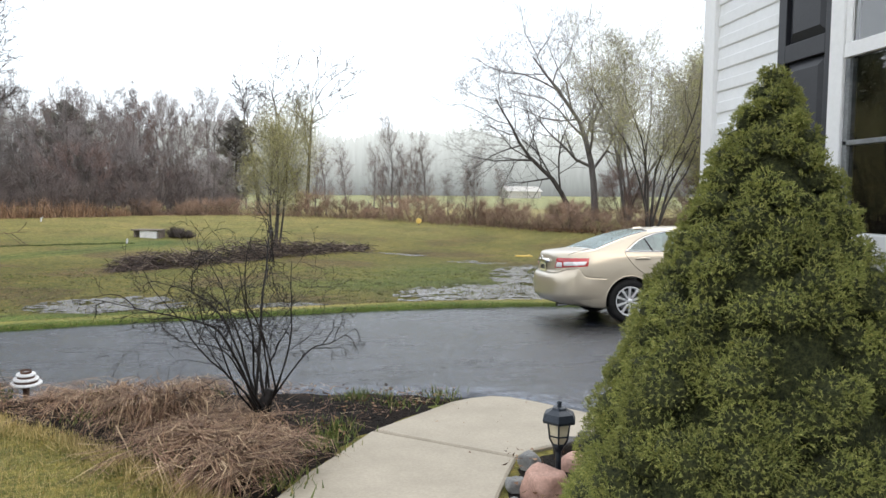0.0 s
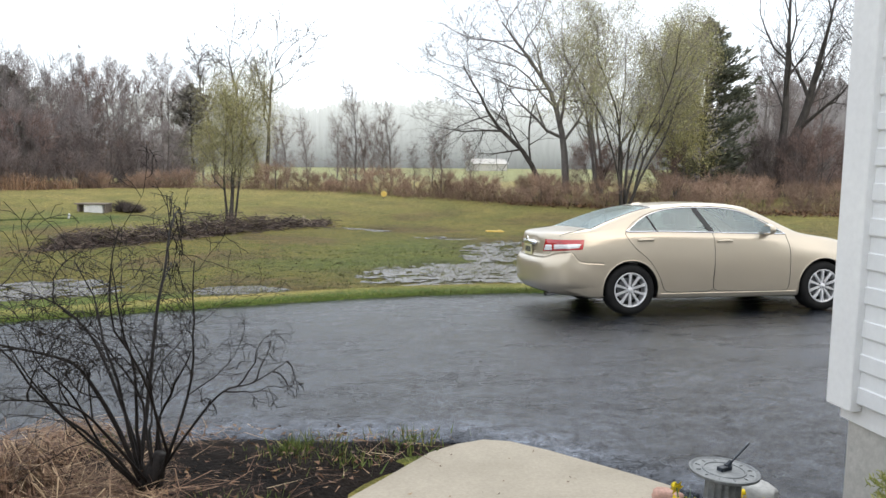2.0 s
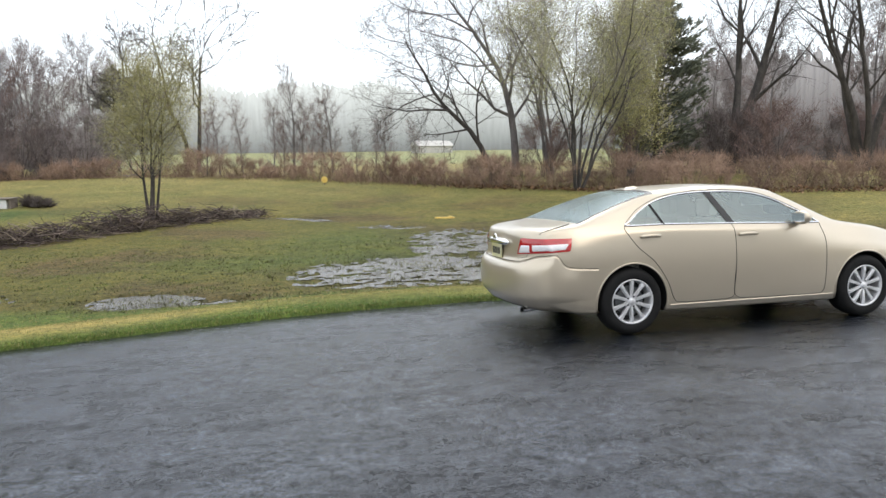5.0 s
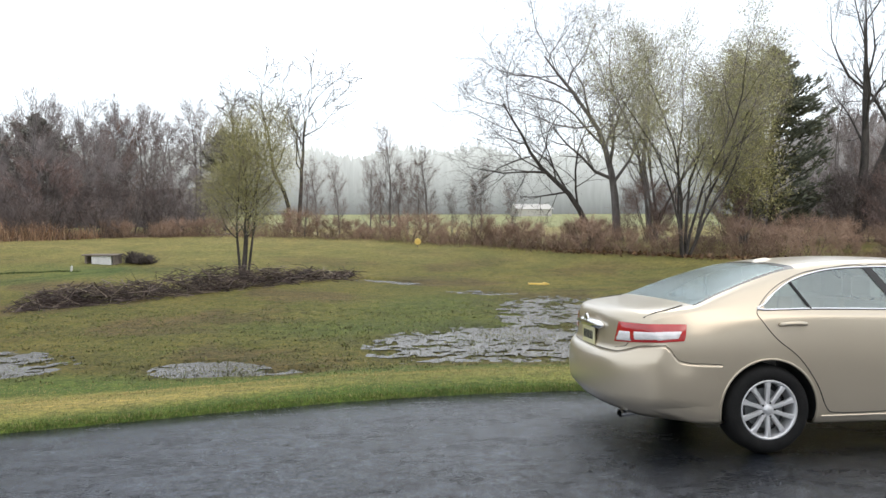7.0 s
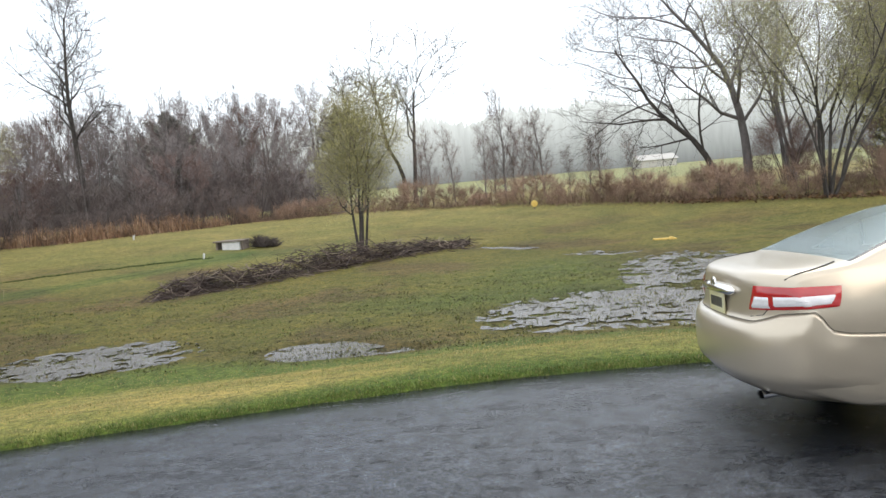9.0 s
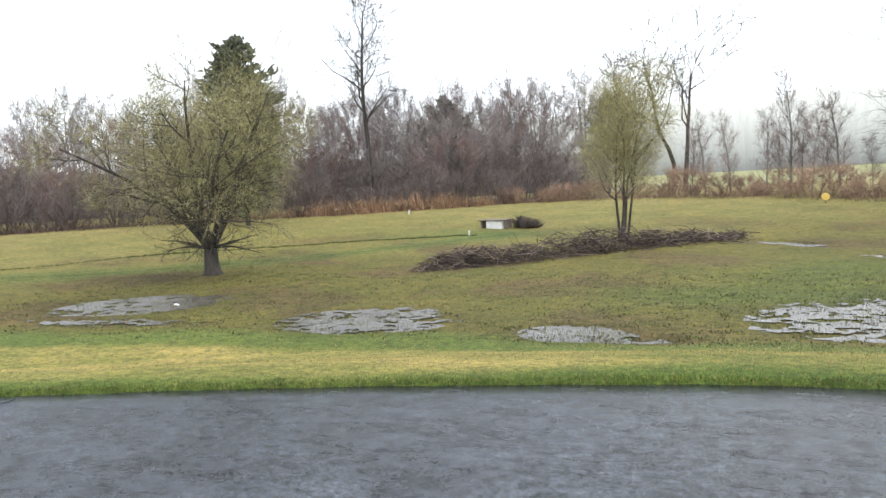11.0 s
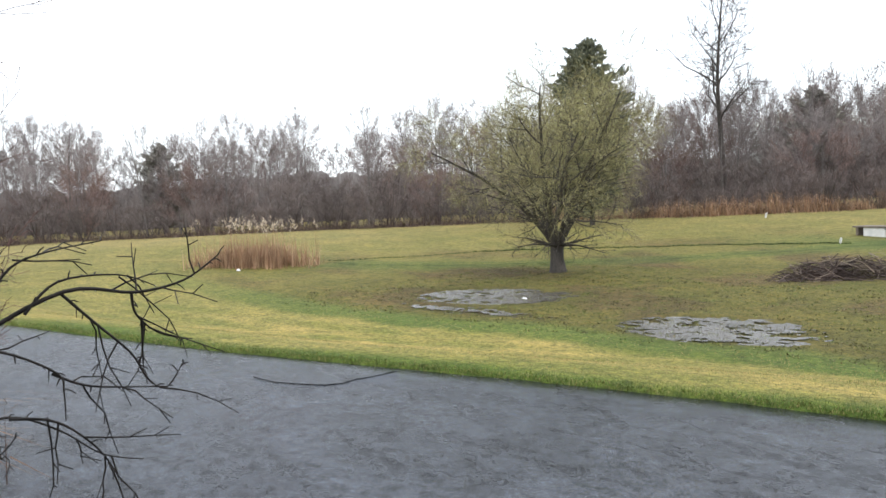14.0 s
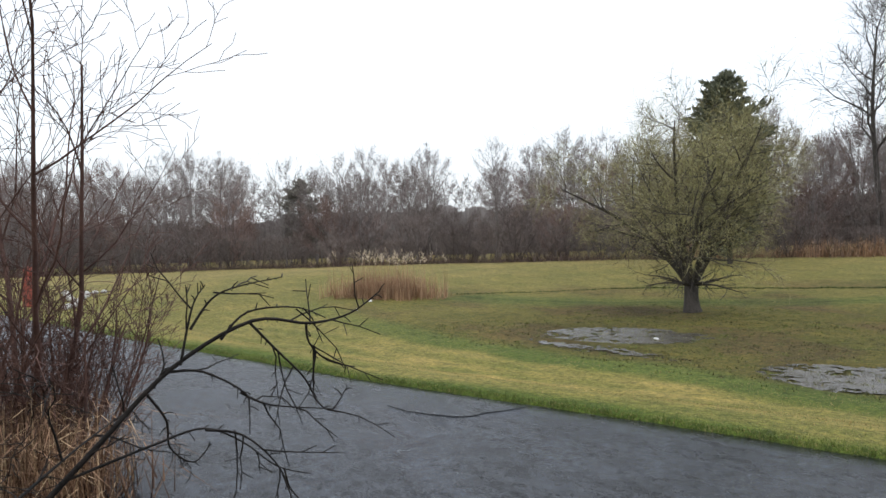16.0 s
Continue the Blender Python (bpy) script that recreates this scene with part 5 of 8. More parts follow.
            for i in range(3):
                for j in range(6):
                    q = i * 6
                    sp.f.append((q + j, q + (j + 1) % 6, q + 6 + (j + 1) % 6, q + 6 + j))
            part("spoke", sp, M_ALLOY, w)
        part("hub_cap", Build().lathe([(0.001, -0.012), (0.02, -0.011), (0.03, -0.006), (0.033, 0.01), (0.06, 0.016), (0.062, 0.04)], (0, 0, 0), 24, "y"), M_ALLOY, w, smooth=True)
        for k in range(5):
            a = 2 * math.pi * k / 5
            part("wheel_nut", Build().lathe([(0.001, -0.002), (0.008, 0.0), (0.009, 0.02)], (0.052 * math.cos(a), 0.006, 0.052 * math.sin(a)), 8, "y"), M_BLACK, w)
        return w
    for x in (0.0, 2.776):
        for sgn in (-1, 1):
            wheel(x, sgn)
    us = Build()
    ux = np.linspace(-1.1, 3.6, 24)
    for x in ux:
        w, z = float(curve(WID, x)) - 0.14, float(curve(BOT, x)) + 0.015
        us.v += [(x, -w, z), (x, w, z)]
    us.f += [(2 * i, 2 * i + 1, 2 * i + 3, 2 * i + 2) for i in range(23)]
    part("undertray", us, M_BLACK, car)
    # bow the whole tail in plan
    for ob in car.children_recursive:
        if ob.type == "MESH" and ob.name not in shaped and ob is not em:
            for v in ob.data.vertices:
                if v.co.x < -0.45:
                    v.co.x += tail_bow(v.co.x, v.co.y)
    for x in (0.0, 2.776):
        part("axle", Build().tube([(x, -0.72, 0.335), (x, 0.72, 0.335)], [0.04, 0.04], 8), M_BLACK, car)


build_car()


# ---------------------------------------------------------------- trees


def turned(d, angle, spin):
    """d bent away by angle, in the direction spin round it."""
    a = d.cross(Vector((0.2, 0.3, 0.9)))
    if a.length < 1e-3:
        a = d.cross(Vector((1, 0, 0)))
    a.normalize()
    b = d.cross(a)
    return (d * math.cos(angle) + (a * math.cos(spin) + b * math.sin(spin)) * math.sin(angle)).normalized()


def grow(wood, twig, rng, p, d, length, r, level, cfg, tips=None):
    """One limb and, from it, its branches. wood takes the stout levels, twig the fine ones."""
    last = level >= cfg["levels"]
    seg = cfg["segs"][min(level, len(cfg["segs"]) - 1)]
    pts, rad, dirs = [p.copy()], [r], [d.copy()]
    taper = cfg.get("taper", 0.25)
    for k in range(seg):
        wig = cfg["wiggle"][min(level, len(cfg["wiggle"]) - 1)]
        d = (d + Vector((rng.gauss(0, wig), rng.gauss(0, wig), rng.gauss(0, wig))) + Vector((0, 0, cfg["up"][min(level, len(cfg["up"]) - 1)]))).normalized()
        p = p + d * (length / seg)
        pts.append(p.copy())
        rad.append(max(cfg.get("rmin", 0.004), r * (1 - (1 - taper) * (k + 1) / seg)))
        dirs.append(d.copy())
    sides = cfg["sides"][min(level, len(cfg["sides"]) - 1)]
    (wood if level <= cfg["stout"] else twig).tube(pts, rad, sides, False)
    if tips is not None and level >= cfg["levels"] - 1:
        for q, e in zip(pts[1:], dirs[1:]):
            tips.append((q, e))
    if last:
        return
    n = cfg["kids"][min(level, len(cfg["kids"]) - 1)]
    start = cfg["start"][min(level, len(cfg["start"]) - 1)]
    spin = rng.uniform(0, 6.28)
    for k in range(n):
        u = start + (1 - start) * (k + rng.uniform(0.2, 0.9)) / n
        i = min(int(u * seg), seg - 1)
        q = pts[i].lerp(pts[i + 1], u * seg - i)
        spin += 2.4 + rng.uniform(-0.5, 0.5)
        ang = radians(rng.uniform(*cfg["angle"][min(level, len(cfg["angle"]) - 1)]))
        ratio = cfg["ratio"][min(level, len(cfg["ratio"]) - 1)] * rng.uniform(0.7, 1.2) * (1.15 - 0.5 * u)
        rr = rad[i] * cfg.get("thin", 0.55) * rng.uniform(0.8, 1.15)
        grow(wood, twig, rng, q, turned(dirs[i + 1], ang, spin), length * ratio, max(rr, cfg.get("rmin", 0.004)), level + 1, cfg, tips)


def leaves_at(rng, tips, per, spread, size, hang=0.0):
    """Small pointed leaves scattered round twig ends."""
    base = np.array([t[0] for t in tips for _ in range(per)])
    n = len(base)
    base = base + rng.normal(0, spread, (n, 3)) - np.array([0, 0, hang]) * rng.random((n, 1))
    d = unit(rng.normal(0, 1, (n, 3)) + np.array([0, 0, -0.5]))
    s = unit(np.cross(d, rng.normal(0, 1, (n, 3))))
    ln = rng.uniform(size * 0.6, size * 1.4, (n, 1))
    return np.stack([base - s * ln * 0.28, base + s * ln * 0.28, base + d * ln], 1)


def fine_twigs(rng, tips, n1, len1, n2, len2, width):
    """Thin twigs from limb ends, and thinner ones from those."""
    p = np.repeat(np.array([t[0] for t in tips]), n1, axis=0)
    d = np.repeat(np.array([t[1] for t in tips]), n1, axis=0)
    n = len(p)
    d = unit(d + rng.normal(0, 0.55, (n, 3)) + [0, 0, 0.12])
    ln = rng.uniform(*len1, (n, 1))
    s = unit(np.cross(d, rng.normal(0, 1, (n, 3))))
    end = p + d * ln
    first = np.stack([p - s * width, p + s * width, end], 1)
    q = np.repeat(p, n2, axis=0) + np.repeat(d * ln, n2, axis=0) * rng.uniform(0.25, 1.0, (n * n2, 1))
    e = unit(np.repeat(d, n2, axis=0) + rng.normal(0, 0.6, (n * n2, 3)))
    s2 = unit(np.cross(e, rng.normal(0, 1, (n * n2, 3))))
    return np.concatenate([first, np.stack([q - s2 * width * 0.7, q + s2 * width * 0.7, q + e * rng.uniform(*len2, (n * n2, 1))], 1)])


WOOD_CFG = dict(levels=3, segs=(9, 5, 3, 2), wiggle=(0.05, 0.13, 0.16, 0.2), up=(0.03, 0.09, 0.06, 0.03), sides=(6, 4, 3, 3), stout=1, kids=(14, 8, 6), start=(0.28, 0.2, 0.15), angle=((25, 60), (25, 65), (25, 65)), ratio=(0.42, 0.48, 0.55), rmin=0.006, thin=0.5, taper=0.2)


def bare_tree(name, seed, height, r, cfg, label, group, wood_mat, twig_mat, lean=(0, 0), stems=1, splay=0.0, fine=None, ways=()):
    """A leafless tree with its base at the origin. fine: counts, lengths and width of its finest twigs."""
    rng = random.Random(seed)
    tree = thing(name, label, "tree", pose(0, 0, -200), group)
    wood, twig, tips = Build(), Build(), []
    for k in range(stems):
        a = 6.28 * k / stems + rng.uniform(-0.4, 0.4)
        d = Vector((*ways[k], 1) if ways else (lean[0] + splay * math.cos(a), lean[1] + splay * math.sin(a), 1)).normalized()
        grow(wood, twig, rng, Vector((0.12 * (stems > 1) * math.cos(a), 0.12 * (stems > 1) * math.sin(a), -0.15)), d, height * rng.uniform(0.85, 1.0), r * rng.uniform(0.8, 1.1), 0, cfg, tips)
    if fine:
        wood.add(twig.v, twig.f)
        part("trunk", wood, wood_mat, tree, smooth=True)
        nr = np.random.default_rng(seed)
        tr = fine_twigs(nr, tips, *fine)
        part("crown", tris_mesh("crown", tr, twig_mat), None, tree)
    else:
        part("trunk", wood, wood_mat, tree, smooth=True)
        part("crown", twig, twig_mat, tree)
    return tree


def crown_twigs(nr, height, n, low, radius, boughs=22, rise=0.5, twig=(0.25, 0.8), width=0.008):
    """A rounded head of fine twigs on rising boughs, as loose slivers."""
    tris = []
    mid, half = height * (1 + low) / 2, height * (1 - low) / 2
    for k in range(boughs):
        h = low * height + (0.93 - low) * height * (k + nr.random()) / boughs
        a = k * 2.4 + nr.normal(0, 0.4)
        reach = radius * math.sqrt(max(0.08, 1 - ((h + 0.12 * height - mid) / half) ** 2)) * nr.uniform(0.7, 1.08)
        root = np.array([0, 0, h - 0.12 * height])
        tip = np.array([reach * math.cos(a), reach * math.sin(a), min(height * 0.97, h + rise * reach)])
        bend = (root + tip) / 2 + np.array([0.18 * reach * math.cos(a), 0.18 * reach * math.sin(a), -0.1 * reach])
        m = max(10, int(n / boughs * (0.45 + 0.8 * reach / radius)))
        t = nr.uniform(0.25, 1.0, (m, 1)) ** 0.8
        q = root * (1 - t) ** 2 + 2 * bend * t * (1 - t) + tip * t ** 2 + nr.normal(0, 0.09 * radius, (m, 3)) * t
        d = unit((tip - root) / np.linalg.norm(tip - root) * 0.5 + nr.normal(0, 0.6, (m, 3)) + [0, 0, 0.35])
        w = unit(np.cross(d, nr.normal(0, 1, (m, 3)))) * width
        tris.append(np.stack([q - w, q + w, q + d * nr.uniform(*twig, (m, 1))], 1))
    return np.concatenate(tris)


def wood_tree(name, seed, height, r, low, radius, n, label, group, wood_mat, twig_mat, stems=1, splay=0.0, limbs=8, width=0.008, rise=0.5):
    """A leafless tree or shrub seen from afar: stem and limbs, and a soft head of twigs."""
    rng = random.Random(seed)
    tree = thing(name, label, "tree", pose(0, 0, -200), group)
    cfg = dict(WOOD_CFG, levels=1, kids=(limbs,), start=(max(0.15, low),), ratio=(0.45,), segs=(6, 3), sides=(5, 3), stout=1, rmin=0.008, wiggle=(0.06, 0.14), up=(0.03, 0.12), taper=0.15)
    wood, twig = Build(), Build()
    for k in range(stems):
        a = 6.28 * k / stems + rng.uniform(-0.4, 0.4)
        d = Vector((splay * math.cos(a), splay * math.sin(a), 1)).normalized()
        grow(wood, twig, rng, Vector((0.1 * (stems > 1) * math.cos(a), 0.1 * (stems > 1) * math.sin(a), -0.15)), d, height * rng.uniform(0.82, 0.95), r * rng.uniform(0.8, 1.1), 0, cfg)
    part("trunk", wood, wood_mat, tree, smooth=True)
    part("crown", tris_mesh("crown", crown_twigs(np.random.default_rng(seed), height, n, low, radius, rise=rise, width=width, boughs=22 if stems == 1 else 16), twig_mat), None, tree)
    return tree


def evergreen(name, seed, height, radius, label, group="", per=1.0, flat=0.25, foliage=None, dome=4.5):
    """A juniper: trunk, rising boughs, ragged sprays."""
    rng = np.random.default_rng(seed)
    tree = thing(name, label, "tree", pose(0, 0, -200), group)
    b = Build().tube([(0, 0, -0.2), (0.05, 0.03, height * 0.5), (0, 0, height * 0.96)], [0.16, 0.10, 0.02], 7)
    sprays = []
    n = int(120 * per)
    for k in range(n):
        u = (k + rng.random()) / n
        z = height * (0.07 + 0.9 * u)
        rad = radius * (1 - u ** dome) ** 0.8 * (0.62 + 0.4 * rng.random()) * (0.72 + 0.28 * math.sin(min(1.0, u * 1.6) * 1.57)) * (1 if u > 0.12 else 0.75)
        a = rng.uniform(0, 6.28)
        tip = np.array([rad * math.cos(a), rad * math.sin(a), z + rad * rng.uniform(-0.1, 0.55)])
        root = np.array([0, 0, z - rad * 0.15])
        b.tube([root, (root + tip) / 2 + [0, 0, -0.05], tip], [0.035, 0.02, 0.008], 3, False)
        m = int(46 + 60 * rad / radius)
        t = rng.uniform(0.35, 1.05, (m, 1))
        c = root + (tip - root) * t + rng.normal(0, 0.11 * (0.5 + rad / radius), (m, 3)) * [1, 1, 0.8]
        d = unit((tip - root) * 0.6 + rng.normal(0, 0.5, (m, 3)) + [0, 0, 0.25])
        s = unit(np.cross(d, rng.normal(0, 1, (m, 3))))
        ln = rng.uniform(0.16, 0.38, (m, 1)) * (0.6 + 0.4 * height / 8)
        sprays.append(np.stack([c - s * ln * flat, c + s * ln * flat, c + d * ln], 1))
    part("trunk", b, M_BARK_DARK, tree)
    part("crown", tris_mesh("crown", np.concatenate(sprays), foliage or M_CEDAR), None, tree, "dark evergreen sprays")
    return tree


def leafy_tree(name, seed, height, r, cfg, label, wood_mat, twig_mat, leaf_mat, per, size, spread, stems=1, splay=0.0, hang=0.0, trunk=0.0, lean=(0, 0), fine=None, mist=None):
    rng = random.Random(seed)
    nrng = np.random.default_rng(seed)
    tree = thing(name, label, "tree", pose(0, 0, -200))
    wood, twig, tips = Build(), Build(), []
    if trunk:
        wood.tube([(0.05, 0, -0.2), (0.02, 0, 0.15), (0, 0, 0.5), (0.0, 0.02, trunk + 0.1)], [r * 1.7, r * 1.25, r * 1.05, r], 10, False)
    for k in range(stems):
        a = 6.28 * k / stems + rng.uniform(-0.35, 0.35)
        sp = splay * rng.uniform(0.5, 1.15)
        d = Vector((sp * math.cos(a) + lean[0], sp * math.sin(a) + lean[1], 1)).normalized()
        off = 0.14 if not trunk and stems > 1 else 0.03
        grow(wood, twig, rng, Vector((off * math.cos(a), off * math.sin(a), trunk - 0.1)), d, (height - trunk) * rng.uniform(0.75, 1.0), r * (0.62 if trunk and stems > 1 else 1.0) * rng.uniform(0.75, 1.1), 0, cfg, tips)
    part("trunk", wood, wood_mat, tree, smooth=True)
    part("crown_wood", twig, twig_mat, tree)
    if fine:
        part("twig_mist", tris_mesh("twig_mist", fine_twigs(nrng, tips, *fine), mist or twig_mat), None, tree)
    part("crown", tris_mesh("crown", leaves_at(nrng, tips, per, spread, size, hang), leaf_mat), None, tree, "thin mist of young yellow-green leaves")
    return tree


def place(tree, x, y, dz=0.0, turn=0.0, size=1.0):
    tree.matrix_basis = Matrix.Translation(on_ground(x, y, dz)) @ Matrix.Rotation(turn, 4, "Z") @ Matrix.Scale(size, 4)
    return tree


def put_copy(tree, x, y, dz=0.0, turn=0.0, size=1.0):
    c = copy_thing(tree, pose(0, 0, 0))
    return place(c, x, y, dz, turn, size)


# --- the lone willow on the lawn
W_CFG = dict(levels=3, segs=(9, 6, 4, 3), wiggle=(0.09, 0.14, 0.17, 0.2), up=(0.05, 0.06, 0.03, -0.02), sides=(7, 5, 3, 3), stout=1, kids=(9, 7, 7), start=(0.14, 0.12, 0.12), angle=((25, 62), (25, 65), (25, 65)), ratio=(0.44, 0.52, 0.5), rmin=0.006, thin=0.5, taper=0.15)
LOW_CFG = dict(W_CFG, up=(-0.02, 0.0, -0.02, -0.03), levels=2, kids=(6, 4), angle=((25, 65), (25, 65)))


def build_willow():
    tree = leafy_tree("willow_tree", 11, 7.3, 0.24, W_CFG, "round-crowned willow just coming into yellow-green leaf, standing on the lawn", M_BARK_DARK, M_TWIG_DARK, M_WILLOW, 1, 0.045, 0.26, stems=9, splay=0.74, hang=0.4, trunk=1.0, fine=(1, (0.3, 0.8), 1, (0.25, 0.5), 0.0048), mist=M_OLIVE)
    # bare lower limbs that reach out sideways from the fork
    rng = random.Random(4)
    for k in range(9):
        b = Build()
        a = 6.28 * k / 9 + rng.uniform(-0.3, 0.3)
        grow(b, b, rng, Vector((0.1 * math.cos(a), 0.1 * math.sin(a), 0.95)), Vector((math.cos(a), math.sin(a), 0.32)).normalized(), rng.uniform(1.4, 2.1), 0.05, 0, LOW_CFG)
        part("limb", b, M_BARK_DARK, tree, "bare dark lower limb")
    place(tree, -19.5, 14.45, size=0.92)


build_willow()
# --- slim many-stemmed tree in the brush heap
T_CFG = dict(W_CFG, kids=(14, 7, 4), start=(0.27, 0.12, 0.1), angle=((28, 58), (25, 60), (25, 60)), ratio=(0.35, 0.45, 0.5), wiggle=(0.05, 0.12, 0.16, 0.2), up=(0.03, 0.08, 0.05, 0.0))
place(leafy_tree("young_tree", 23, 6.5, 0.075, T_CFG, "slim four-stemmed young tree hazed with pale green buds", M_BARK_DARK, M_TWIG, M_WILLOW, 5, 0.045, 0.3, stems=4, splay=0.17, fine=(1, (0.3, 0.7), 1, (0.2, 0.5), 0.0045), mist=M_OLIVE), -7.65, 24.0, size=0.97)
# --- tall bare tree
TALL_CFG = dict(WOOD_CFG, kids=(18, 8, 5), start=(0.42, 0.15, 0.15), ratio=(0.32, 0.5, 0.5), angle=((35, 65), (25, 60), (25, 60)), wiggle=(0.035, 0.16, 0.2, 0.2), stout=2, sides=(8, 5, 3, 3), rmin=0.012)
place(bare_tree("tall_bare_tree", 5, 15.6, 0.24, TALL_CFG, "tall straight leafless tree at the wood's edge", "", M_BARK_DARK, M_TWIG_DARK, fine=(1, (0.4, 1.1), 2, (0.3, 0.7), 0.009)), -28.4, 41.4, size=0.93)
# --- two crooked bare trees by the gap
CROOK = dict(WOOD_CFG, kids=(9, 7, 5), start=(0.38, 0.2, 0.2), ratio=(0.46, 0.5, 0.5), wiggle=(0.13, 0.2, 0.2, 0.2), angle=((30, 55), (30, 60), (30, 60)), stout=2, sides=(7, 4, 3, 3), rmin=0.018)
for sd, x, y, h, lean in ((41, -9.0, 55, 12.0, (-0.04, 0.0)), (42, -12.4, 56, 13.0, (-0.03, 0)), (45, -8.0, 53, 12.5, (0.10, 0))):
    place(bare_tree("crooked_bare_tree", sd, h, 0.24, CROOK, "crooked leafless tree with snaking limbs beside the field", "crooked trees by the field", M_BARK_DARK, M_TWIG_DARK, lean), x, y)
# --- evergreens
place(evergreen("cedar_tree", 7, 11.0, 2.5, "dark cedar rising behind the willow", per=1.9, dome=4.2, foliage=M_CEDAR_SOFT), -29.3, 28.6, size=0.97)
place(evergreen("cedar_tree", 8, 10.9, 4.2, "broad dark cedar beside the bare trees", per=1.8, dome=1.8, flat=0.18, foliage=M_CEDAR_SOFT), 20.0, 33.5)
cedar = place(evergreen("cedar_tree", 9, 8.6, 2.5, "cedar paled by mist among the bare trees of the wood", "cedars in the wood", per=0.9, foliage=M_CEDAR_MISTED, dome=3.6), -27.8, 54, size=1.08)
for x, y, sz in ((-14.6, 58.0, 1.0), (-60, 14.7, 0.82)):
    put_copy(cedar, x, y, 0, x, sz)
# --- the group at the field's edge: a leaning tree, a tall crown, pale-budded stems
LEAN = dict(WOOD_CFG, kids=(14, 8, 6), start=(0.22, 0.15, 0.15), ratio=(0.60, 0.5, 0.5), wiggle=(0.12, 0.2, 0.22, 0.2), up=(0.0, 0.03, 0.02, 0.0), angle=((30, 60), (25, 60), (25, 60)), stout=1, sides=(7, 4, 3, 3))
place(bare_tree("leaning_tree", 61, 10.6, 0.19, LEAN, "leafless tree leaning out over the field", "", M_BARK_DARK, M_TWIG_DARK, (-0.34, 0.0), fine=(1, (0.5, 1.2), 2, (0.3, 0.8), 0.0075)), 10.5, 35.8)
BIG = dict(WOOD_CFG, kids=(14, 9, 6), start=(0.24, 0.15, 0.15), ratio=(0.62, 0.5, 0.5), wiggle=(0.09, 0.2, 0.22, 0.2), up=(0.02, 0.06, 0.03, 0.0), angle=((32, 62), (25, 60), (25, 60)), stout=1, sides=(8, 4, 3, 3))
place(bare_tree("wide_bare_tree", 63, 13.6, 0.24, BIG, "wide leafless tree with a lacy crown", "", M_BARK, M_TWIG_DARK, fine=(1, (0.5, 1.3), 2, (0.3, 0.8), 0.0075)), 12.0, 36.2)
P_CFG = dict(W_CFG, kids=(9, 6, 4), start=(0.25, 0.2, 0.15), angle=((15, 40), (20, 55), (25, 60)), ratio=(0.40, 0.47, 0.5), wiggle=(0.13, 0.2, 0.2, 0.2), up=(0.10, 0.08, 0.04, 0.0))
place(leafy_tree("budding_tree", 64, 10.6, 0.085, P_CFG, "many-stemmed tree flecked with pale spring buds", M_BARK_DARK, M_TWIG, M_CATKIN, 8, 0.06, 0.3, stems=7, splay=0.13, fine=(1, (0.4, 1.0), 2, (0.3, 0.6), 0.005)), 11.7, 26.5, size=0.95)
place(leafy_tree("budding_tree", 66, 12.5, 0.12, P_CFG, "tall pale-budded tree at the field's edge", M_BARK, M_TWIG, M_CATKIN, 10, 0.06, 0.35, stems=5, splay=0.17, fine=(1, (0.4, 1.0), 2, (0.3, 0.6), 0.005)), 14.2, 36.0)
O_CFG = dict(P_CFG, kids=(12, 7, 5), start=(0.12, 0.12, 0.1), angle=((25, 55), (25, 60), (25, 60)), ratio=(0.30, 0.45, 0.5), wiggle=(0.06, 0.15, 0.18, 0.2))
place(leafy_tree("budding_tree", 67, 9.8, 0.10, O_CFG, "olive-green budding tree in front of the cedar", M_BARK, M_TWIG, M_WILLOW, 7, 0.085, 0.34, stems=5, splay=0.13, lean=(-0.03, 0)), 17.0, 31.0, size=0.95)
# --- stout forked trees further right
FORK = dict(WOOD_CFG, taper=0.07, kids=(9, 7, 6), start=(0.3, 0.2, 0.15), ratio=(0.45, 0.5, 0.5), wiggle=(0.05, 0.13, 0.18, 0.2), angle=((25, 50), (25, 60), (25, 60)), stout=1, sides=(9, 5, 3, 3), up=(0.01, 0.06, 0.04, 0.02))
place(bare_tree("forked_tree", 71, 14.5, 0.36, FORK, "stout dark forked tree with an ivy-thick foot", "", M_BARK_DARK, M_TWIG_DARK, stems=2, ways=((0.02, 0.05), (0.50, 0.1)), fine=(1, (0.5, 1.2), 2, (0.3, 0.7), 0.006)), 22.6, 30.0)
place(bare_tree("forked_tree", 72, 14.0, 0.26, FORK, "dark four-stemmed tree spreading like a fan", "", M_BARK_DARK, M_TWIG_DARK, (-0.03, 0), 4, 0.24, fine=(1, (0.5, 1.2), 1, (0.3, 0.7), 0.006)), 31.0, 29.0)
# --- slender row in the gap
SLIM = dict(WOOD_CFG, kids=(22, 5, 3), start=(0.12, 0.15, 0.15), ratio=(0.27, 0.45, 0.5), angle=((22, 52), (20, 45), (20, 45)), wiggle=(0.05, 0.12, 0.14, 0.2), stout=0, sides=(6, 3, 3, 3))
slim = place(bare_tree("slender_tree", 81, 7.0, 0.085, SLIM, "slender upright leafless tree along the hedge", "slender trees along the hedge", M_BARK, M_TWIG_RED, fine=(1, (0.25, 0.7), 2, (0.2, 0.5), 0.007)), -1.0, 45, size=1.05)
slim2 = place(bare_tree("slender_tree", 82, 6.0, 0.07, SLIM, "slender upright leafless tree along the hedge", "slender trees along the hedge", M_BARK, M_TWIG_RED, fine=(1, (0.25, 0.7), 2, (0.2, 0.5), 0.007)), -0.4, 46, size=0.8)
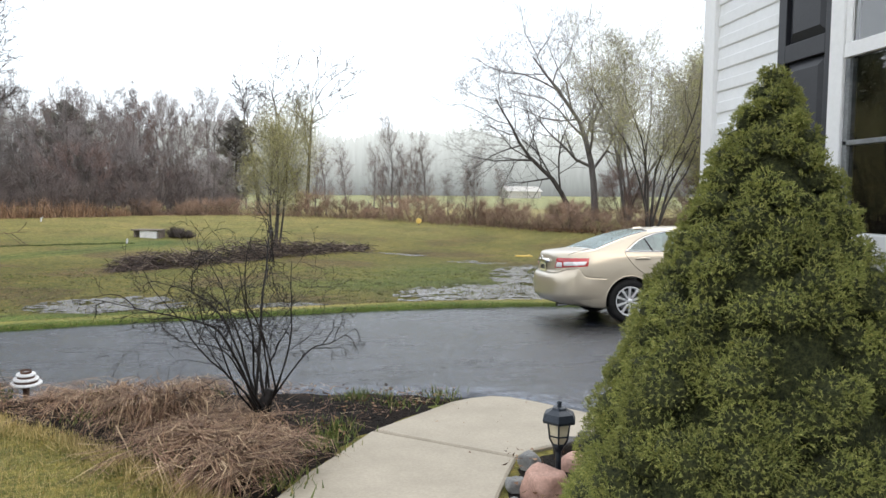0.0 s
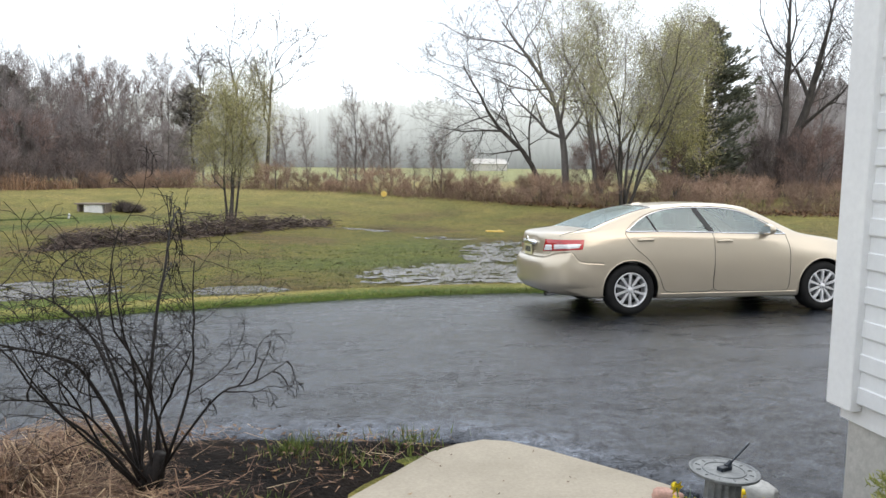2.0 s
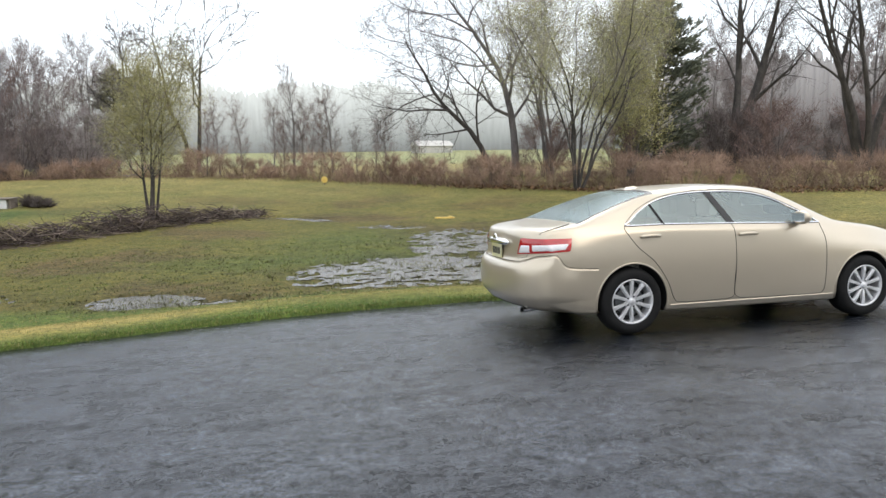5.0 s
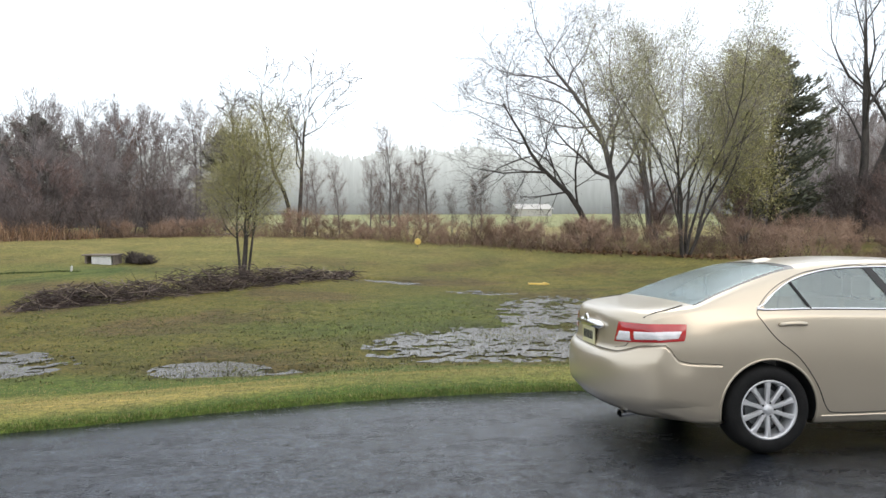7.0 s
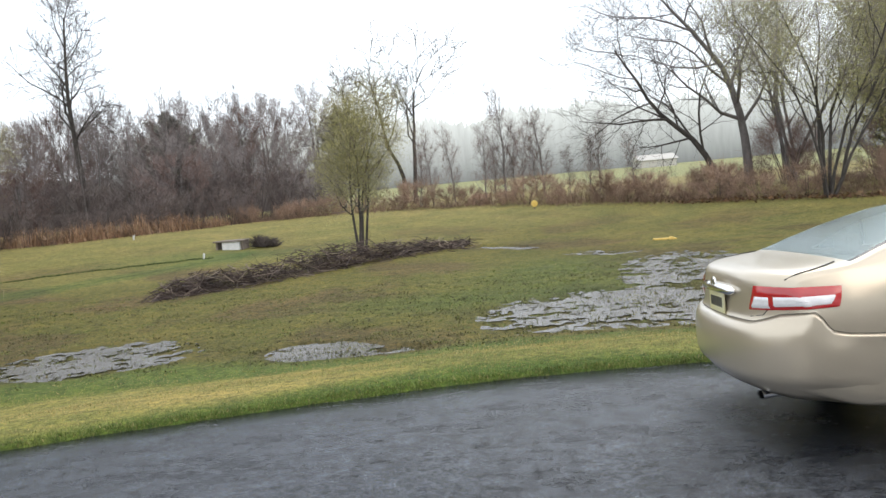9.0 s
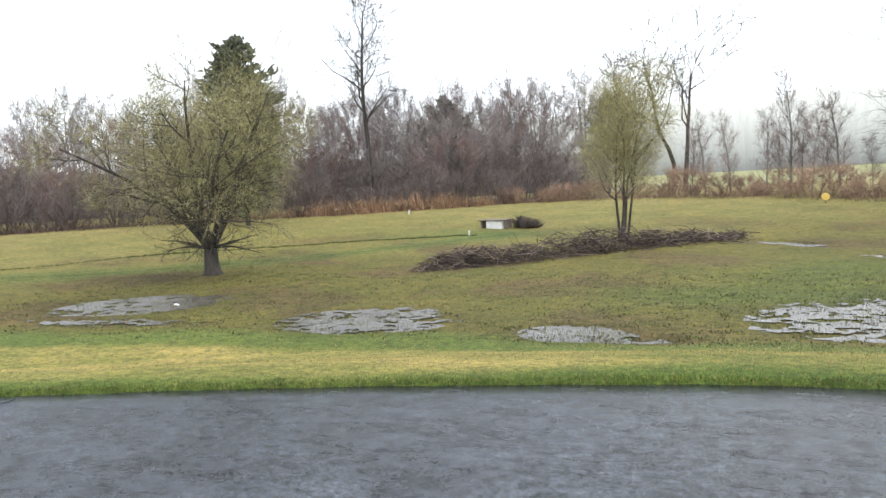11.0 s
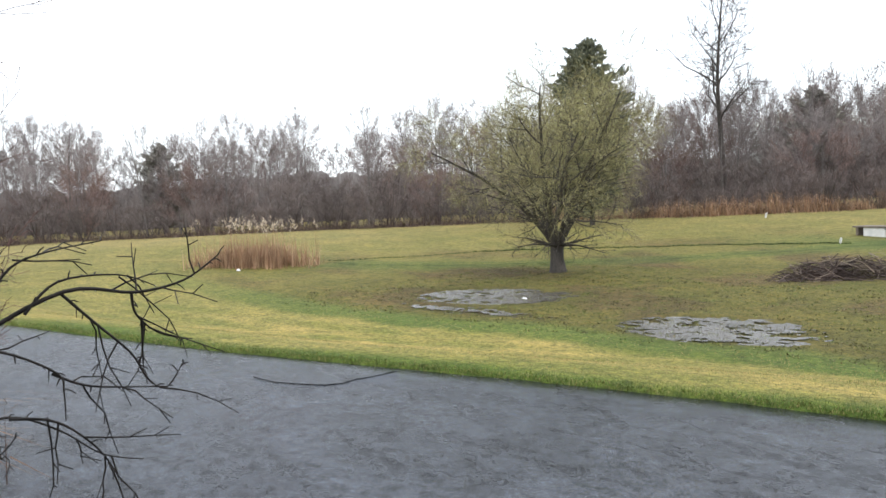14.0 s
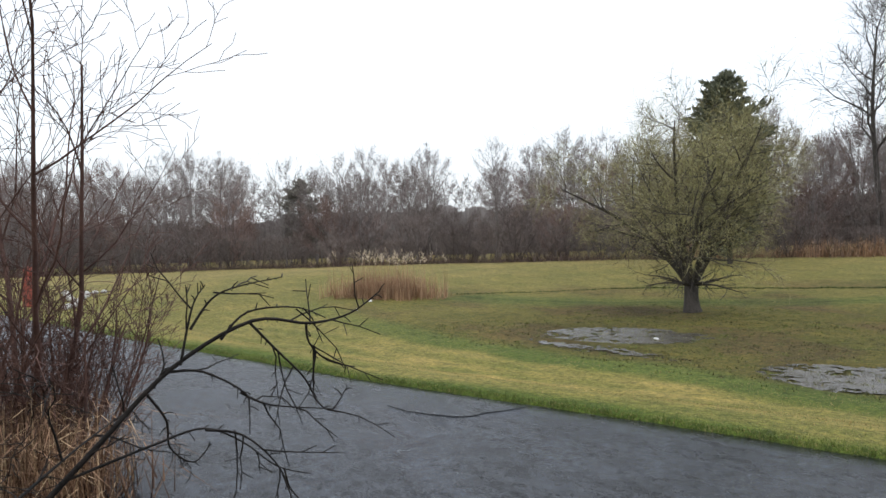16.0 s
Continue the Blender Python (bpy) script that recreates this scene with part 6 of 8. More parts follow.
R = random.Random(8)
for x, y, sz in ((-2.4, 45, 0.72), (0.1, 45, 0.7), (1.6, 45, 0.85), (1.1, 46, 0.62), (3.3, 45, 0.5), (5.3, 45, 0.72), (4.8, 46, 0.55), (-4.5, 45, 0.7), (-6.0, 45, 0.72), (-6.9, 46, 0.6), (7.4, 44, 0.5), (-1.7, 46, 0.6)):
    put_copy(slim if R.random() < 0.5 else slim2, x, y, 0, R.uniform(0, 6), sz)

# --- the wood round the lawn: a few kinds of leafless tree, many copies
EDGE_OF_WOOD = [(-66, -34), (-61, -18), (-57, -4), (-53, 8), (-46, 19), (-37, 27), (-29, 34), (-20, 41), (-12, 47)]
RIGHT_WOOD = [(24, 37), (30, 33), (36, 26), (44, 18), (54, 8)]
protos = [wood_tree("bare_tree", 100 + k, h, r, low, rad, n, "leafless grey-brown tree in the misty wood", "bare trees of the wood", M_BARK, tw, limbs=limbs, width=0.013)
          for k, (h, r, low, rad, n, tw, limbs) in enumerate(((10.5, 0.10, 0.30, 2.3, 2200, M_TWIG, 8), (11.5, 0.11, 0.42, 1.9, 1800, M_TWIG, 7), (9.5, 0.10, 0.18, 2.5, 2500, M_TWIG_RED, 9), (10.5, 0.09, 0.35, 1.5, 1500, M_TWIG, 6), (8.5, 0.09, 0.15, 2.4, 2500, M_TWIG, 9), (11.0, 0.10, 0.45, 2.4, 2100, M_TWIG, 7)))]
SHRUB = "leafless tangled shrub at the wood's foot"
shrubs = [wood_tree("bare_shrub", 130 + k, h, 0.035, 0.04, rad, n, SHRUB, "shrubs at the wood's foot", M_TWIG_DARK, tw, stems=5, splay=0.45, limbs=3, width=0.012, rise=0.6)
          for k, (h, rad, n, tw) in enumerate(((4.6, 2.5, 2400, M_TWIG_RED), (3.8, 2.4, 2100, M_SHADE_TWIG), (3.0, 2.3, 2000, M_SHADE_TWIG), (4.2, 2.2, 2100, M_TWIG)))]
hedge = [wood_tree("hedge_shrub", 140 + k, h, 0.02, 0.03, rad, 1500, "rust-brown leafless shrub in the overgrown hedge", "shrubs of the hedge", M_TWIG_DARK, M_RUST_TWIG, stems=4, splay=0.5, limbs=3, width=0.009, rise=0.5) for k, (h, rad) in enumerate(((1.9, 1.5), (1.5, 1.4)))]
used = set()


def stand(kind, x, y, turn, size):
    """The first of a kind is moved to its place, the others are copies."""
    if kind.name in used:
        put_copy(kind, x, y, -0.1, turn, size)
    else:
        used.add(kind.name)
        place(kind, x, y, -0.1, turn, size)


def spread(line, depths, gap, jitter, rng, kinds, size):
    for depth in depths:
        for (x0, y0), (x1, y1) in zip(line, line[1:]):
            length = math.hypot(x1 - x0, y1 - y0)
            nx, ny = (y0 - y1) / length, (x1 - x0) / length
            n = max(1, int(length / gap))
            for k in range(n):
                t = (k + rng.uniform(0.1, 0.9)) / n
                d = depth + rng.uniform(-jitter, jitter)
                stand(rng.choice(kinds), x0 + (x1 - x0) * t + nx * d, y0 + (y1 - y0) * t + ny * d, rng.uniform(0, 6.28), rng.uniform(*size))


R = random.Random(17)
spread(EDGE_OF_WOOD, (6, 11, 14), 2.9, 2.2, R, protos, (0.66, 0.84))
spread(EDGE_OF_WOOD, (17, 21, 25), 2.3, 2.0, R, protos, (0.86, 1.1))
spread([(-37, 29), (-29, 36), (-20, 43), (-12, 49)], (12, 18), 3.2, 2.0, R, protos, (0.98, 1.16))
spread(EDGE_OF_WOOD, (1.2,), 1.7, 0.8, R, shrubs[1:3], (0.45, 0.9))
spread(EDGE_OF_WOOD, (4.0, 8.0), 2.7, 1.4, R, shrubs, (0.8, 1.2))
spread(RIGHT_WOOD, (4, 9, 15), 3.2, 2.2, R, protos, (0.85, 1.2))
spread(RIGHT_WOOD, (0.5, 4.0), 2.6, 1.2, R, shrubs, (0.8, 1.1))
for x, y, turn in ((22.0, 29.2, 1.0), (23.2, 29.6, 2.6), (22.8, 30.6, 4.0)):
    stand(shrubs[1], x, y, turn, 0.95)
HEDGE = [(-19, 41.5), (-12, 43.5), (-6, 41.5), (-1, 38.5), (4.6, 33.2), (9.4, 29.4), (14, 24.5), (18, 20.5), (26, 14.5), (40, 6)]
spread(HEDGE, (0.5, 2.2), 1.7, 0.9, R, hedge, (0.4, 0.95))
spread([(8, 36.5), (12, 33), (16, 29.5), (22, 23)], (0.5, 3.5), 2.0, 1.0, R, shrubs[:1] + hedge, (0.6, 0.9))

spread([(-25, 57), (-13, 62)], (0, 4), 2.4, 1.5, R, protos, (1.02, 1.22))


def thicket(name, line, width, height, n, material, label, seed, blade=(0.008, 0.018), lean=0.6):
    """Dense dead stems along a line, more than could be counted."""
    rng = np.random.default_rng(seed)
    p = np.array(line, float)
    seg = np.linalg.norm(np.diff(p, axis=0), axis=1)
    which = rng.choice(len(seg), n, p=seg / seg.sum())
    t = rng.random((n, 1))
    xy = p[which] + (p[which + 1] - p[which]) * t
    d = (p[which + 1] - p[which]) / seg[which][:, None]
    off = rng.triangular(-0.3, 0.3, 1.0, n) * width
    xy = xy + np.stack([-d[:, 1], d[:, 0]], 1) * off[:, None] + rng.normal(0, 0.25, (n, 2))
    hump = 0.65 + 0.35 * lump(xy[:, 0], xy[:, 1], 2.5, seed)
    base = np.concatenate([xy, ground_z(xy[:, 0], xy[:, 1])[:, None] - 0.05], 1)
    tr = blades(rng, base, (0.2, 1.0), blade, lean, 0.4)
    m = len(base)
    rel = tr - np.concatenate([base, base])[:, None]
    rel *= (height * np.concatenate([hump, hump]))[:, None, None]
    tr = rel + np.concatenate([base, base])[:, None]
    # keep the width of a stem
    tagged(new(name, tris_mesh(name, tr, material)), label, "undergrowth", kind="stuff")


def far_wood():
    """The soft heads of trees deep in the wood, behind all those that can be told apart."""
    nr, rng, tris = np.random.default_rng(77), random.Random(77), []
    for (x0, y0), (x1, y1) in zip(EDGE_OF_WOOD, EDGE_OF_WOOD[1:]):
        length = math.hypot(x1 - x0, y1 - y0)
        for k in range(int(length / 0.72)):
            t, deep, h = rng.uniform(-0.35, 1.35), rng.uniform(26, 38), rng.uniform(8.2, 10.4)
            x, y = x0 + (x1 - x0) * t + (y0 - y1) / length * deep, y0 + (y1 - y0) * t + (x1 - x0) / length * deep
            head = crown_twigs(nr, h, 360, 0.2, rng.uniform(2.2, 3.0), boughs=14, rise=0.45, twig=(0.3, 0.8), width=0.03)
            tris.append(head + np.array([x, y, float(ground_z(x, y)) - 0.3]))
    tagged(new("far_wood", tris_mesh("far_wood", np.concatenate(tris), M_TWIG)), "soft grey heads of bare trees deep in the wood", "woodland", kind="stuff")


far_wood()
thicket("undergrowth", EDGE_OF_WOOD, 3.6, 1.3, 34000, M_BRUSH, "tangled brown undergrowth along the wood's foot", 3, lean=1.6)
thicket("rusty_hedge", HEDGE, 3.4, 1.15, 24000, M_RUST, "rust-brown overgrown hedge along the lawn's far edge", 4, lean=1.5)
thicket("dead_grass_fringe", [(-34, 30), (-27, 35), (-19, 41)], 2.0, 1.6, 4500, M_REED, "tall dead grass at the wood's edge", 6)


def litter_bank():
    rng = np.random.default_rng(31)
    n = 5000
    t = rng.random(n)
    x = 7 + 27 * t + rng.normal(0, 0.5, n)
    y = np.interp(x, [4.6, 9.4, 14, 18, 26, 40], [32.6, 28.8, 23.9, 19.9, 13.9, 5.4]) + rng.normal(0, 0.5, n)
    b = np.stack([x, y, ground_z(x, y) + 0.02 + rng.random(n) * 0.12], 1)
    d, s = unit(rng.normal(0, 1, (n, 3)) * [1, 1, 0.4]), unit(rng.normal(0, 1, (n, 3)))
    ln = rng.uniform(0.06, 0.16, (n, 1))
    tagged(new("fallen_leaves", tris_mesh("fallen_leaves", np.stack([b, b + d * ln, b + s * ln], 1), M_LITTER)), "bank of fallen brown leaves under the hedge", "leaf litter", kind="stuff")


litter_bank()


def backdrops():
    """Woods so far behind the rest that only their mass and ragged top are seen."""
    def strip(name, line, heights, material, label, fray):
        b = Build()
        rng = random.Random(len(name))
        p = [Vector((x, y, 0)) for x, y in line]
        pts = []
        for a, c in zip(p, p[1:]):
            n = max(2, int((c - a).length / fray))
            pts += [a.lerp(c, k / n) for k in range(n)]
        h = 0.0
        for i, q in enumerate(pts):
            h = 0.85 * h + rng.gauss(0, 0.09)
            top = heights[0] + (heights[1] - heights[0]) * (0.5 + 0.5 * math.sin(i * fray / 9.0) * math.sin(i * fray / 23.0 + 1)) + h * 1.2 + rng.uniform(-0.6, 0.6) * heights[2] * (0.4 + abs(math.sin(i * 0.37)))
            b.v += [(q.x, q.y, -3.0), (q.x + rng.uniform(-0.2, 0.2), q.y, top)]
        for i in range(len(pts) - 1):
            b.f.append((2 * i, 2 * i + 2, 2 * i + 3, 2 * i + 1))
        tagged(part(name, b, material), label, "backdrop", kind="structure")
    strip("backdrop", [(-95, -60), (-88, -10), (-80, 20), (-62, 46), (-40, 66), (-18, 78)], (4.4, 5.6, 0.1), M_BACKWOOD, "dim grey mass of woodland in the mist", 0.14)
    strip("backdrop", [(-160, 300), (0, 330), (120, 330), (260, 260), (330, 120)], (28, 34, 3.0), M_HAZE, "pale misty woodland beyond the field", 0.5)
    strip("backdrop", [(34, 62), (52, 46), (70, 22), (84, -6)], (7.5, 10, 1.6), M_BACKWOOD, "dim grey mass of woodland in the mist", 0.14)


backdrops()


def far_house():
    h = thing("farmhouse", "small white house across the misty field", "house", pose(48, 209, 1.5, 0, 0, 12))
    # mist is painted in: walls, roof and windows all take pale greys
    part("wall", Build().box(-5.5, 5.5, -3, 3, -1.5, 1.6), M_FOUND, h)
    r = Build()
    r.add([(-6, -3.4, 1.6), (6, -3.4, 1.6), (6, 3.4, 1.6), (-6, 3.4, 1.6), (-6, 0, 3.2), (6, 0, 3.2)], [(0, 1, 5, 4), (2, 3, 4, 5), (0, 4, 3), (1, 2, 5)])
    part("roof", r, M_FOUND, h)
    for x in (-3.5, 0, 3.5):
        part("window", Build().box(x - 0.5, x + 0.5, -3.05, -2.98, -0.2, 0.9), M_KERB, h)


far_house()


# ---------------------------------------------------------------- things on the lawn


def brush_heap():
    """A long bank of cut branches."""
    rng = random.Random(12)
    b = Build()
    line = [(-12.3, 16.45), (-11.5, 16.9), (-10.1, 18.0), (-8.6, 19.6), (-7.2, 21.4), (-5.6, 22.8), (-3.4, 24.2)]
    tops = [0.2, 0.5, 0.42, 0.72, 0.66, 0.42, 0.18]
    for k in range(2000):
        u = rng.uniform(0, len(line) - 1.001)
        i = int(u)
        t = u - i
        x = line[i][0] * (1 - t) + line[i + 1][0] * t
        y = line[i][1] * (1 - t) + line[i + 1][1] * t
        h = (tops[i] * (1 - t) + tops[i + 1] * t) * (0.75 + 0.5 * abs(math.sin(u * 5.1)))
        o = max(-1.0, min(1.0, rng.gauss(0, 0.5)))
        x, y = x + rng.gauss(0, 0.2), y + o * 0.95
        z = float(ground_z(x, y)) + h * (1 - o * o) * rng.uniform(0.05, 1.0)
        a, el = rng.uniform(0, 6.28), rng.gauss(0.0, 0.28)
        d = Vector((math.cos(a) * math.cos(el), math.sin(a) * math.cos(el), math.sin(el)))
        ln, r = rng.uniform(0.35, 1.2), rng.uniform(0.006, 0.019)
        bend = Vector((rng.gauss(0, 0.12), rng.gauss(0, 0.12), rng.gauss(0, 0.1)))
        p = Vector((x, y, z))
        g = float(ground_z(x, y)) + 0.01
        pts = [p - d * ln * 0.5, p + bend * ln, p + d * ln * 0.5]
        for q in pts:
            q.z = max(q.z, g)
        b.tube(pts, [r, r * 0.8, r * 0.35], 3, False)
    tagged(part("brush_heap", b, M_STICKS), "long low heap of cut branches on the lawn", "brush pile", kind="stuff")


brush_heap()


def well_cover():
    x, y = -14.5, 28.8
    z = float(ground_z(x, y))
    w = thing("well_cover", "low white block with weathered planks across it", "well cover", pose(x, y, z, 0, 0, -12))
    part("block", Build().box(-0.42, 0.5, -0.35, 0.35, -0.05, 0.36, 0.03), M_WHITE, w, "white-painted block")
    for k in range(3):
        part("plank", Build().box(-0.85 + 0.04 * k, 0.72 - 0.03 * k, -0.42 + 0.29 * k, -0.16 + 0.29 * k, 0.36, 0.42, 0.008), M_PLANK, w)
    for q in (-0.72, 0.6):
        part("leg", Build().box(q - 0.05, q + 0.05, -0.3, 0.3, -0.05, 0.36, 0.01), M_PLANK, w)
    rng = random.Random(3)
    for dx, dy, s in ((1.15, 0.1, 0.34), (1.55, -0.1, 0.3), (1.9, 0.1, 0.24)):
        b = Build()
        for k in range(150):
            a, e = rng.uniform(0, 6.28), rng.uniform(0.1, 1.5)
            d = Vector((math.cos(a) * math.cos(e), math.sin(a) * math.cos(e), math.sin(e)))
            p = on_ground(x + dx, y + dy, -0.02)
            b.tube([p, p + d * s + Vector((0, 0, 0.05)), p + d * s * 1.5 + Vector((rng.gauss(0, 0.1), rng.gauss(0, 0.1), 0.1))], [0.02, 0.014, 0.004], 3, False)
        tagged(part("garden_clump", b, M_TWIG_DARK), "small dark leafless clump beside the well cover", "shrub", group="clumps by the well")


well_cover()


def small_marks():
    # white stake and a few pale scraps
    p = on_ground(-14.85, 25.9, -0.12)
    st = thing("garden_stake", "short white garden stake leaning in the grass", "stake", Matrix.Translation(p) @ pose(0, 0, 0, 4, 8, 0))
    part("shaft", Build().tube([(0, 0, -0.1), (0, 0, 0.3), (0, 0, 0.36)], [0.045, 0.045, 0.03], 8), M_WHITE, st)
    p = on_ground(-22.3, 34.9)
    tagged(part("garden_stake", Build().tube([p, p + Vector((0.02, 0, 0.2)), p + Vector((0.1, 0, 0.28))], [0.05, 0.06, 0.02], 8), M_WHITE), "small pale stake near the wood", "stake")
    p = on_ground(0.1, 35.2)
    m = thing("marker_post", "round pale yellow marker on a short post", "marker", Matrix.Translation(p))
    part("post", Build().tube([(0, 0, -0.1), (0, 0, 0.3)], [0.03, 0.03], 8), M_PLANK, m)
    part("disc", Build().lathe([(0.001, -0.05), (0.16, -0.045), (0.18, -0.03), (0.18, 0.03), (0.001, 0.04)], (0, 0, 0.32), 20, "y"), M_OCHRE, m, "pale yellow disc")
    p = on_ground(3.3, 20.3)
    b = thing("yellow_board", "yellow-painted board lying in the wet grass", "board", Matrix.Translation(p) @ pose(0, 0, 0, 0, 2, 6))
    part("plank", Build().box(-0.38, 0.38, -0.09, 0.09, 0.0, 0.06, 0.012), M_OCHRE, b)
    part("end_cleat", Build().box(0.2, 0.28, -0.13, 0.13, 0.06, 0.09, 0.008), M_OCHRE, b)
    for x, y, s in ((-16.0, 9.2, 0.55), (-28.3, 6.75, 0.7)):
        p = on_ground(x, y)
        c = Build()
        rng = random.Random(int(-x))
        n = 9
        c.v = [(p.x + s * 0.19 * math.cos(6.28 * k / n) * rng.uniform(0.8, 1.2), p.y + s * 0.1 * math.sin(6.28 * k / n), p.z + 0.01) for k in range(n)] + [(p.x + s * 0.11 * math.cos(6.28 * k / n), p.y + s * 0.05 * math.sin(6.28 * k / n), p.z + s * rng.uniform(0.07, 0.13)) for k in range(n)] + [(p.x, p.y, p.z + 0.11 * s)]
        c.f = [(k, (k + 1) % n, n + (k + 1) % n, n + k) for k in range(n)] + [(n + k, n + (k + 1) % n, 2 * n) for k in range(n)]
        tagged(part("plastic_bag", c, M_WHITE, smooth=True), "crumpled white plastic bag lying in the grass", "bag", group="white scraps")


small_marks()


def reed_bed():
    rng = np.random.default_rng(9)
    n = 900
    u, v = np.clip(rng.normal(0, 0.98, n), -2.4, 2.4), np.clip(rng.normal(0, 0.5, n), -1.1, 1.1)
    x, y = -29.3 + 0.58 * u - 0.8 * v, 7.9 + 0.82 * u + 0.55 * v
    base = np.stack([x, y, ground_z(x, y)], 1)
    tr = blades(rng, base, (0.7, 1.5), (0.007, 0.013), 0.22)
    pick = base[rng.choice(n, 85, replace=False)]
    tr = np.concatenate([tr, blades(rng, pick, (1.45, 1.85), (0.009, 0.013), 0.06)])
    low = blades(rng, base[rng.integers(0, n, 2600)] + rng.normal(0, 0.12, (2600, 3)) * [1, 1, 0], (0.25, 0.95), (0.008, 0.015), 0.5, 0.35)
    tips = tr[n:, 2]
    clump = thing("reed_bed", "clump of dry tan reeds with feathery pale plumes", "reeds", pose(-29.3, 7.9, float(ground_z(-29.3, 7.9))), kind="stuff")
    ob = part("stems", tris_mesh("stems", np.concatenate([tr, low]), M_REED), None, clump)
    ob.matrix_parent_inverse = clump.matrix_basis.inverted()
    k = np.repeat(tips, 8, axis=0)
    c = k + rng.normal(0, 1, k.shape) * [0.03, 0.03, 0.07] - [0, 0, 0.06]
    d = unit(rng.normal(0, 1, k.shape) * [1, 1, 0.6] + [0, 0, 1.2])
    s = unit(np.cross(d, rng.normal(0, 1, k.shape)))
    ob = part("plumes", tris_mesh("plumes", np.stack([c - s * 0.013, c + s * 0.013, c + d * 0.13], 1), M_PLUME), None, clump, "pale feathery plumes")
    ob.matrix_parent_inverse = clump.matrix_basis.inverted()


reed_bed()

# ---------------------------------------------------------------- grass


def lawn_blades():
    rng = np.random.default_rng(21)

    def along_edge(n, s0, s1, x0, x1, length, width, lean, name, material, label):
        x = x0 + (x1 - x0) * rng.random(n) ** 0.85
        s = rng.uniform(s0, s1, n) * (along(RIM, x) if s1 == 1.0 else 1.0) if s0 >= 0 else np.abs(rng.normal(0, s1, n)) - 0.02
        y = along(FAR_EDGE, x) + s
        base = np.stack([x, y, ground_z(x, y) - 0.01], 1)
        tagged(new(name, tris_mesh(name, blades(rng, base, length, width, lean), material)), label, "grass", kind="stuff")
    along_edge(26000, -1, 0.10, -22, 5, (0.02, 0.045), (0.003, 0.006), 0.7, "grass_edge", M_GRASS, "lush green grass along the drive's edge")
    along_edge(16000, 0.02, 0.4, -18, 5, (0.015, 0.04), (0.003, 0.006), 0.9, "grass_verge", M_GRASS, "short green grass on the verge")
    along_edge(14000, 0.10, 1.0, -20, 5, (0.015, 0.045), (0.003, 0.006), 1.0, "green_verge", M_GRASS, "green blades among the straw on the verge")
    along_edge(56000, 0.07, 1.0, -20, 5, (0.015, 0.04), (0.003, 0.006), 1.0, "straw_grass", M_STRAW_GRASS, "straw-coloured grass on the verge")
    # tufts that stand out of the soggy hollow and its puddles
    n = 3000
    cx, cy = rng.uniform(-22, 7, n), rng.uniform(4.5, 17, n)
    keep = cy > along(FAR_EDGE, cx) + along(RIM, cx) - 0.3
    cx, cy = cx[keep], cy[keep]
    m = 22
    x = np.repeat(cx, m) + rng.normal(0, 0.07, len(cx) * m)
    y = np.repeat(cy, m) + rng.normal(0, 0.05, len(cx) * m)
    base = np.stack([x, y, np.maximum(ground_z(x, y), WATER_Z - 0.01) - 0.01], 1)
    tagged(new("grass_tufts", tris_mesh("grass_tufts", blades(rng, base, (0.025, 0.06), (0.006, 0.013), 2.4), M_GRASS)), "coarse grass tufts in the soggy hollow", "grass", kind="stuff")
    # dark sodden clumps between the pools
    cx, cy = [], []
    for hx, hy, hw, hh in HOLLOWS[:7]:
        m = int(45 * hw * hh) + 40
        cx.append(rng.normal(hx, hw * 0.9, m))
        cy.append(rng.normal(hy, hh * 0.9, m))
    cx.append(rng.uniform(-22, 7, 2600))
    cy.append(rng.uniform(5, 15, 2600))
    cx, cy = np.concatenate(cx), np.concatenate(cy)
    keep = cy > along(FAR_EDGE, cx) + along(RIM, cx) - 0.1
    cx, cy = cx[keep], cy[keep]
    m = 14
    x = np.repeat(cx, m) + rng.normal(0, 0.09, len(cx) * m)
    y = np.repeat(cy, m) + rng.normal(0, 0.06, len(cx) * m)
    base = np.stack([x, y, np.maximum(ground_z(x, y), WATER_Z - 0.004) - 0.005], 1)
    tagged(new("soggy_clumps", tris_mesh("soggy_clumps", blades(rng, base, (0.025, 0.055), (0.009, 0.018), 2.8), M_SOGGY)), "dark sodden clumps of turf between the pools", "grass", kind="stuff")
    # the near corner of lawn beside the bed
    n = 60000
    x, y = rng.uniform(-8.2, -4.75, n), rng.uniform(-8.2, -4.7, n)
    keep = [(yy < -4.87 - 0.95 * (xx + 6.64) - 0.02 if xx > -6.64 else yy < -4.92) for xx, yy in zip(x, y)]
    x, y = x[keep], y[keep]
    base = np.stack([x, y, ground_z(x, y) - 0.01], 1)
    k = rng.random(len(x)) < 0.3
    tagged(new("near_lawn", tris_mesh("near_lawn", blades(rng, base[k], (0.025, 0.06), (0.0013, 0.0028), 0.9), M_GRASS)), "short green lawn beside the bed", "grass", kind="stuff")
    tagged(new("near_lawn_straw", tris_mesh("near_lawn_straw", blades(rng, base[~k], (0.025, 0.06), (0.0013, 0.0028), 1.0), M_STRAW_GRASS)), "straw-coloured blades in the near lawn", "grass", kind="stuff")
    # dark grass in the shallow cut that runs past the willow
    n = 3800
    px, py = zip((-28.4, 10.6), (-27.7, 12.8), (-26.9, 14.9), (-26.0, 17.1), (-24.2, 19.4), (-22.7, 20.6), (-20.0, 23.1), (-17.6, 24.9), (-14.5, 26.0))
    x = rng.uniform(-28.4, -14.5, n)
    y = np.interp(x, px, py) + rng.normal(0, 0.07, n) + 0.12 * lump(x, x * 0, 0.9)
    base = np.stack([x, y, ground_z(x, y) - 0.01], 1)
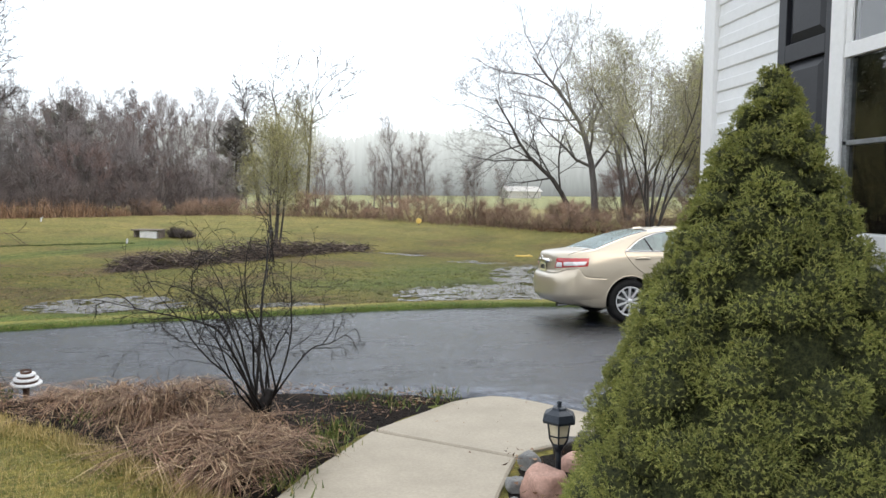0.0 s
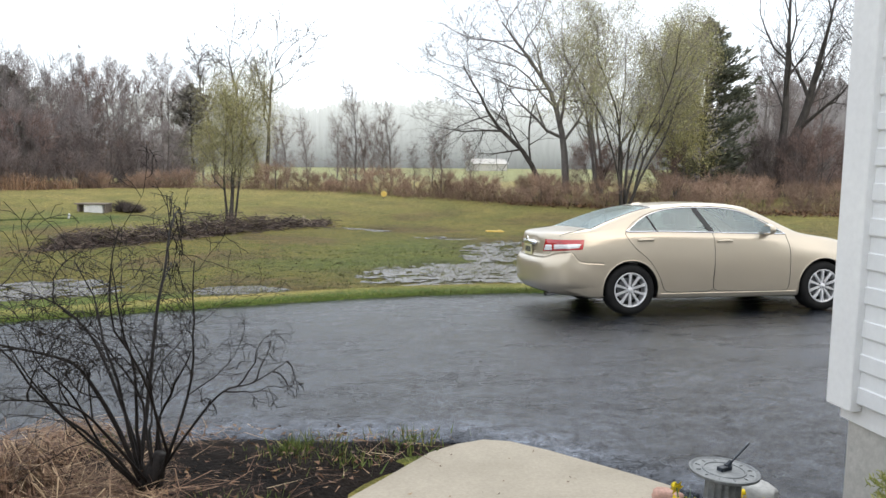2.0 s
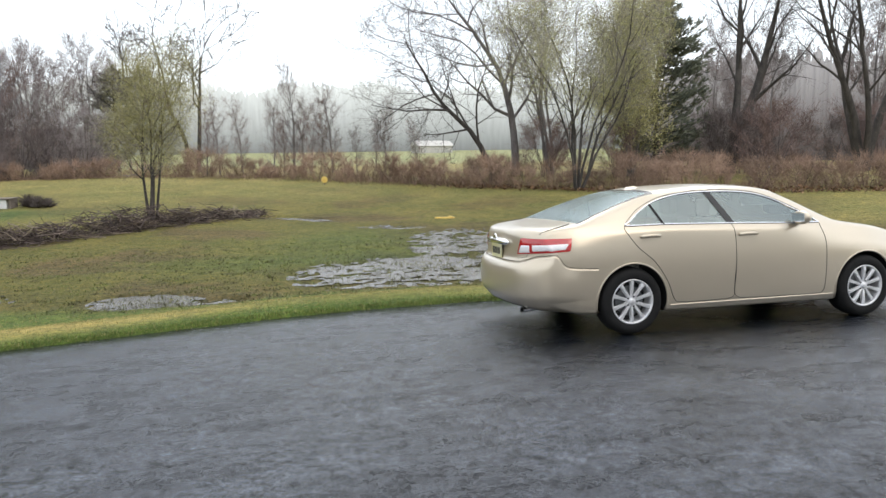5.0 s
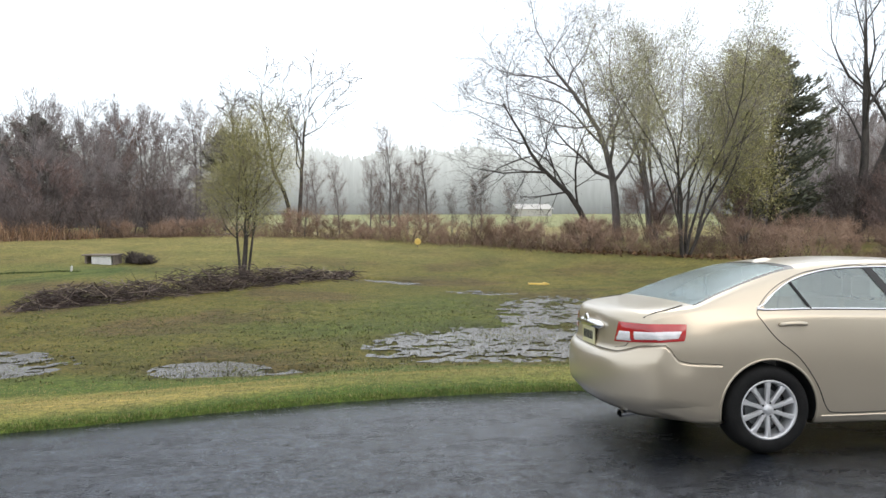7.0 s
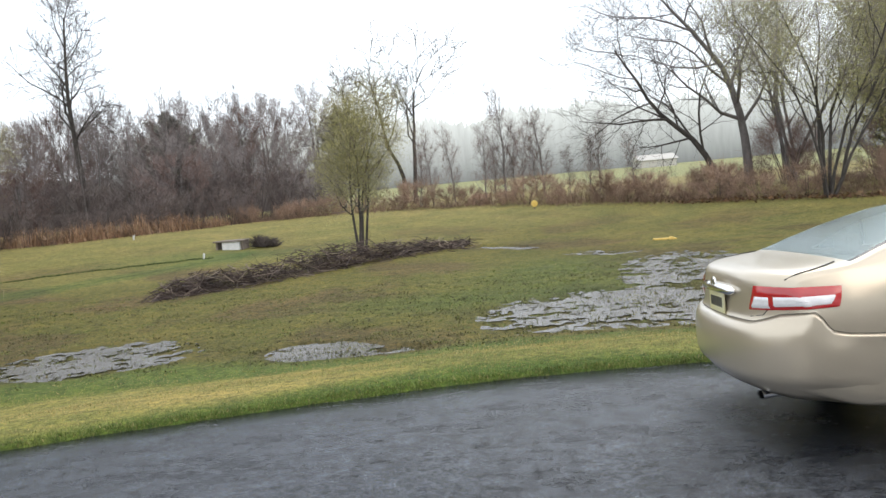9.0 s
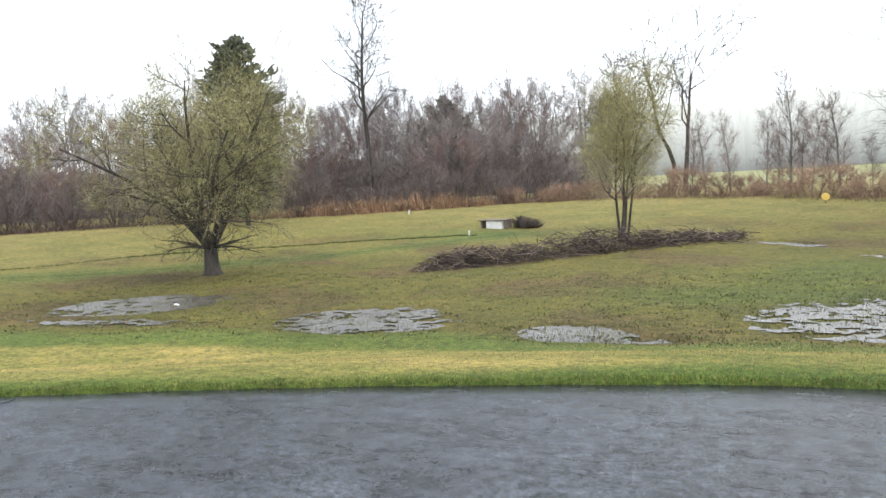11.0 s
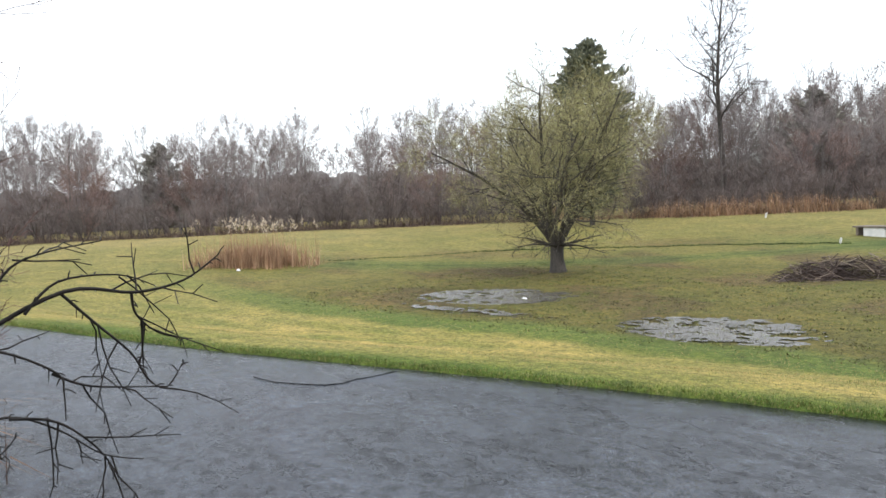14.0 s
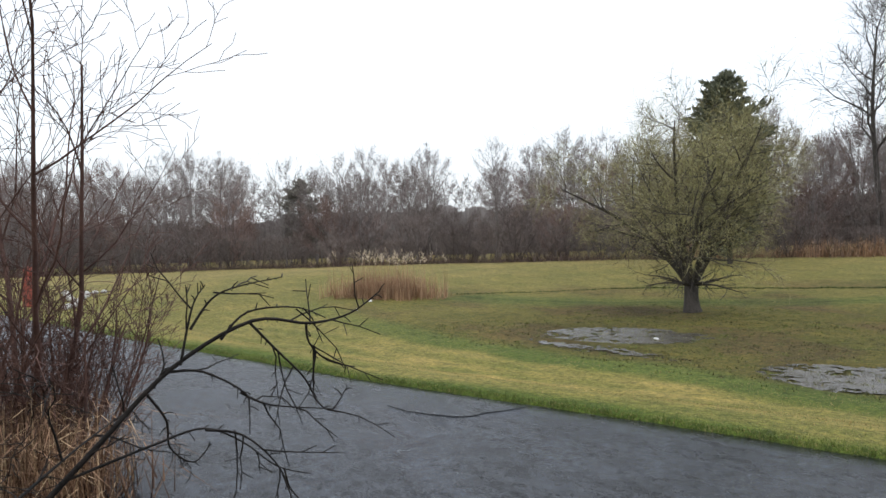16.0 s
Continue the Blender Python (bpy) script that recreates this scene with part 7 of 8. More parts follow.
    tagged(new("cut_grass", tris_mesh("cut_grass", blades(rng, base, (0.04, 0.11), (0.01, 0.02), 0.8), M_DITCH)), "dark green grass in a shallow cut across the lawn", "grass", kind="stuff")
    # ragged fringe of lawn where it meets the bed
    n = 9000
    line = np.array([(-8.2, -4.95), (-7.2, -4.9), (-6.64, -4.88), (-5.76, -5.66), (-5.03, -6.38), (-4.7, -6.9)])
    t = rng.uniform(0, len(line) - 1.001, n)
    k = t.astype(int)
    q = line[k] + (line[k + 1] - line[k]) * (t - k)[:, None] + rng.normal(0, 0.05, (n, 2)) + 0.05 * lump(t * 1.7, t * 0.9, 0.12)[:, None]
    base = np.stack([q[:, 0], q[:, 1], drive_z(q[:, 1]) + 0.015 + 0.05 * rng.random(n)], 1)
    tagged(new("lawn_fringe", tris_mesh("lawn_fringe", blades(rng, base, (0.03, 0.09), (0.0015, 0.003), 1.1), M_STRAW_GRASS)), "ragged straw-green fringe of lawn along the bed", "grass", kind="stuff")


lawn_blades()

# ---------------------------------------------------------------- the bed beside the drive


def clump(name, x, y, n, length, spread, material, label, seed, lean=1.1, droop=0.55, group="", width=(0.003, 0.007), z=0.07, heading=None, kind=""):
    rng = np.random.default_rng(seed)
    b = np.stack([x + rng.normal(0, spread, n), y + rng.normal(0, spread, n), np.full(n, float(drive_z(y)) + z)], 1)
    b[:, 2] += 0.02 * rng.random(n) - 0.03
    h = None if heading is None else rng.normal(heading, 0.7, n)
    tagged(new(name, tris_mesh(name, blades(rng, b, length, width, lean, droop, h), material)), label, "plant", group, kind)


def mop(x, y, n, radius, height, seed, comb):
    """A collapsed clump of dead ornamental grass: long strands that fall outward from a low crown."""
    rng = np.random.default_rng(seed)
    # locks of strands that fall the same way
    lock = rng.integers(0, 46, n)
    la, lb, lh = rng.normal(comb, 1.5, 46), rng.normal(0, 0.35, 46), rng.uniform(0.7, 1.15, 46)
    a = la[lock] + rng.normal(0, 0.16, n)
    r0 = np.abs(rng.normal(0, 0.22, n)) * radius
    r1 = r0 + rng.uniform(0.45, 1.2, n) * radius
    b = a + lb[lock] + rng.normal(0, 0.18, n)
    height = height * lh[lock]
    stray = rng.random(n) < 0.3
    a, b = np.where(stray, rng.uniform(0, 6.28, n), a), np.where(stray, b + rng.normal(0, 1.2, n), b)
    ox, oy = rng.normal(0, 0.42 * radius, 46)[lock], rng.normal(0, 0.42 * radius, 46)[lock]
    x, y0 = x + ox, y + oy
    g = float(drive_z(y)) + 0.07
    y = y0
    p0 = np.stack([x + r0 * np.cos(a), y + r0 * np.sin(a), g + height * rng.uniform(0.7, 1.0, n)], 1)
    p1 = np.stack([x + (r0 + r1) / 2 * np.cos((a + b) / 2), y + (r0 + r1) / 2 * np.sin((a + b) / 2), g + height * rng.uniform(0.55, 1.0, n)], 1)
    p2 = np.stack([x + r1 * np.cos(b), y + r1 * np.sin(b), g + rng.uniform(-0.02, 0.05, n)], 1)
    d = unit(p2 - p0)
    s = unit(np.cross(d, [0, 0, 1.0])) * rng.uniform(0.0012, 0.0036, (n, 1))
    tr = np.concatenate([np.stack([p0 - s, p0 + s, p1 + s], 1), np.stack([p0 - s, p1 + s, p1 - s], 1), np.stack([p1 - s, p1 + s, p2], 1)])
    return tr


DRY = "collapsed clump of dead red-brown ornamental grass"
for k, (x, y, n, r, hgt, h) in enumerate(((-5.5, -5.1, 1500, 0.36, 0.17, -0.9), (-5.0, -5.8, 1500, 0.36, 0.16, -0.9), (-4.78, -6.25, 1200, 0.30, 0.15, -1.1), (-5.85, -4.72, 900, 0.32, 0.14, 3.4), (-6.3, -4.5, 800, 0.3, 0.12, 2.8), (-5.25, -5.4, 900, 0.34, 0.1, -0.4), (-6.95, -4.45, 600, 0.3, 0.12, 3.0), (-5.05, -5.15, 700, 0.3, 0.07, 0.3), (-5.45, -4.4, 800, 0.3, 0.12, 0.8), (-4.6, -5.75, 500, 0.26, 0.06, -0.6))):
    tagged(new("dead_grass_clump", tris_mesh("dead_grass_clump", mop(x, y, int(0.7 * n), (0.8, 1.05, 0.95)[k % 3] * r, (1.25, 0.85, 1.0)[k % 3] * hgt, 50 + k, h), M_DRY)), DRY, "plant", "dead grass clumps in the bed")
for k, (x, y, n) in enumerate(((-6.25, -4.3, 300), (-5.25, -4.3, 260), (-4.1, -4.62, 420), (-3.9, -4.75, 160), (-4.55, -6.35, 160), (-4.35, -5.75, 240), (-5.0, -6.1, 120), (-3.45, -4.5, 120), (-7.0, -4.2, 200), (-5.6, -5.25, 120), (-5.3, -5.75, 110), (-6.0, -4.9, 140), (-4.45, -5.35, 90), (-4.25, -5.45, 120))):
    clump("grass_tuft", x, y, n, (0.04, 0.11), 0.1, M_GRASS, "fresh green grass tuft in the bed", 70 + k, 0.7, 0.0, "green tufts in the bed", kind="stuff")


def bed_litter():
    rng = np.random.default_rng(77)
    n = 6000
    x, y = rng.uniform(-7.4, -3.2, n), rng.uniform(-6.7, -4.05, n)
    outline = [(-3.2, -4.5), (-4.4, -4.16), (-6.0, -4.0), (-7.4, -4.1), (-7.2, -4.85), (-6.64, -4.84), (-5.76, -5.6), (-5.03, -6.35), (-4.68, -6.85), (-4.26, -5.85), (-4.04, -5.39), (-3.67, -4.98)]
    keep = np.array([inside(outline, a, c) and (a < -4.6 or rng.random() < 0.3) for a, c in zip(x, y)]) & (lump(x, y, 0.42, 3.0) > -0.25)
    x, y = x[keep], y[keep]
    n = len(x)
    b = np.stack([x, y, drive_z(y) + 0.075 + 0.045 * rng.random(n)], 1)
    a = rng.uniform(0, 6.28, n)
    d = np.stack([np.cos(a), np.sin(a), rng.normal(0, 0.12, n)], 1)
    s = np.stack([-np.sin(a), np.cos(a), np.zeros(n)], 1)
    ln, wd = rng.uniform(0.05, 0.3, (n, 1)), rng.uniform(0.0012, 0.0035, (n, 1))
    tagged(new("dead_grass_litter", tris_mesh("dead_grass_litter", np.stack([b - s * wd, b + s * wd, b + d * ln], 1), M_DRY)), "red-brown dead grass strewn over the bed", "plant litter", kind="stuff")
    n = 5200
    x, y = rng.uniform(-7.4, -2.0, n), rng.uniform(-7.4, -4.05, n)
    keep = np.array([inside(outline, a, c) or (a > -3.3 and c < -6.1) for a, c in zip(x, y)])
    x, y = x[keep], y[keep]
    n = len(x)
    b = np.stack([x, y, drive_z(y) + 0.09 + 0.02 * rng.random(n)], 1)
    d, s = unit(rng.normal(0, 1, (n, 3)) * [1, 1, 0.3]), unit(rng.normal(0, 1, (n, 3)) * [1, 1, 0.3])
    ln = rng.uniform(0.008, 0.035, (n, 1))
    tagged(new("leaf_litter", tris_mesh("leaf_litter", np.stack([b, b + d * ln, b + s * ln], 1), M_LITTER)), "scraps of brown leaves on the mulch", "leaf litter", kind="stuff")
    # crumbs on the walk and the asphalt's edge
    n = 90
    x = rng.uniform(-4.3, -2.3, n)
    y = rng.uniform(-6.6, -4.5, n)
    keep = np.array([inside([(-3.0, -4.5), (-4.0, -5.38), (-4.45, -6.4), (-3.35, -6.4), (-3.16, -6.06), (-2.5, -5.6), (-2.3, -5.2)], a, c) for a, c in zip(x, y)]) & (rng.random(n) < np.where(x + 3.3 > -0.35 * (y + 6), 0.9, 0.15))
    x, y = x[keep], y[keep]
    b = np.stack([x, y, drive_z(y) + 0.036], 1)
    d, s = unit(rng.normal(0, 1, (len(x), 3)) * [1, 1, 0.2]), unit(rng.normal(0, 1, (len(x), 3)) * [1, 1, 0.2])
    ln = rng.uniform(0.006, 0.02, (len(x), 1))
    tagged(new("walk_crumbs", tris_mesh("walk_crumbs", np.stack([b, b + d * ln, b + np.abs(s) * ln], 1), M_LITTER)), "crumbs of mulch and leaf on the walk", "leaf litter", kind="stuff")


bed_litter()


def wet_bush():
    """The bare, rain-wet shrub at the drive's edge."""
    rng = random.Random(33)
    base = Vector((-4.79, -5.08, float(drive_z(-5.08)) + 0.03))
    bush = thing("bare_bush", "leafless rain-wet dark shrub with arching twiggy stems in the bed", "shrub", Matrix.Translation(base))
    cfg = dict(levels=3, segs=(12, 8, 6, 4), wiggle=(0.14, 0.22, 0.28, 0.3), up=(0.03, 0.01, -0.02, -0.05), sides=(7, 5, 4, 3), stout=0, kids=(6, 5, 3), start=(0.35, 0.2, 0.2), angle=((25, 60), (30, 75), (30, 80)), ratio=(0.5, 0.5, 0.5), rmin=0.0013, thin=0.5, taper=0.25)
    stems, twigs = Build(), Build()
    stems.tube([(0, 0, -0.08), (0.0, 0, 0.05), (0.03, 0, 0.15), (0.06, 0, 0.24)], [0.085, 0.068, 0.05, 0.03], 9)
    for k in range(11):
        a = 6.28 * k / 11 + rng.uniform(-0.25, 0.25)
        sp = rng.uniform(0.22, 0.75)
        d = Vector((math.cos(a) * sp, math.sin(a) * sp * 0.9, 1)).normalized()
        grow(stems, twigs, rng, Vector((0.04 * math.cos(a), 0.04 * math.sin(a), 0.06)), d, rng.uniform(1.0, 1.45) * (0.62 if abs(a - 1.05) < 0.75 else 1.0), rng.uniform(0.0075, 0.012), 0, cfg)
    # long limbs that arch outward
    cfg2 = dict(cfg, levels=2, rmin=0.0016, kids=(4, 3), up=(-0.06, -0.11, -0.12), segs=(8, 5, 4), wiggle=(0.2, 0.26, 0.28), ratio=(0.5, 0.5), angle=((30, 75), (30, 80)))
    # the longest limb and its drooping branches lie nearly in one upright plane: distance along it, height
    fan = (((0.02, 0.1), (0.3, 0.45), (0.6, 0.82), (0.79, 1.02), (0.98, 1.2), (1.2, 1.31), (1.37, 1.29), (1.5, 1.31), (1.6, 1.37)),
           ((1.11, 1.265), (1.19, 1.335), (1.33, 1.34), (1.43, 1.3)), ((1.0, 1.205), (1.04, 1.36), (1.08, 1.42)),
           ((1.03, 1.3), (1.09, 1.38), (1.17, 1.41), (1.3, 1.43)), ((1.36, 1.29), (1.37, 1.23), (1.43, 1.17), (1.52, 1.14)),
           ((1.38, 1.22), (1.38, 1.14), (1.38, 1.07)))
    fan2 = (((1.19, 1.31), (1.26, 1.23), (1.35, 1.13), (1.39, 1.05), (1.44, 1.02), (1.49, 1.08)), ((0.97, 1.19), (1.06, 1.18), (1.17, 1.11), (1.18, 1.06), (1.18, 0.99)),
            ((1.16, 1.11), (1.25, 1.06), (1.44, 1.02)), ((0.7, 0.94), (0.93, 1.0), (1.06, 1.02), (1.17, 0.96), (1.27, 0.87), (1.37, 0.83)),
            ((0.91, 1.14), (0.96, 1.06), (0.97, 0.98), (1.03, 0.93), (1.08, 0.97)), ((0.93, 1.15), (0.96, 1.21), (0.95, 1.28)), ((1.06, 1.02), (1.16, 0.99), (1.25, 0.9), (1.3, 0.8)))
    drops = Build()
    for k, line in enumerate(fan + fan2):
        side = 0.0 if k == 0 else rng.uniform(-0.05, 0.05)
        pts = [(-0.05 + side * (i / len(line)) + rng.gauss(0, 0.004), a, h) for i, (a, h) in enumerate(line)]
        limb = smooth_line(pts, 5)
        n = len(limb) - 1
        r0, r1 = (0.0125, 0.002) if k == 0 else (0.0045, 0.0014)
        stems.tube(limb, [r0 + (r1 - r0) * (i / n) ** 0.8 for i in range(n + 1)], 7, False)
        for i in range(14 if k == 0 else 2, n + 1):
            q = Vector(limb[i])
            d = (Vector(limb[min(i + 1, n)]) - Vector(limb[i - 1])).normalized()
            if rng.random() < 0.55:
                # spurs, buds and now and then a longer twig
                spur = turned(d, radians(rng.uniform(25, 75)), rng.uniform(0, 6.28))
                if rng.random() < 0.55 or i > n - 2:
                    ln = rng.uniform(0.012, 0.035)
                    twigs.tube([q, q + spur * ln * 0.5 + Vector((0, 0, 0.003)), q + spur * ln], [0.0022, 0.0018, 0.0014], 4)
                else:
                    ln = rng.uniform(0.09, 0.24)
                    drop, sway = rng.uniform(-0.45, 0.15), Vector((rng.gauss(0, 0.12), rng.gauss(0, 0.12), 0))
                    bow = [q + spur * ln * v + (Vector((0, 0, drop)) + sway) * ln * v * v + Vector((rng.gauss(0, 0.003), rng.gauss(0, 0.003), rng.gauss(0, 0.003))) for v in (0, 0.25, 0.5, 0.75, 1.0)]
                    twigs.tube(bow, [0.0028, 0.0024, 0.002, 0.0017, 0.0013], 5)
                    for v in (2, 3):
                        e = turned((bow[v] - bow[v - 1]).normalized(), radians(rng.uniform(30, 70)), rng.uniform(0, 6.28))
                        twigs.tube([bow[v], bow[v] + e * 0.02, bow[v] + e * rng.uniform(0.03, 0.07)], [0.0017, 0.0015, 0.0012], 4)
            if rng.random() < 0.22:
                drops.lathe([(0.0003, -0.0045), (0.0024, -0.003), (0.0026, -0.001), (0.0012, 0.001), (0.0003, 0.0018)], (q.x, q.y, q.z - (r0 + (r1 - r0) * i / n)), 7)
    part("rain_drops", drops, M_DROP, bush, "clear raindrops hanging from the twigs", smooth=True)["kind"] = "stuff"
    limbs = (([(-0.04, 0.0, 0.12), (-0.13, 0.02, 0.36), (-0.23, 0.03, 0.56), (-0.32, 0.04, 0.68), (-0.5, 0.06, 0.74), (-0.78, 0.09, 0.8), (-1.15, 0.13, 0.88)], 0.013, 7),
             ([(0.04, 0.0, 0.12), (0.22, -0.02, 0.38), (0.36, -0.04, 0.54), (0.5, -0.05, 0.58), (0.66, -0.06, 0.68)], 0.008, 6),
             ([(0.0, -0.04, 0.12), (-0.1, -0.22, 0.4), (-0.2, -0.4, 0.62), (-0.42, -0.6, 0.72)], 0.009, 6),
             ([(-0.02, 0.04, 0.12), (-0.2, 0.3, 0.45), (-0.38, 0.5, 0.72), (-0.62, 0.72, 0.85), (-0.9, 0.9, 0.9)], 0.011, 6))
    for pts, r0, first in limbs:
        limb = smooth_line(pts, 4)
        n = len(limb) - 1
        stems.tube(limb, [r0 * (1 - 0.8 * i / n) for i in range(n + 1)], 7, False)
        for i in range(first, n + 1, 2):
            q = Vector(limb[i])
            d = (Vector(limb[min(i + 1, n)]) - Vector(limb[i - 1])).normalized()
            grow(stems, twigs, rng, q, turned(d, radians(rng.uniform(25, 70)), rng.uniform(0, 6.28)), rng.uniform(0.16, 0.4) * (0.7 if i == n else 1.0), 0.0045, 0, cfg2)
    part("trunk", stems, M_BARK_WET, bush, smooth=True)
    part("crown", twigs, M_BARK_WET, bush)


wet_bush()


def tall_shrub():
    """A many-stemmed shrub as tall as a small tree, further along the bed."""
    rng = random.Random(36)
    base = Vector((-8.75, -4.5, float(drive_z(-4.5)) + 0.0))
    s = thing("tall_shrub", "tall leafless many-stemmed shrub with reddish upright twigs", "shrub", Matrix.Translation(base))
    cfg = dict(levels=3, segs=(10, 7, 5, 3), wiggle=(0.05, 0.09, 0.13, 0.18), up=(0.04, 0.09, 0.06, 0.02), sides=(6, 4, 3, 3), stout=1, kids=(8, 5, 3), start=(0.15, 0.15, 0.15), angle=((15, 45), (20, 50), (25, 55)), ratio=(0.42, 0.5, 0.5), rmin=0.0022, thin=0.5, taper=0.25)
    stems, twigs = Build(), Build()
    for k in range(44):
        a = 6.28 * k / 44 + rng.uniform(-0.3, 0.3)
        sp = rng.uniform(0.05, 0.55)
        off = rng.uniform(0.05, 0.8)
        d = Vector((math.cos(a) * sp, math.sin(a) * sp, 1)).normalized()
        grow(stems, twigs, rng, Vector((off * math.cos(a), 0.6 * off * math.sin(a), -0.05)), d, rng.choice((0.8, 1.0, 1.2, 1.4, 1.7)) * rng.uniform(0.8, 1.1), rng.uniform(0.010, 0.018), 0, cfg)
    tall = dict(cfg, up=(0.0, 0.05, 0.04, 0.0), kids=(9, 6, 4), wiggle=(0.05, 0.1, 0.14, 0.18), angle=((20, 50), (20, 55), (25, 55)))
    for lx, ly, ln in ((0.52, 0.1, 3.6), (0.34, -0.12, 3.4), (0.56, 0.2, 3.0), (-0.1, -0.1, 3.5)):
        grow(stems, twigs, rng, Vector((0.1 * lx, 0.1 * ly, -0.05)), Vector((lx, ly, 1)).normalized(), ln, 0.026, 0, tall)
    part("trunk", stems, M_SHRUB, s, smooth=True)
    part("crown", twigs, M_SHRUB, s)
    for k, (x, y) in enumerate(((-7.75, -4.35), (-8.1, -4.6), (-8.5, -4.5), (-9.1, -4.9), (-7.9, -4.75), (-9.6, -5.1))):
        clump("tall_dead_grass", x, y, 520, (0.2, 0.75), 0.26, M_DRY, "upright clump of dead straw-brown grass under the shrub", 90 + k, 0.75, 0.45, "dead grass under the tall shrub")


tall_shrub()

# ---------------------------------------------------------------- the bed beside the house


def spruce():
    """A dwarf conical spruce, close-grown, of many lobed sprays."""
    rng = np.random.default_rng(14)
    cx, cy, h, rad = -2.75, -7.95, 1.97, 0.78
    z0 = float(drive_z(cy)) + 0.02
    tree = thing("dwarf_spruce", "dense conical dwarf spruce with bright green needle sprays", "conifer", pose(cx, cy, z0))
    prof = lambda u: (1 - u) ** 0.82 * (1 - 0.25 * np.exp(-u * 14))  # noqa: E731
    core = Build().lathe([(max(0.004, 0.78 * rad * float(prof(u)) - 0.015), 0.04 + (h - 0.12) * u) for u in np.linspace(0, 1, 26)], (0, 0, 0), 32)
    part("trunk", Build().tube([(0, 0, -0.1), (0, 0, 0.3)], [0.05, 0.045], 8), M_BARK_DARK, tree)
    tris = []
    ico = bmesh.new()
    bmesh.ops.create_icosphere(ico, subdivisions=2, radius=1.0)
    ico.verts.index_update()
    iv, iface = np.array([v.co for v in ico.verts]), [[v.index for v in f.verts] for f in ico.faces]
    ico.free()
    n = 390
    for k in range(n):
        u = min(0.985, max(0.0, 1 - ((k + 0.5) / n) ** 0.74 + rng.normal(0, 0.012)))
        a = k * 2.39996 + rng.normal(0, 0.3)
        lr = rng.uniform(0.095, 0.165) * (1.0 - 0.66 * u)
        if u > 0.9:
            lr *= 0.9 - 1.5 * (u - 0.9)
        r = max(0.0, rad * float(prof(u)) * rng.uniform(0.90, 1.03) - lr * 0.60)
        out = np.array([math.cos(a), math.sin(a), 0.45])
        out /= np.linalg.norm(out)
        centre = np.array([r * math.cos(a), r * math.sin(a), 0.03 + h * 0.965 * u])
        squash = [1, 1, 0.85]
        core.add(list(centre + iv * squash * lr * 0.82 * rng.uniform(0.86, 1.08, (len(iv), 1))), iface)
        m = int(185 * (lr / 0.1) ** 1.7) + 50
        if math.cos(a - 0.75) > 0.72:
            m //= 8
        d = unit(rng.normal(0, 0.8, (m, 3)) + out)
        bulge = 1 + 0.14 * np.sin(d[:, :1] * 9 + k) * np.sin(d[:, 1:2] * 8 + 2 * k) + 0.08 * np.sin(d[:, 2:] * 11 + k)
        c = centre + d * squash * lr * bulge * rng.uniform(0.88, 1.0, (m, 1))
        # a shoot: a star of needles round a short axis
        q = 7
        axis = unit(d + rng.normal(0, 0.30, (m, 3)) + [0, 0, 0.12])
        base = c[:, None] + axis[:, None] * rng.uniform(-0.004, 0.012, (m, q, 1))
        nd = unit(rng.normal(0, 0.75, (m, q, 3)) + axis[:, None])
        s = unit(np.cross(nd, rng.normal(0, 1, (m, q, 3))))
        ln = rng.uniform(0.008, 0.0125, (m, q, 1))
        tris.append(np.stack([base - s * 0.0016, base + s * 0.0016, base + nd * ln], 2).reshape(-1, 3, 3))
    tris = np.concatenate(tris)
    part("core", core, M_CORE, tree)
    part("needles", tris_mesh("needles", tris, M_NEEDLE), None, tree, "fine green needle sprays")


spruce()


def boulder(name, x, y, rx, ry, rz, material, label, seed, sink=0.3):
    bm = bmesh.new()
    bmesh.ops.create_icosphere(bm, subdivisions=3, radius=1.0)
    for v in bm.verts:
        n = noise.noise(v.co * 1.1 + Vector((seed * 3.1, 0, 0))) * 0.28 + noise.noise(v.co * 3.0 + Vector((seed, 5, 0))) * 0.08
        flat = Vector((max(-0.82, min(0.82, v.co.x)), max(-0.82, min(0.82, v.co.y)), max(-0.75, min(0.72, v.co.z))))
        v.co = flat * (1 + n)
        v.co = Vector((v.co.x * rx, v.co.y * ry, v.co.z * rz))
    me = bpy.data.meshes.new(name)
    bm.to_mesh(me)
    bm.free()
    me.shade_smooth()
    me.materials.append(material)
    ob = tagged(new(name, me), label, "stone", "stones edging the bed")
    ob.matrix_world = pose(x, y, float(drive_z(y)) + rz * (1 - sink), 0, 0, seed * 37)


boulder("boulder", -3.12, -6.22, 0.07, 0.06, 0.07, M_STONE, "grey angular stone edging the bed", 1)
boulder("boulder", -3.28, -6.55, 0.07, 0.06, 0.05, M_STONE, "grey block edging the bed", 2)
boulder("boulder", -3.17, -6.74, 0.15, 0.11, 0.12, M_PINK, "smooth pink granite boulder", 3)
boulder("boulder", -2.89, -6.43, 0.12, 0.11, 0.10, M_PINK, "pink granite boulder beside the lantern", 4)
boulder("boulder", -3.38, -6.9, 0.07, 0.07, 0.06, M_STONE, "grey stone at the walk's edge", 5)
boulder("boulder", -2.82, -5.98, 0.13, 0.08, 0.07, M_WETSTONE, "dark wet stone behind the lantern", 6)
boulder("boulder", -2.62, -5.78, 0.10, 0.07, 0.05, M_WETSTONE, "dark wet stone at the bed's edge", 7)
boulder("boulder", -1.90, -5.43, 0.20, 0.08, 0.06, M_KERB, "pale long stone at the bed's corner", 8)
boulder("boulder", -2.32, -5.47, 0.08, 0.05, 0.05, M_PINK, "small pink stone at the bed's corner", 9)
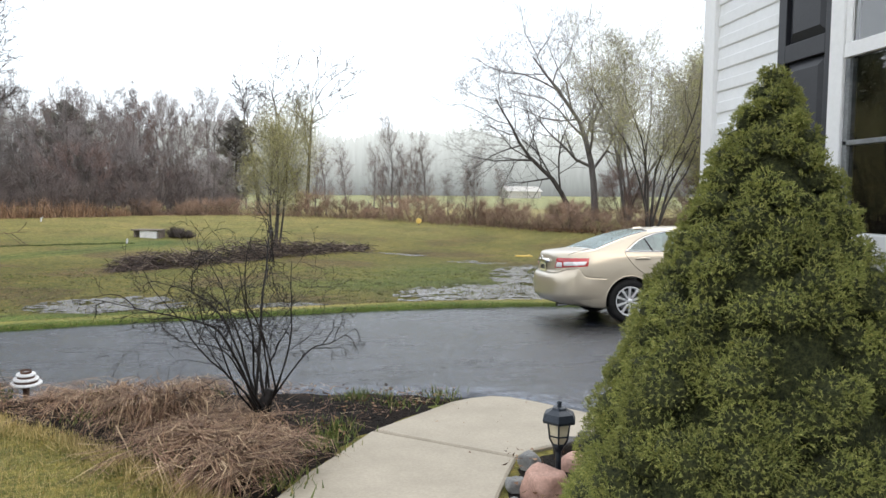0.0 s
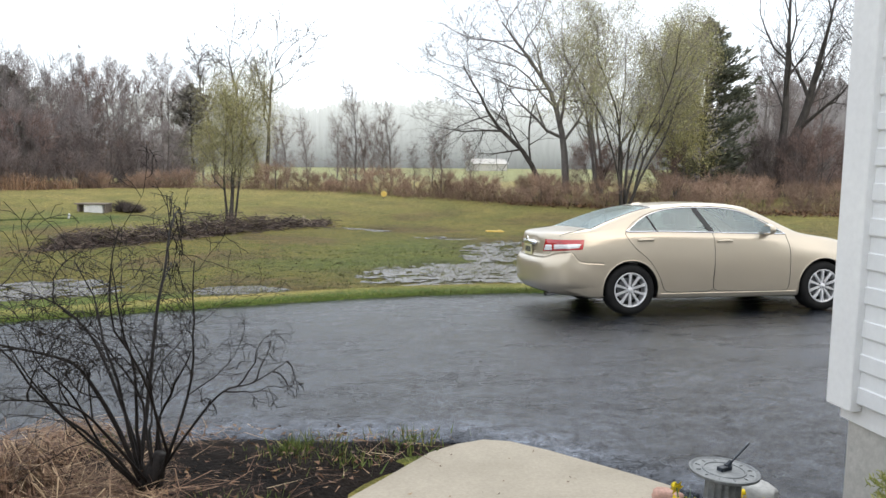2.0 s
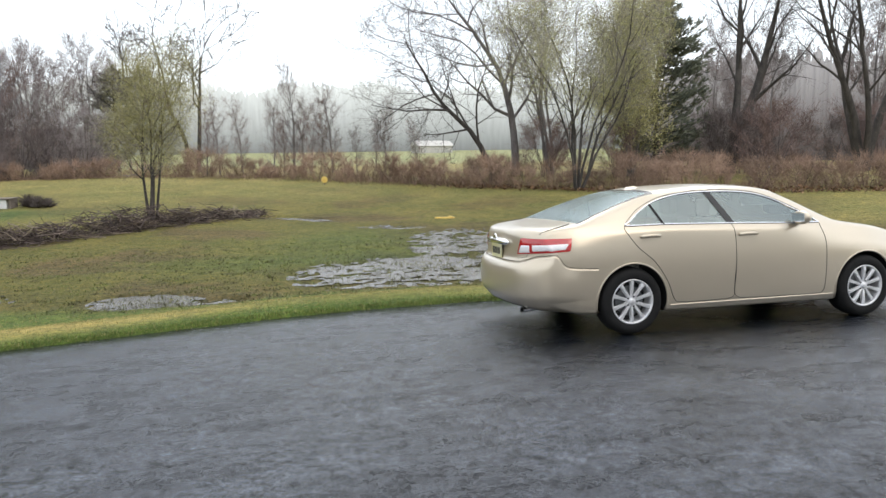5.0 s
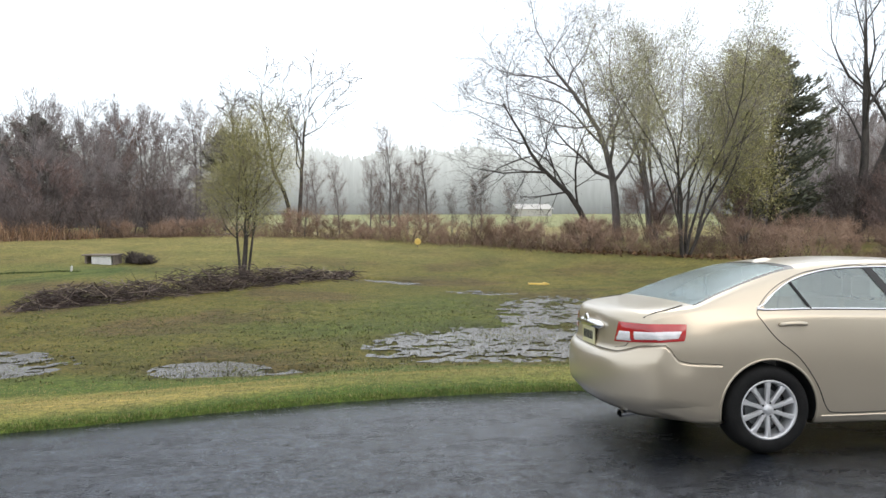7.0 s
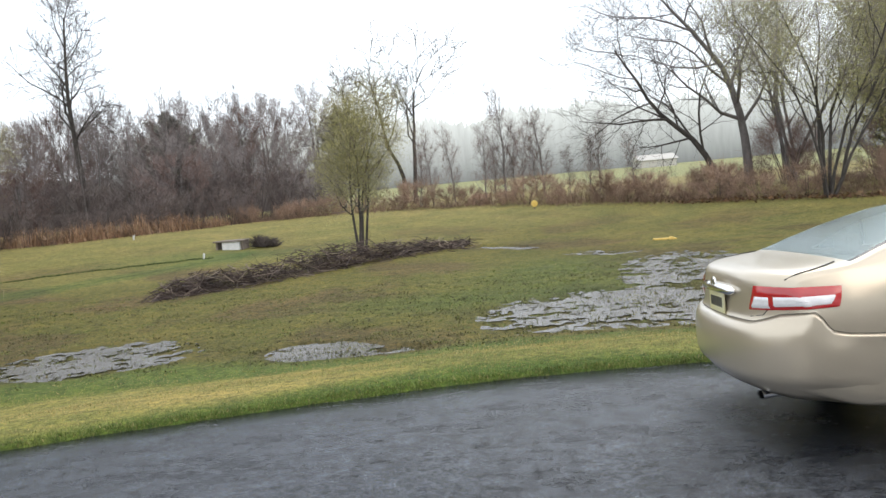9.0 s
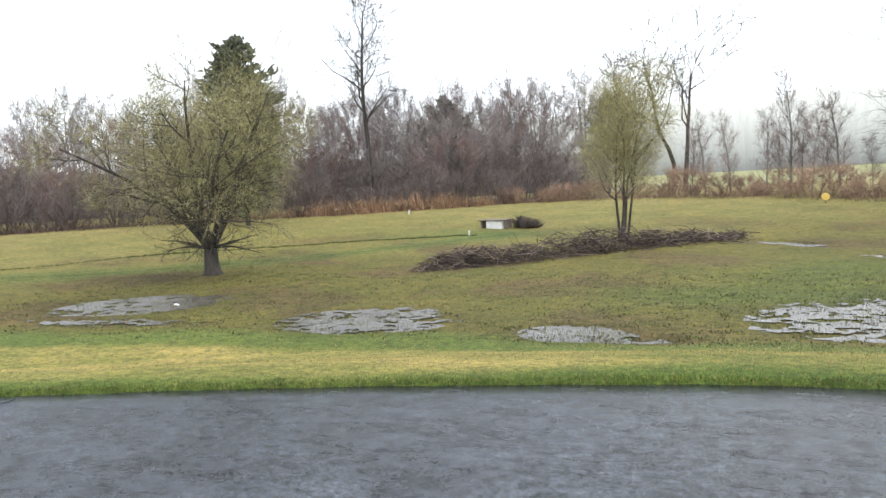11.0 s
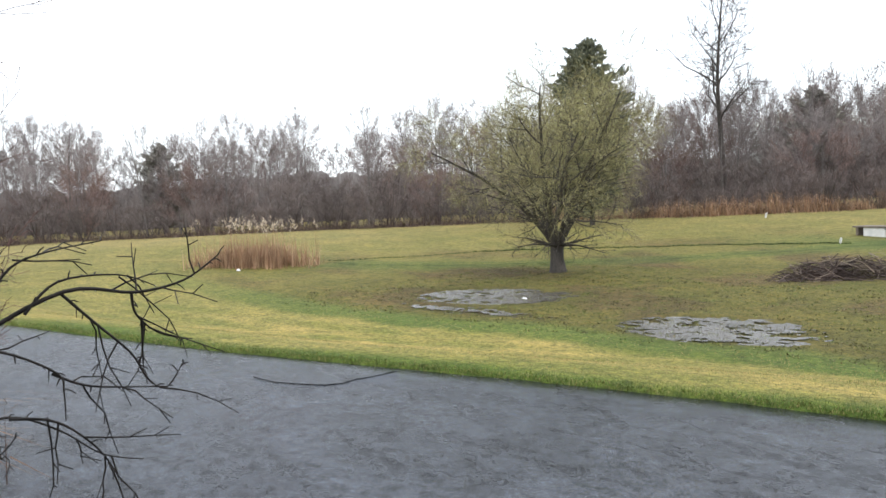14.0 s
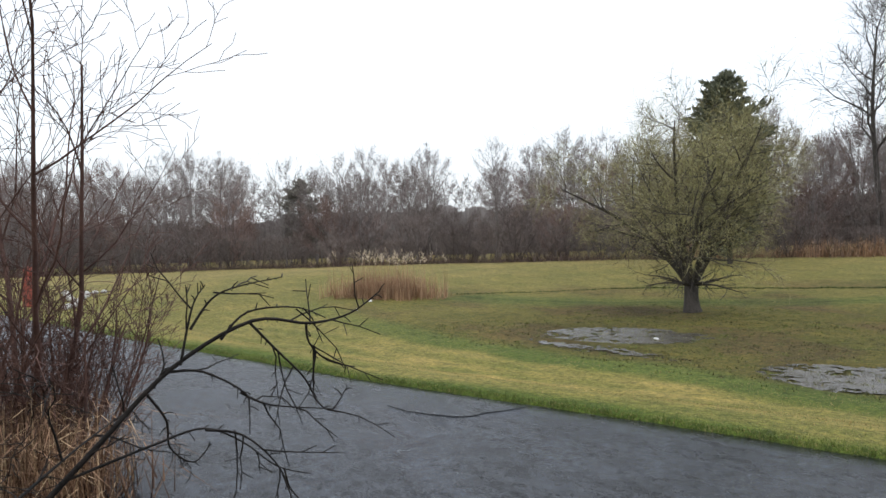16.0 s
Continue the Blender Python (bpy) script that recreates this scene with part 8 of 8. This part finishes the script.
boulder("boulder", -3.0, -6.98, 0.12, 0.10, 0.09, M_STONE, "grey stone half under the spruce", 10)


def lantern():
    x, y = -3.05, -6.57
    z = float(drive_z(y)) + 0.07
    la = thing("path_lantern", "small dark six-sided path lantern with cream glass", "lantern", pose(x, y, z, 0, 0, 12) @ Matrix.Scale(1.12, 4))
    part("post", Build().tube([(0, 0, -0.18), (0, 0, 0.16)], [0.014, 0.014], 10), M_IRON, la)
    part("collar", Build().lathe([(0.014, 0.13), (0.026, 0.15), (0.034, 0.165), (0.03, 0.175)], (0, 0, 0), 12), M_IRON, la, smooth=True)
    part("glass", Build().lathe([(0.030, 0.172), (0.046, 0.20), (0.058, 0.285)], (0, 0, 0), 6), M_FROST, la, "frosted cream glass")
    for k in range(6):
        a = 2 * math.pi * k / 6
        c, s = math.cos(a), math.sin(a)
        part("bar", Build().tube([(0.031 * c, 0.031 * s, 0.17), (0.048 * c, 0.048 * s, 0.20), (0.061 * c, 0.061 * s, 0.288)], [0.0045] * 3, 5), M_IRON, la)
    part("ring", Build().tube([(0.052 * math.cos(2 * math.pi * k / 6), 0.052 * math.sin(2 * math.pi * k / 6), 0.214) for k in range(7)], [0.004] * 7, 5, False), M_IRON, la)
    part("cap", Build().lathe([(0.055, 0.284), (0.085, 0.280), (0.088, 0.292), (0.074, 0.322), (0.040, 0.338), (0.034, 0.348), (0.012, 0.352), (0.010, 0.362), (0.014, 0.368), (0.010, 0.378), (0.001, 0.380)], (0, 0, 0), 6), M_IRON, la, "dark blue-black cap")


lantern()


def sundial():
    x, y = -2.695, -6.50
    z = float(drive_z(y)) + 0.02
    sd = thing("sundial", "weathered grey metal sundial on a fluted pedestal", "sundial", pose(x, y, z, 0, 2, 20))
    col = Build()
    n = 64
    prof = [(0.105, -0.05), (0.105, 0.03), (0.094, 0.045), (0.078, 0.06), (0.070, 0.20), (0.062, 0.38), (0.056, 0.535), (0.062, 0.54), (0.062, 0.55), (0.05, 0.555)]
    for r, h in prof:
        for k in range(n):
            a = 2 * math.pi * k / n
            q = r * (1 - (0.09 * abs(math.cos(8 * a)) if 0.05 < h < 0.537 else 0))
            col.v.append((q * math.cos(a), q * math.sin(a), h))
    for i in range(len(prof) - 1):
        for k in range(n):
            q = i * n
            col.f.append((q + k, q + (k + 1) % n, q + n + (k + 1) % n, q + n + k))
    part("pedestal", col, M_ZINC, sd, "fluted grey pedestal")
    part("dial", Build().lathe([(0.05, 0.552), (0.104, 0.556), (0.111, 0.560), (0.111, 0.568), (0.104, 0.570), (0.098, 0.566), (0.070, 0.566), (0.068, 0.569), (0.064, 0.569), (0.062, 0.566), (0.001, 0.567)], (0, 0, 0), 40), M_ZINC, sd, "round weathered dial")
    foot = Build().box(-0.024, 0.026, -0.012, 0.012, 0.565, 0.580, 0.004).tube([(0.012, 0, 0.574), (0.030, 0, 0.592)], [0.013, 0.006], 8)
    part("gnomon_foot", foot, M_IRON, sd, "dark cast foot of the gnomon")
    part("gnomon", Build().tube([(0.02, 0, 0.580), (0.10, -0.012, 0.645)], [0.0032, 0.0026], 6), M_IRON, sd, "thin dark rod gnomon")
    for k in range(12):
        ob = part("hour_mark", Build().box(-0.0012, 0.0012, -0.007, 0.007, 0.565, 0.5685), M_ZINC, sd)
        ob.matrix_basis = Matrix.Rotation(2 * math.pi * k / 12, 4, "Z") @ Matrix.Translation((0, 0.084, 0))


sundial()


def solar_light():
    x, y = -6.76, -4.15
    z = float(drive_z(y)) + 0.04
    so = thing("garden_light", "mushroom garden light with a white ringed cap", "garden light", pose(x, y, z, 4, 3, 0))
    part("stake", Build().tube([(0, 0, -0.1), (0, 0, 0.12)], [0.022, 0.026], 10), M_BROWN, so, "rusty brown stake")
    part("neck", Build().lathe([(0.03, 0.10), (0.05, 0.115), (0.055, 0.125)], (0, 0, 0), 16), M_BROWN, so)
    for k in range(3):
        r = 0.118 - 0.022 * k
        part("ring", Build().lathe([(r - 0.05, 0.125 + 0.036 * k), (r, 0.128 + 0.036 * k), (r - 0.004, 0.140 + 0.036 * k), (r - 0.03, 0.146 + 0.036 * k), (r - 0.05, 0.147 + 0.036 * k)], (0, 0, 0), 28), M_WHITE, so, "white cap ring", smooth=True)
        part("spacer", Build().lathe([(r - 0.032, 0.143 + 0.036 * k), (r - 0.032, 0.166 + 0.036 * k)], (0, 0, 0), 24), M_BROWN, so)


solar_light()


def daffodils():
    rng = random.Random(5)
    for k, (x, y) in enumerate(((-2.98, -7.05), (-2.47, -5.9), (-2.57, -6.0), (-2.30, -5.92), (-2.24, -6.03))):
        z = float(drive_z(y)) + 0.05
        fl = thing("daffodil", "yellow daffodils in bloom among green leaves", "flower", pose(x, y, z), "daffodils in the bed")
        st = Build()
        heads = []
        for q in range(5):
            a, ln = rng.uniform(0, 6.28), rng.uniform(0.12, 0.2)
            top = Vector((0.06 * math.cos(a), 0.06 * math.sin(a), ln))
            st.tube([(0, 0, -0.02), tuple(top * 0.6), tuple(top)], [0.004, 0.0035, 0.003], 4, False)
            heads.append((top, a))
        part("stalk", st, M_STEM, fl)
        part("leaf_tuft", tris_mesh("leaf_tuft", blades(np.random.default_rng(k), np.random.default_rng(k).normal(0, 0.02, (26, 3)) * [1, 1, 0], (0.1, 0.2), (0.004, 0.008), 0.45), M_STEM), None, fl)
        for top, a in heads:
            b = Build()
            d = Vector((math.cos(a), math.sin(a), 0.25)).normalized()
            u = d.cross(Vector((0, 0, 1))).normalized()
            w = d.cross(u)
            for p in range(6):
                t = 2 * math.pi * p / 6
                e, f = u * math.cos(t) + w * math.sin(t), u * math.cos(t + 0.5) + w * math.sin(t + 0.5)
                g = u * math.cos(t - 0.5) + w * math.sin(t - 0.5)
                b.add([top, top + g * 0.02 - d * 0.002, top + e * 0.036, top + f * 0.02 - d * 0.002], [(0, 1, 2, 3)])
            n = len(b.v)
            for t in range(8):
                e = u * math.cos(t * 0.785) + w * math.sin(t * 0.785)
                b.v += [tuple(top + e * 0.009), tuple(top + e * 0.014 + d * 0.022)]
            b.f += [(n + 2 * t, n + (2 * t + 2) % 16, n + (2 * t + 3) % 16, n + 2 * t + 1) for t in range(8)]
            part("bloom", b, M_YELLOW, fl)


daffodils()


def stone_island():
    """Pale stones ringing a small planting beside the far drive, with a red-brown post."""
    rng = random.Random(15)
    k = 0
    for x, y in [(-29 - 0.75 * i, -3.6 + 0.12 * i) for i in range(9)] + [(-35.4 + 0.15 * i, -2.0 - 0.35 * i) for i in range(3)] + [(-35.6 + 0.9 * i, -3.4 + 0.03 * i) for i in range(4)]:
        p = on_ground(x, y)
        k += 1
        bm = bmesh.new()
        bmesh.ops.create_icosphere(bm, subdivisions=2, radius=1.0)
        for v in bm.verts:
            v.co = v.co * (1 + 0.25 * noise.noise(v.co * 1.5 + Vector((k, 0, 0))))
            v.co = Vector((v.co.x * 0.17, v.co.y * 0.13, v.co.z * 0.1))
        me = bpy.data.meshes.new("edging_stone")
        bm.to_mesh(me)
        bm.free()
        me.shade_smooth()
        me.materials.append(M_KERB)
        ob = tagged(new("edging_stone", me), "pale stone ringing a planting by the drive", "stone", "pale edging stones")
        ob.matrix_world = pose(p.x, p.y, p.z + 0.06, 0, 0, rng.uniform(0, 180))
    p = on_ground(-28.6, -4.6)
    post = thing("gate_post", "faded red-brown post beside the far drive", "post", Matrix.Translation(p))
    part("shaft", Build().box(-0.32, 0.32, -0.2, 0.2, -0.2, 0.95, 0.06), M_REDPAINT, post)
    part("cap", Build().box(-0.22, 0.22, -0.16, 0.16, 0.95, 1.25, 0.08), M_REDPAINT, post)


stone_island()
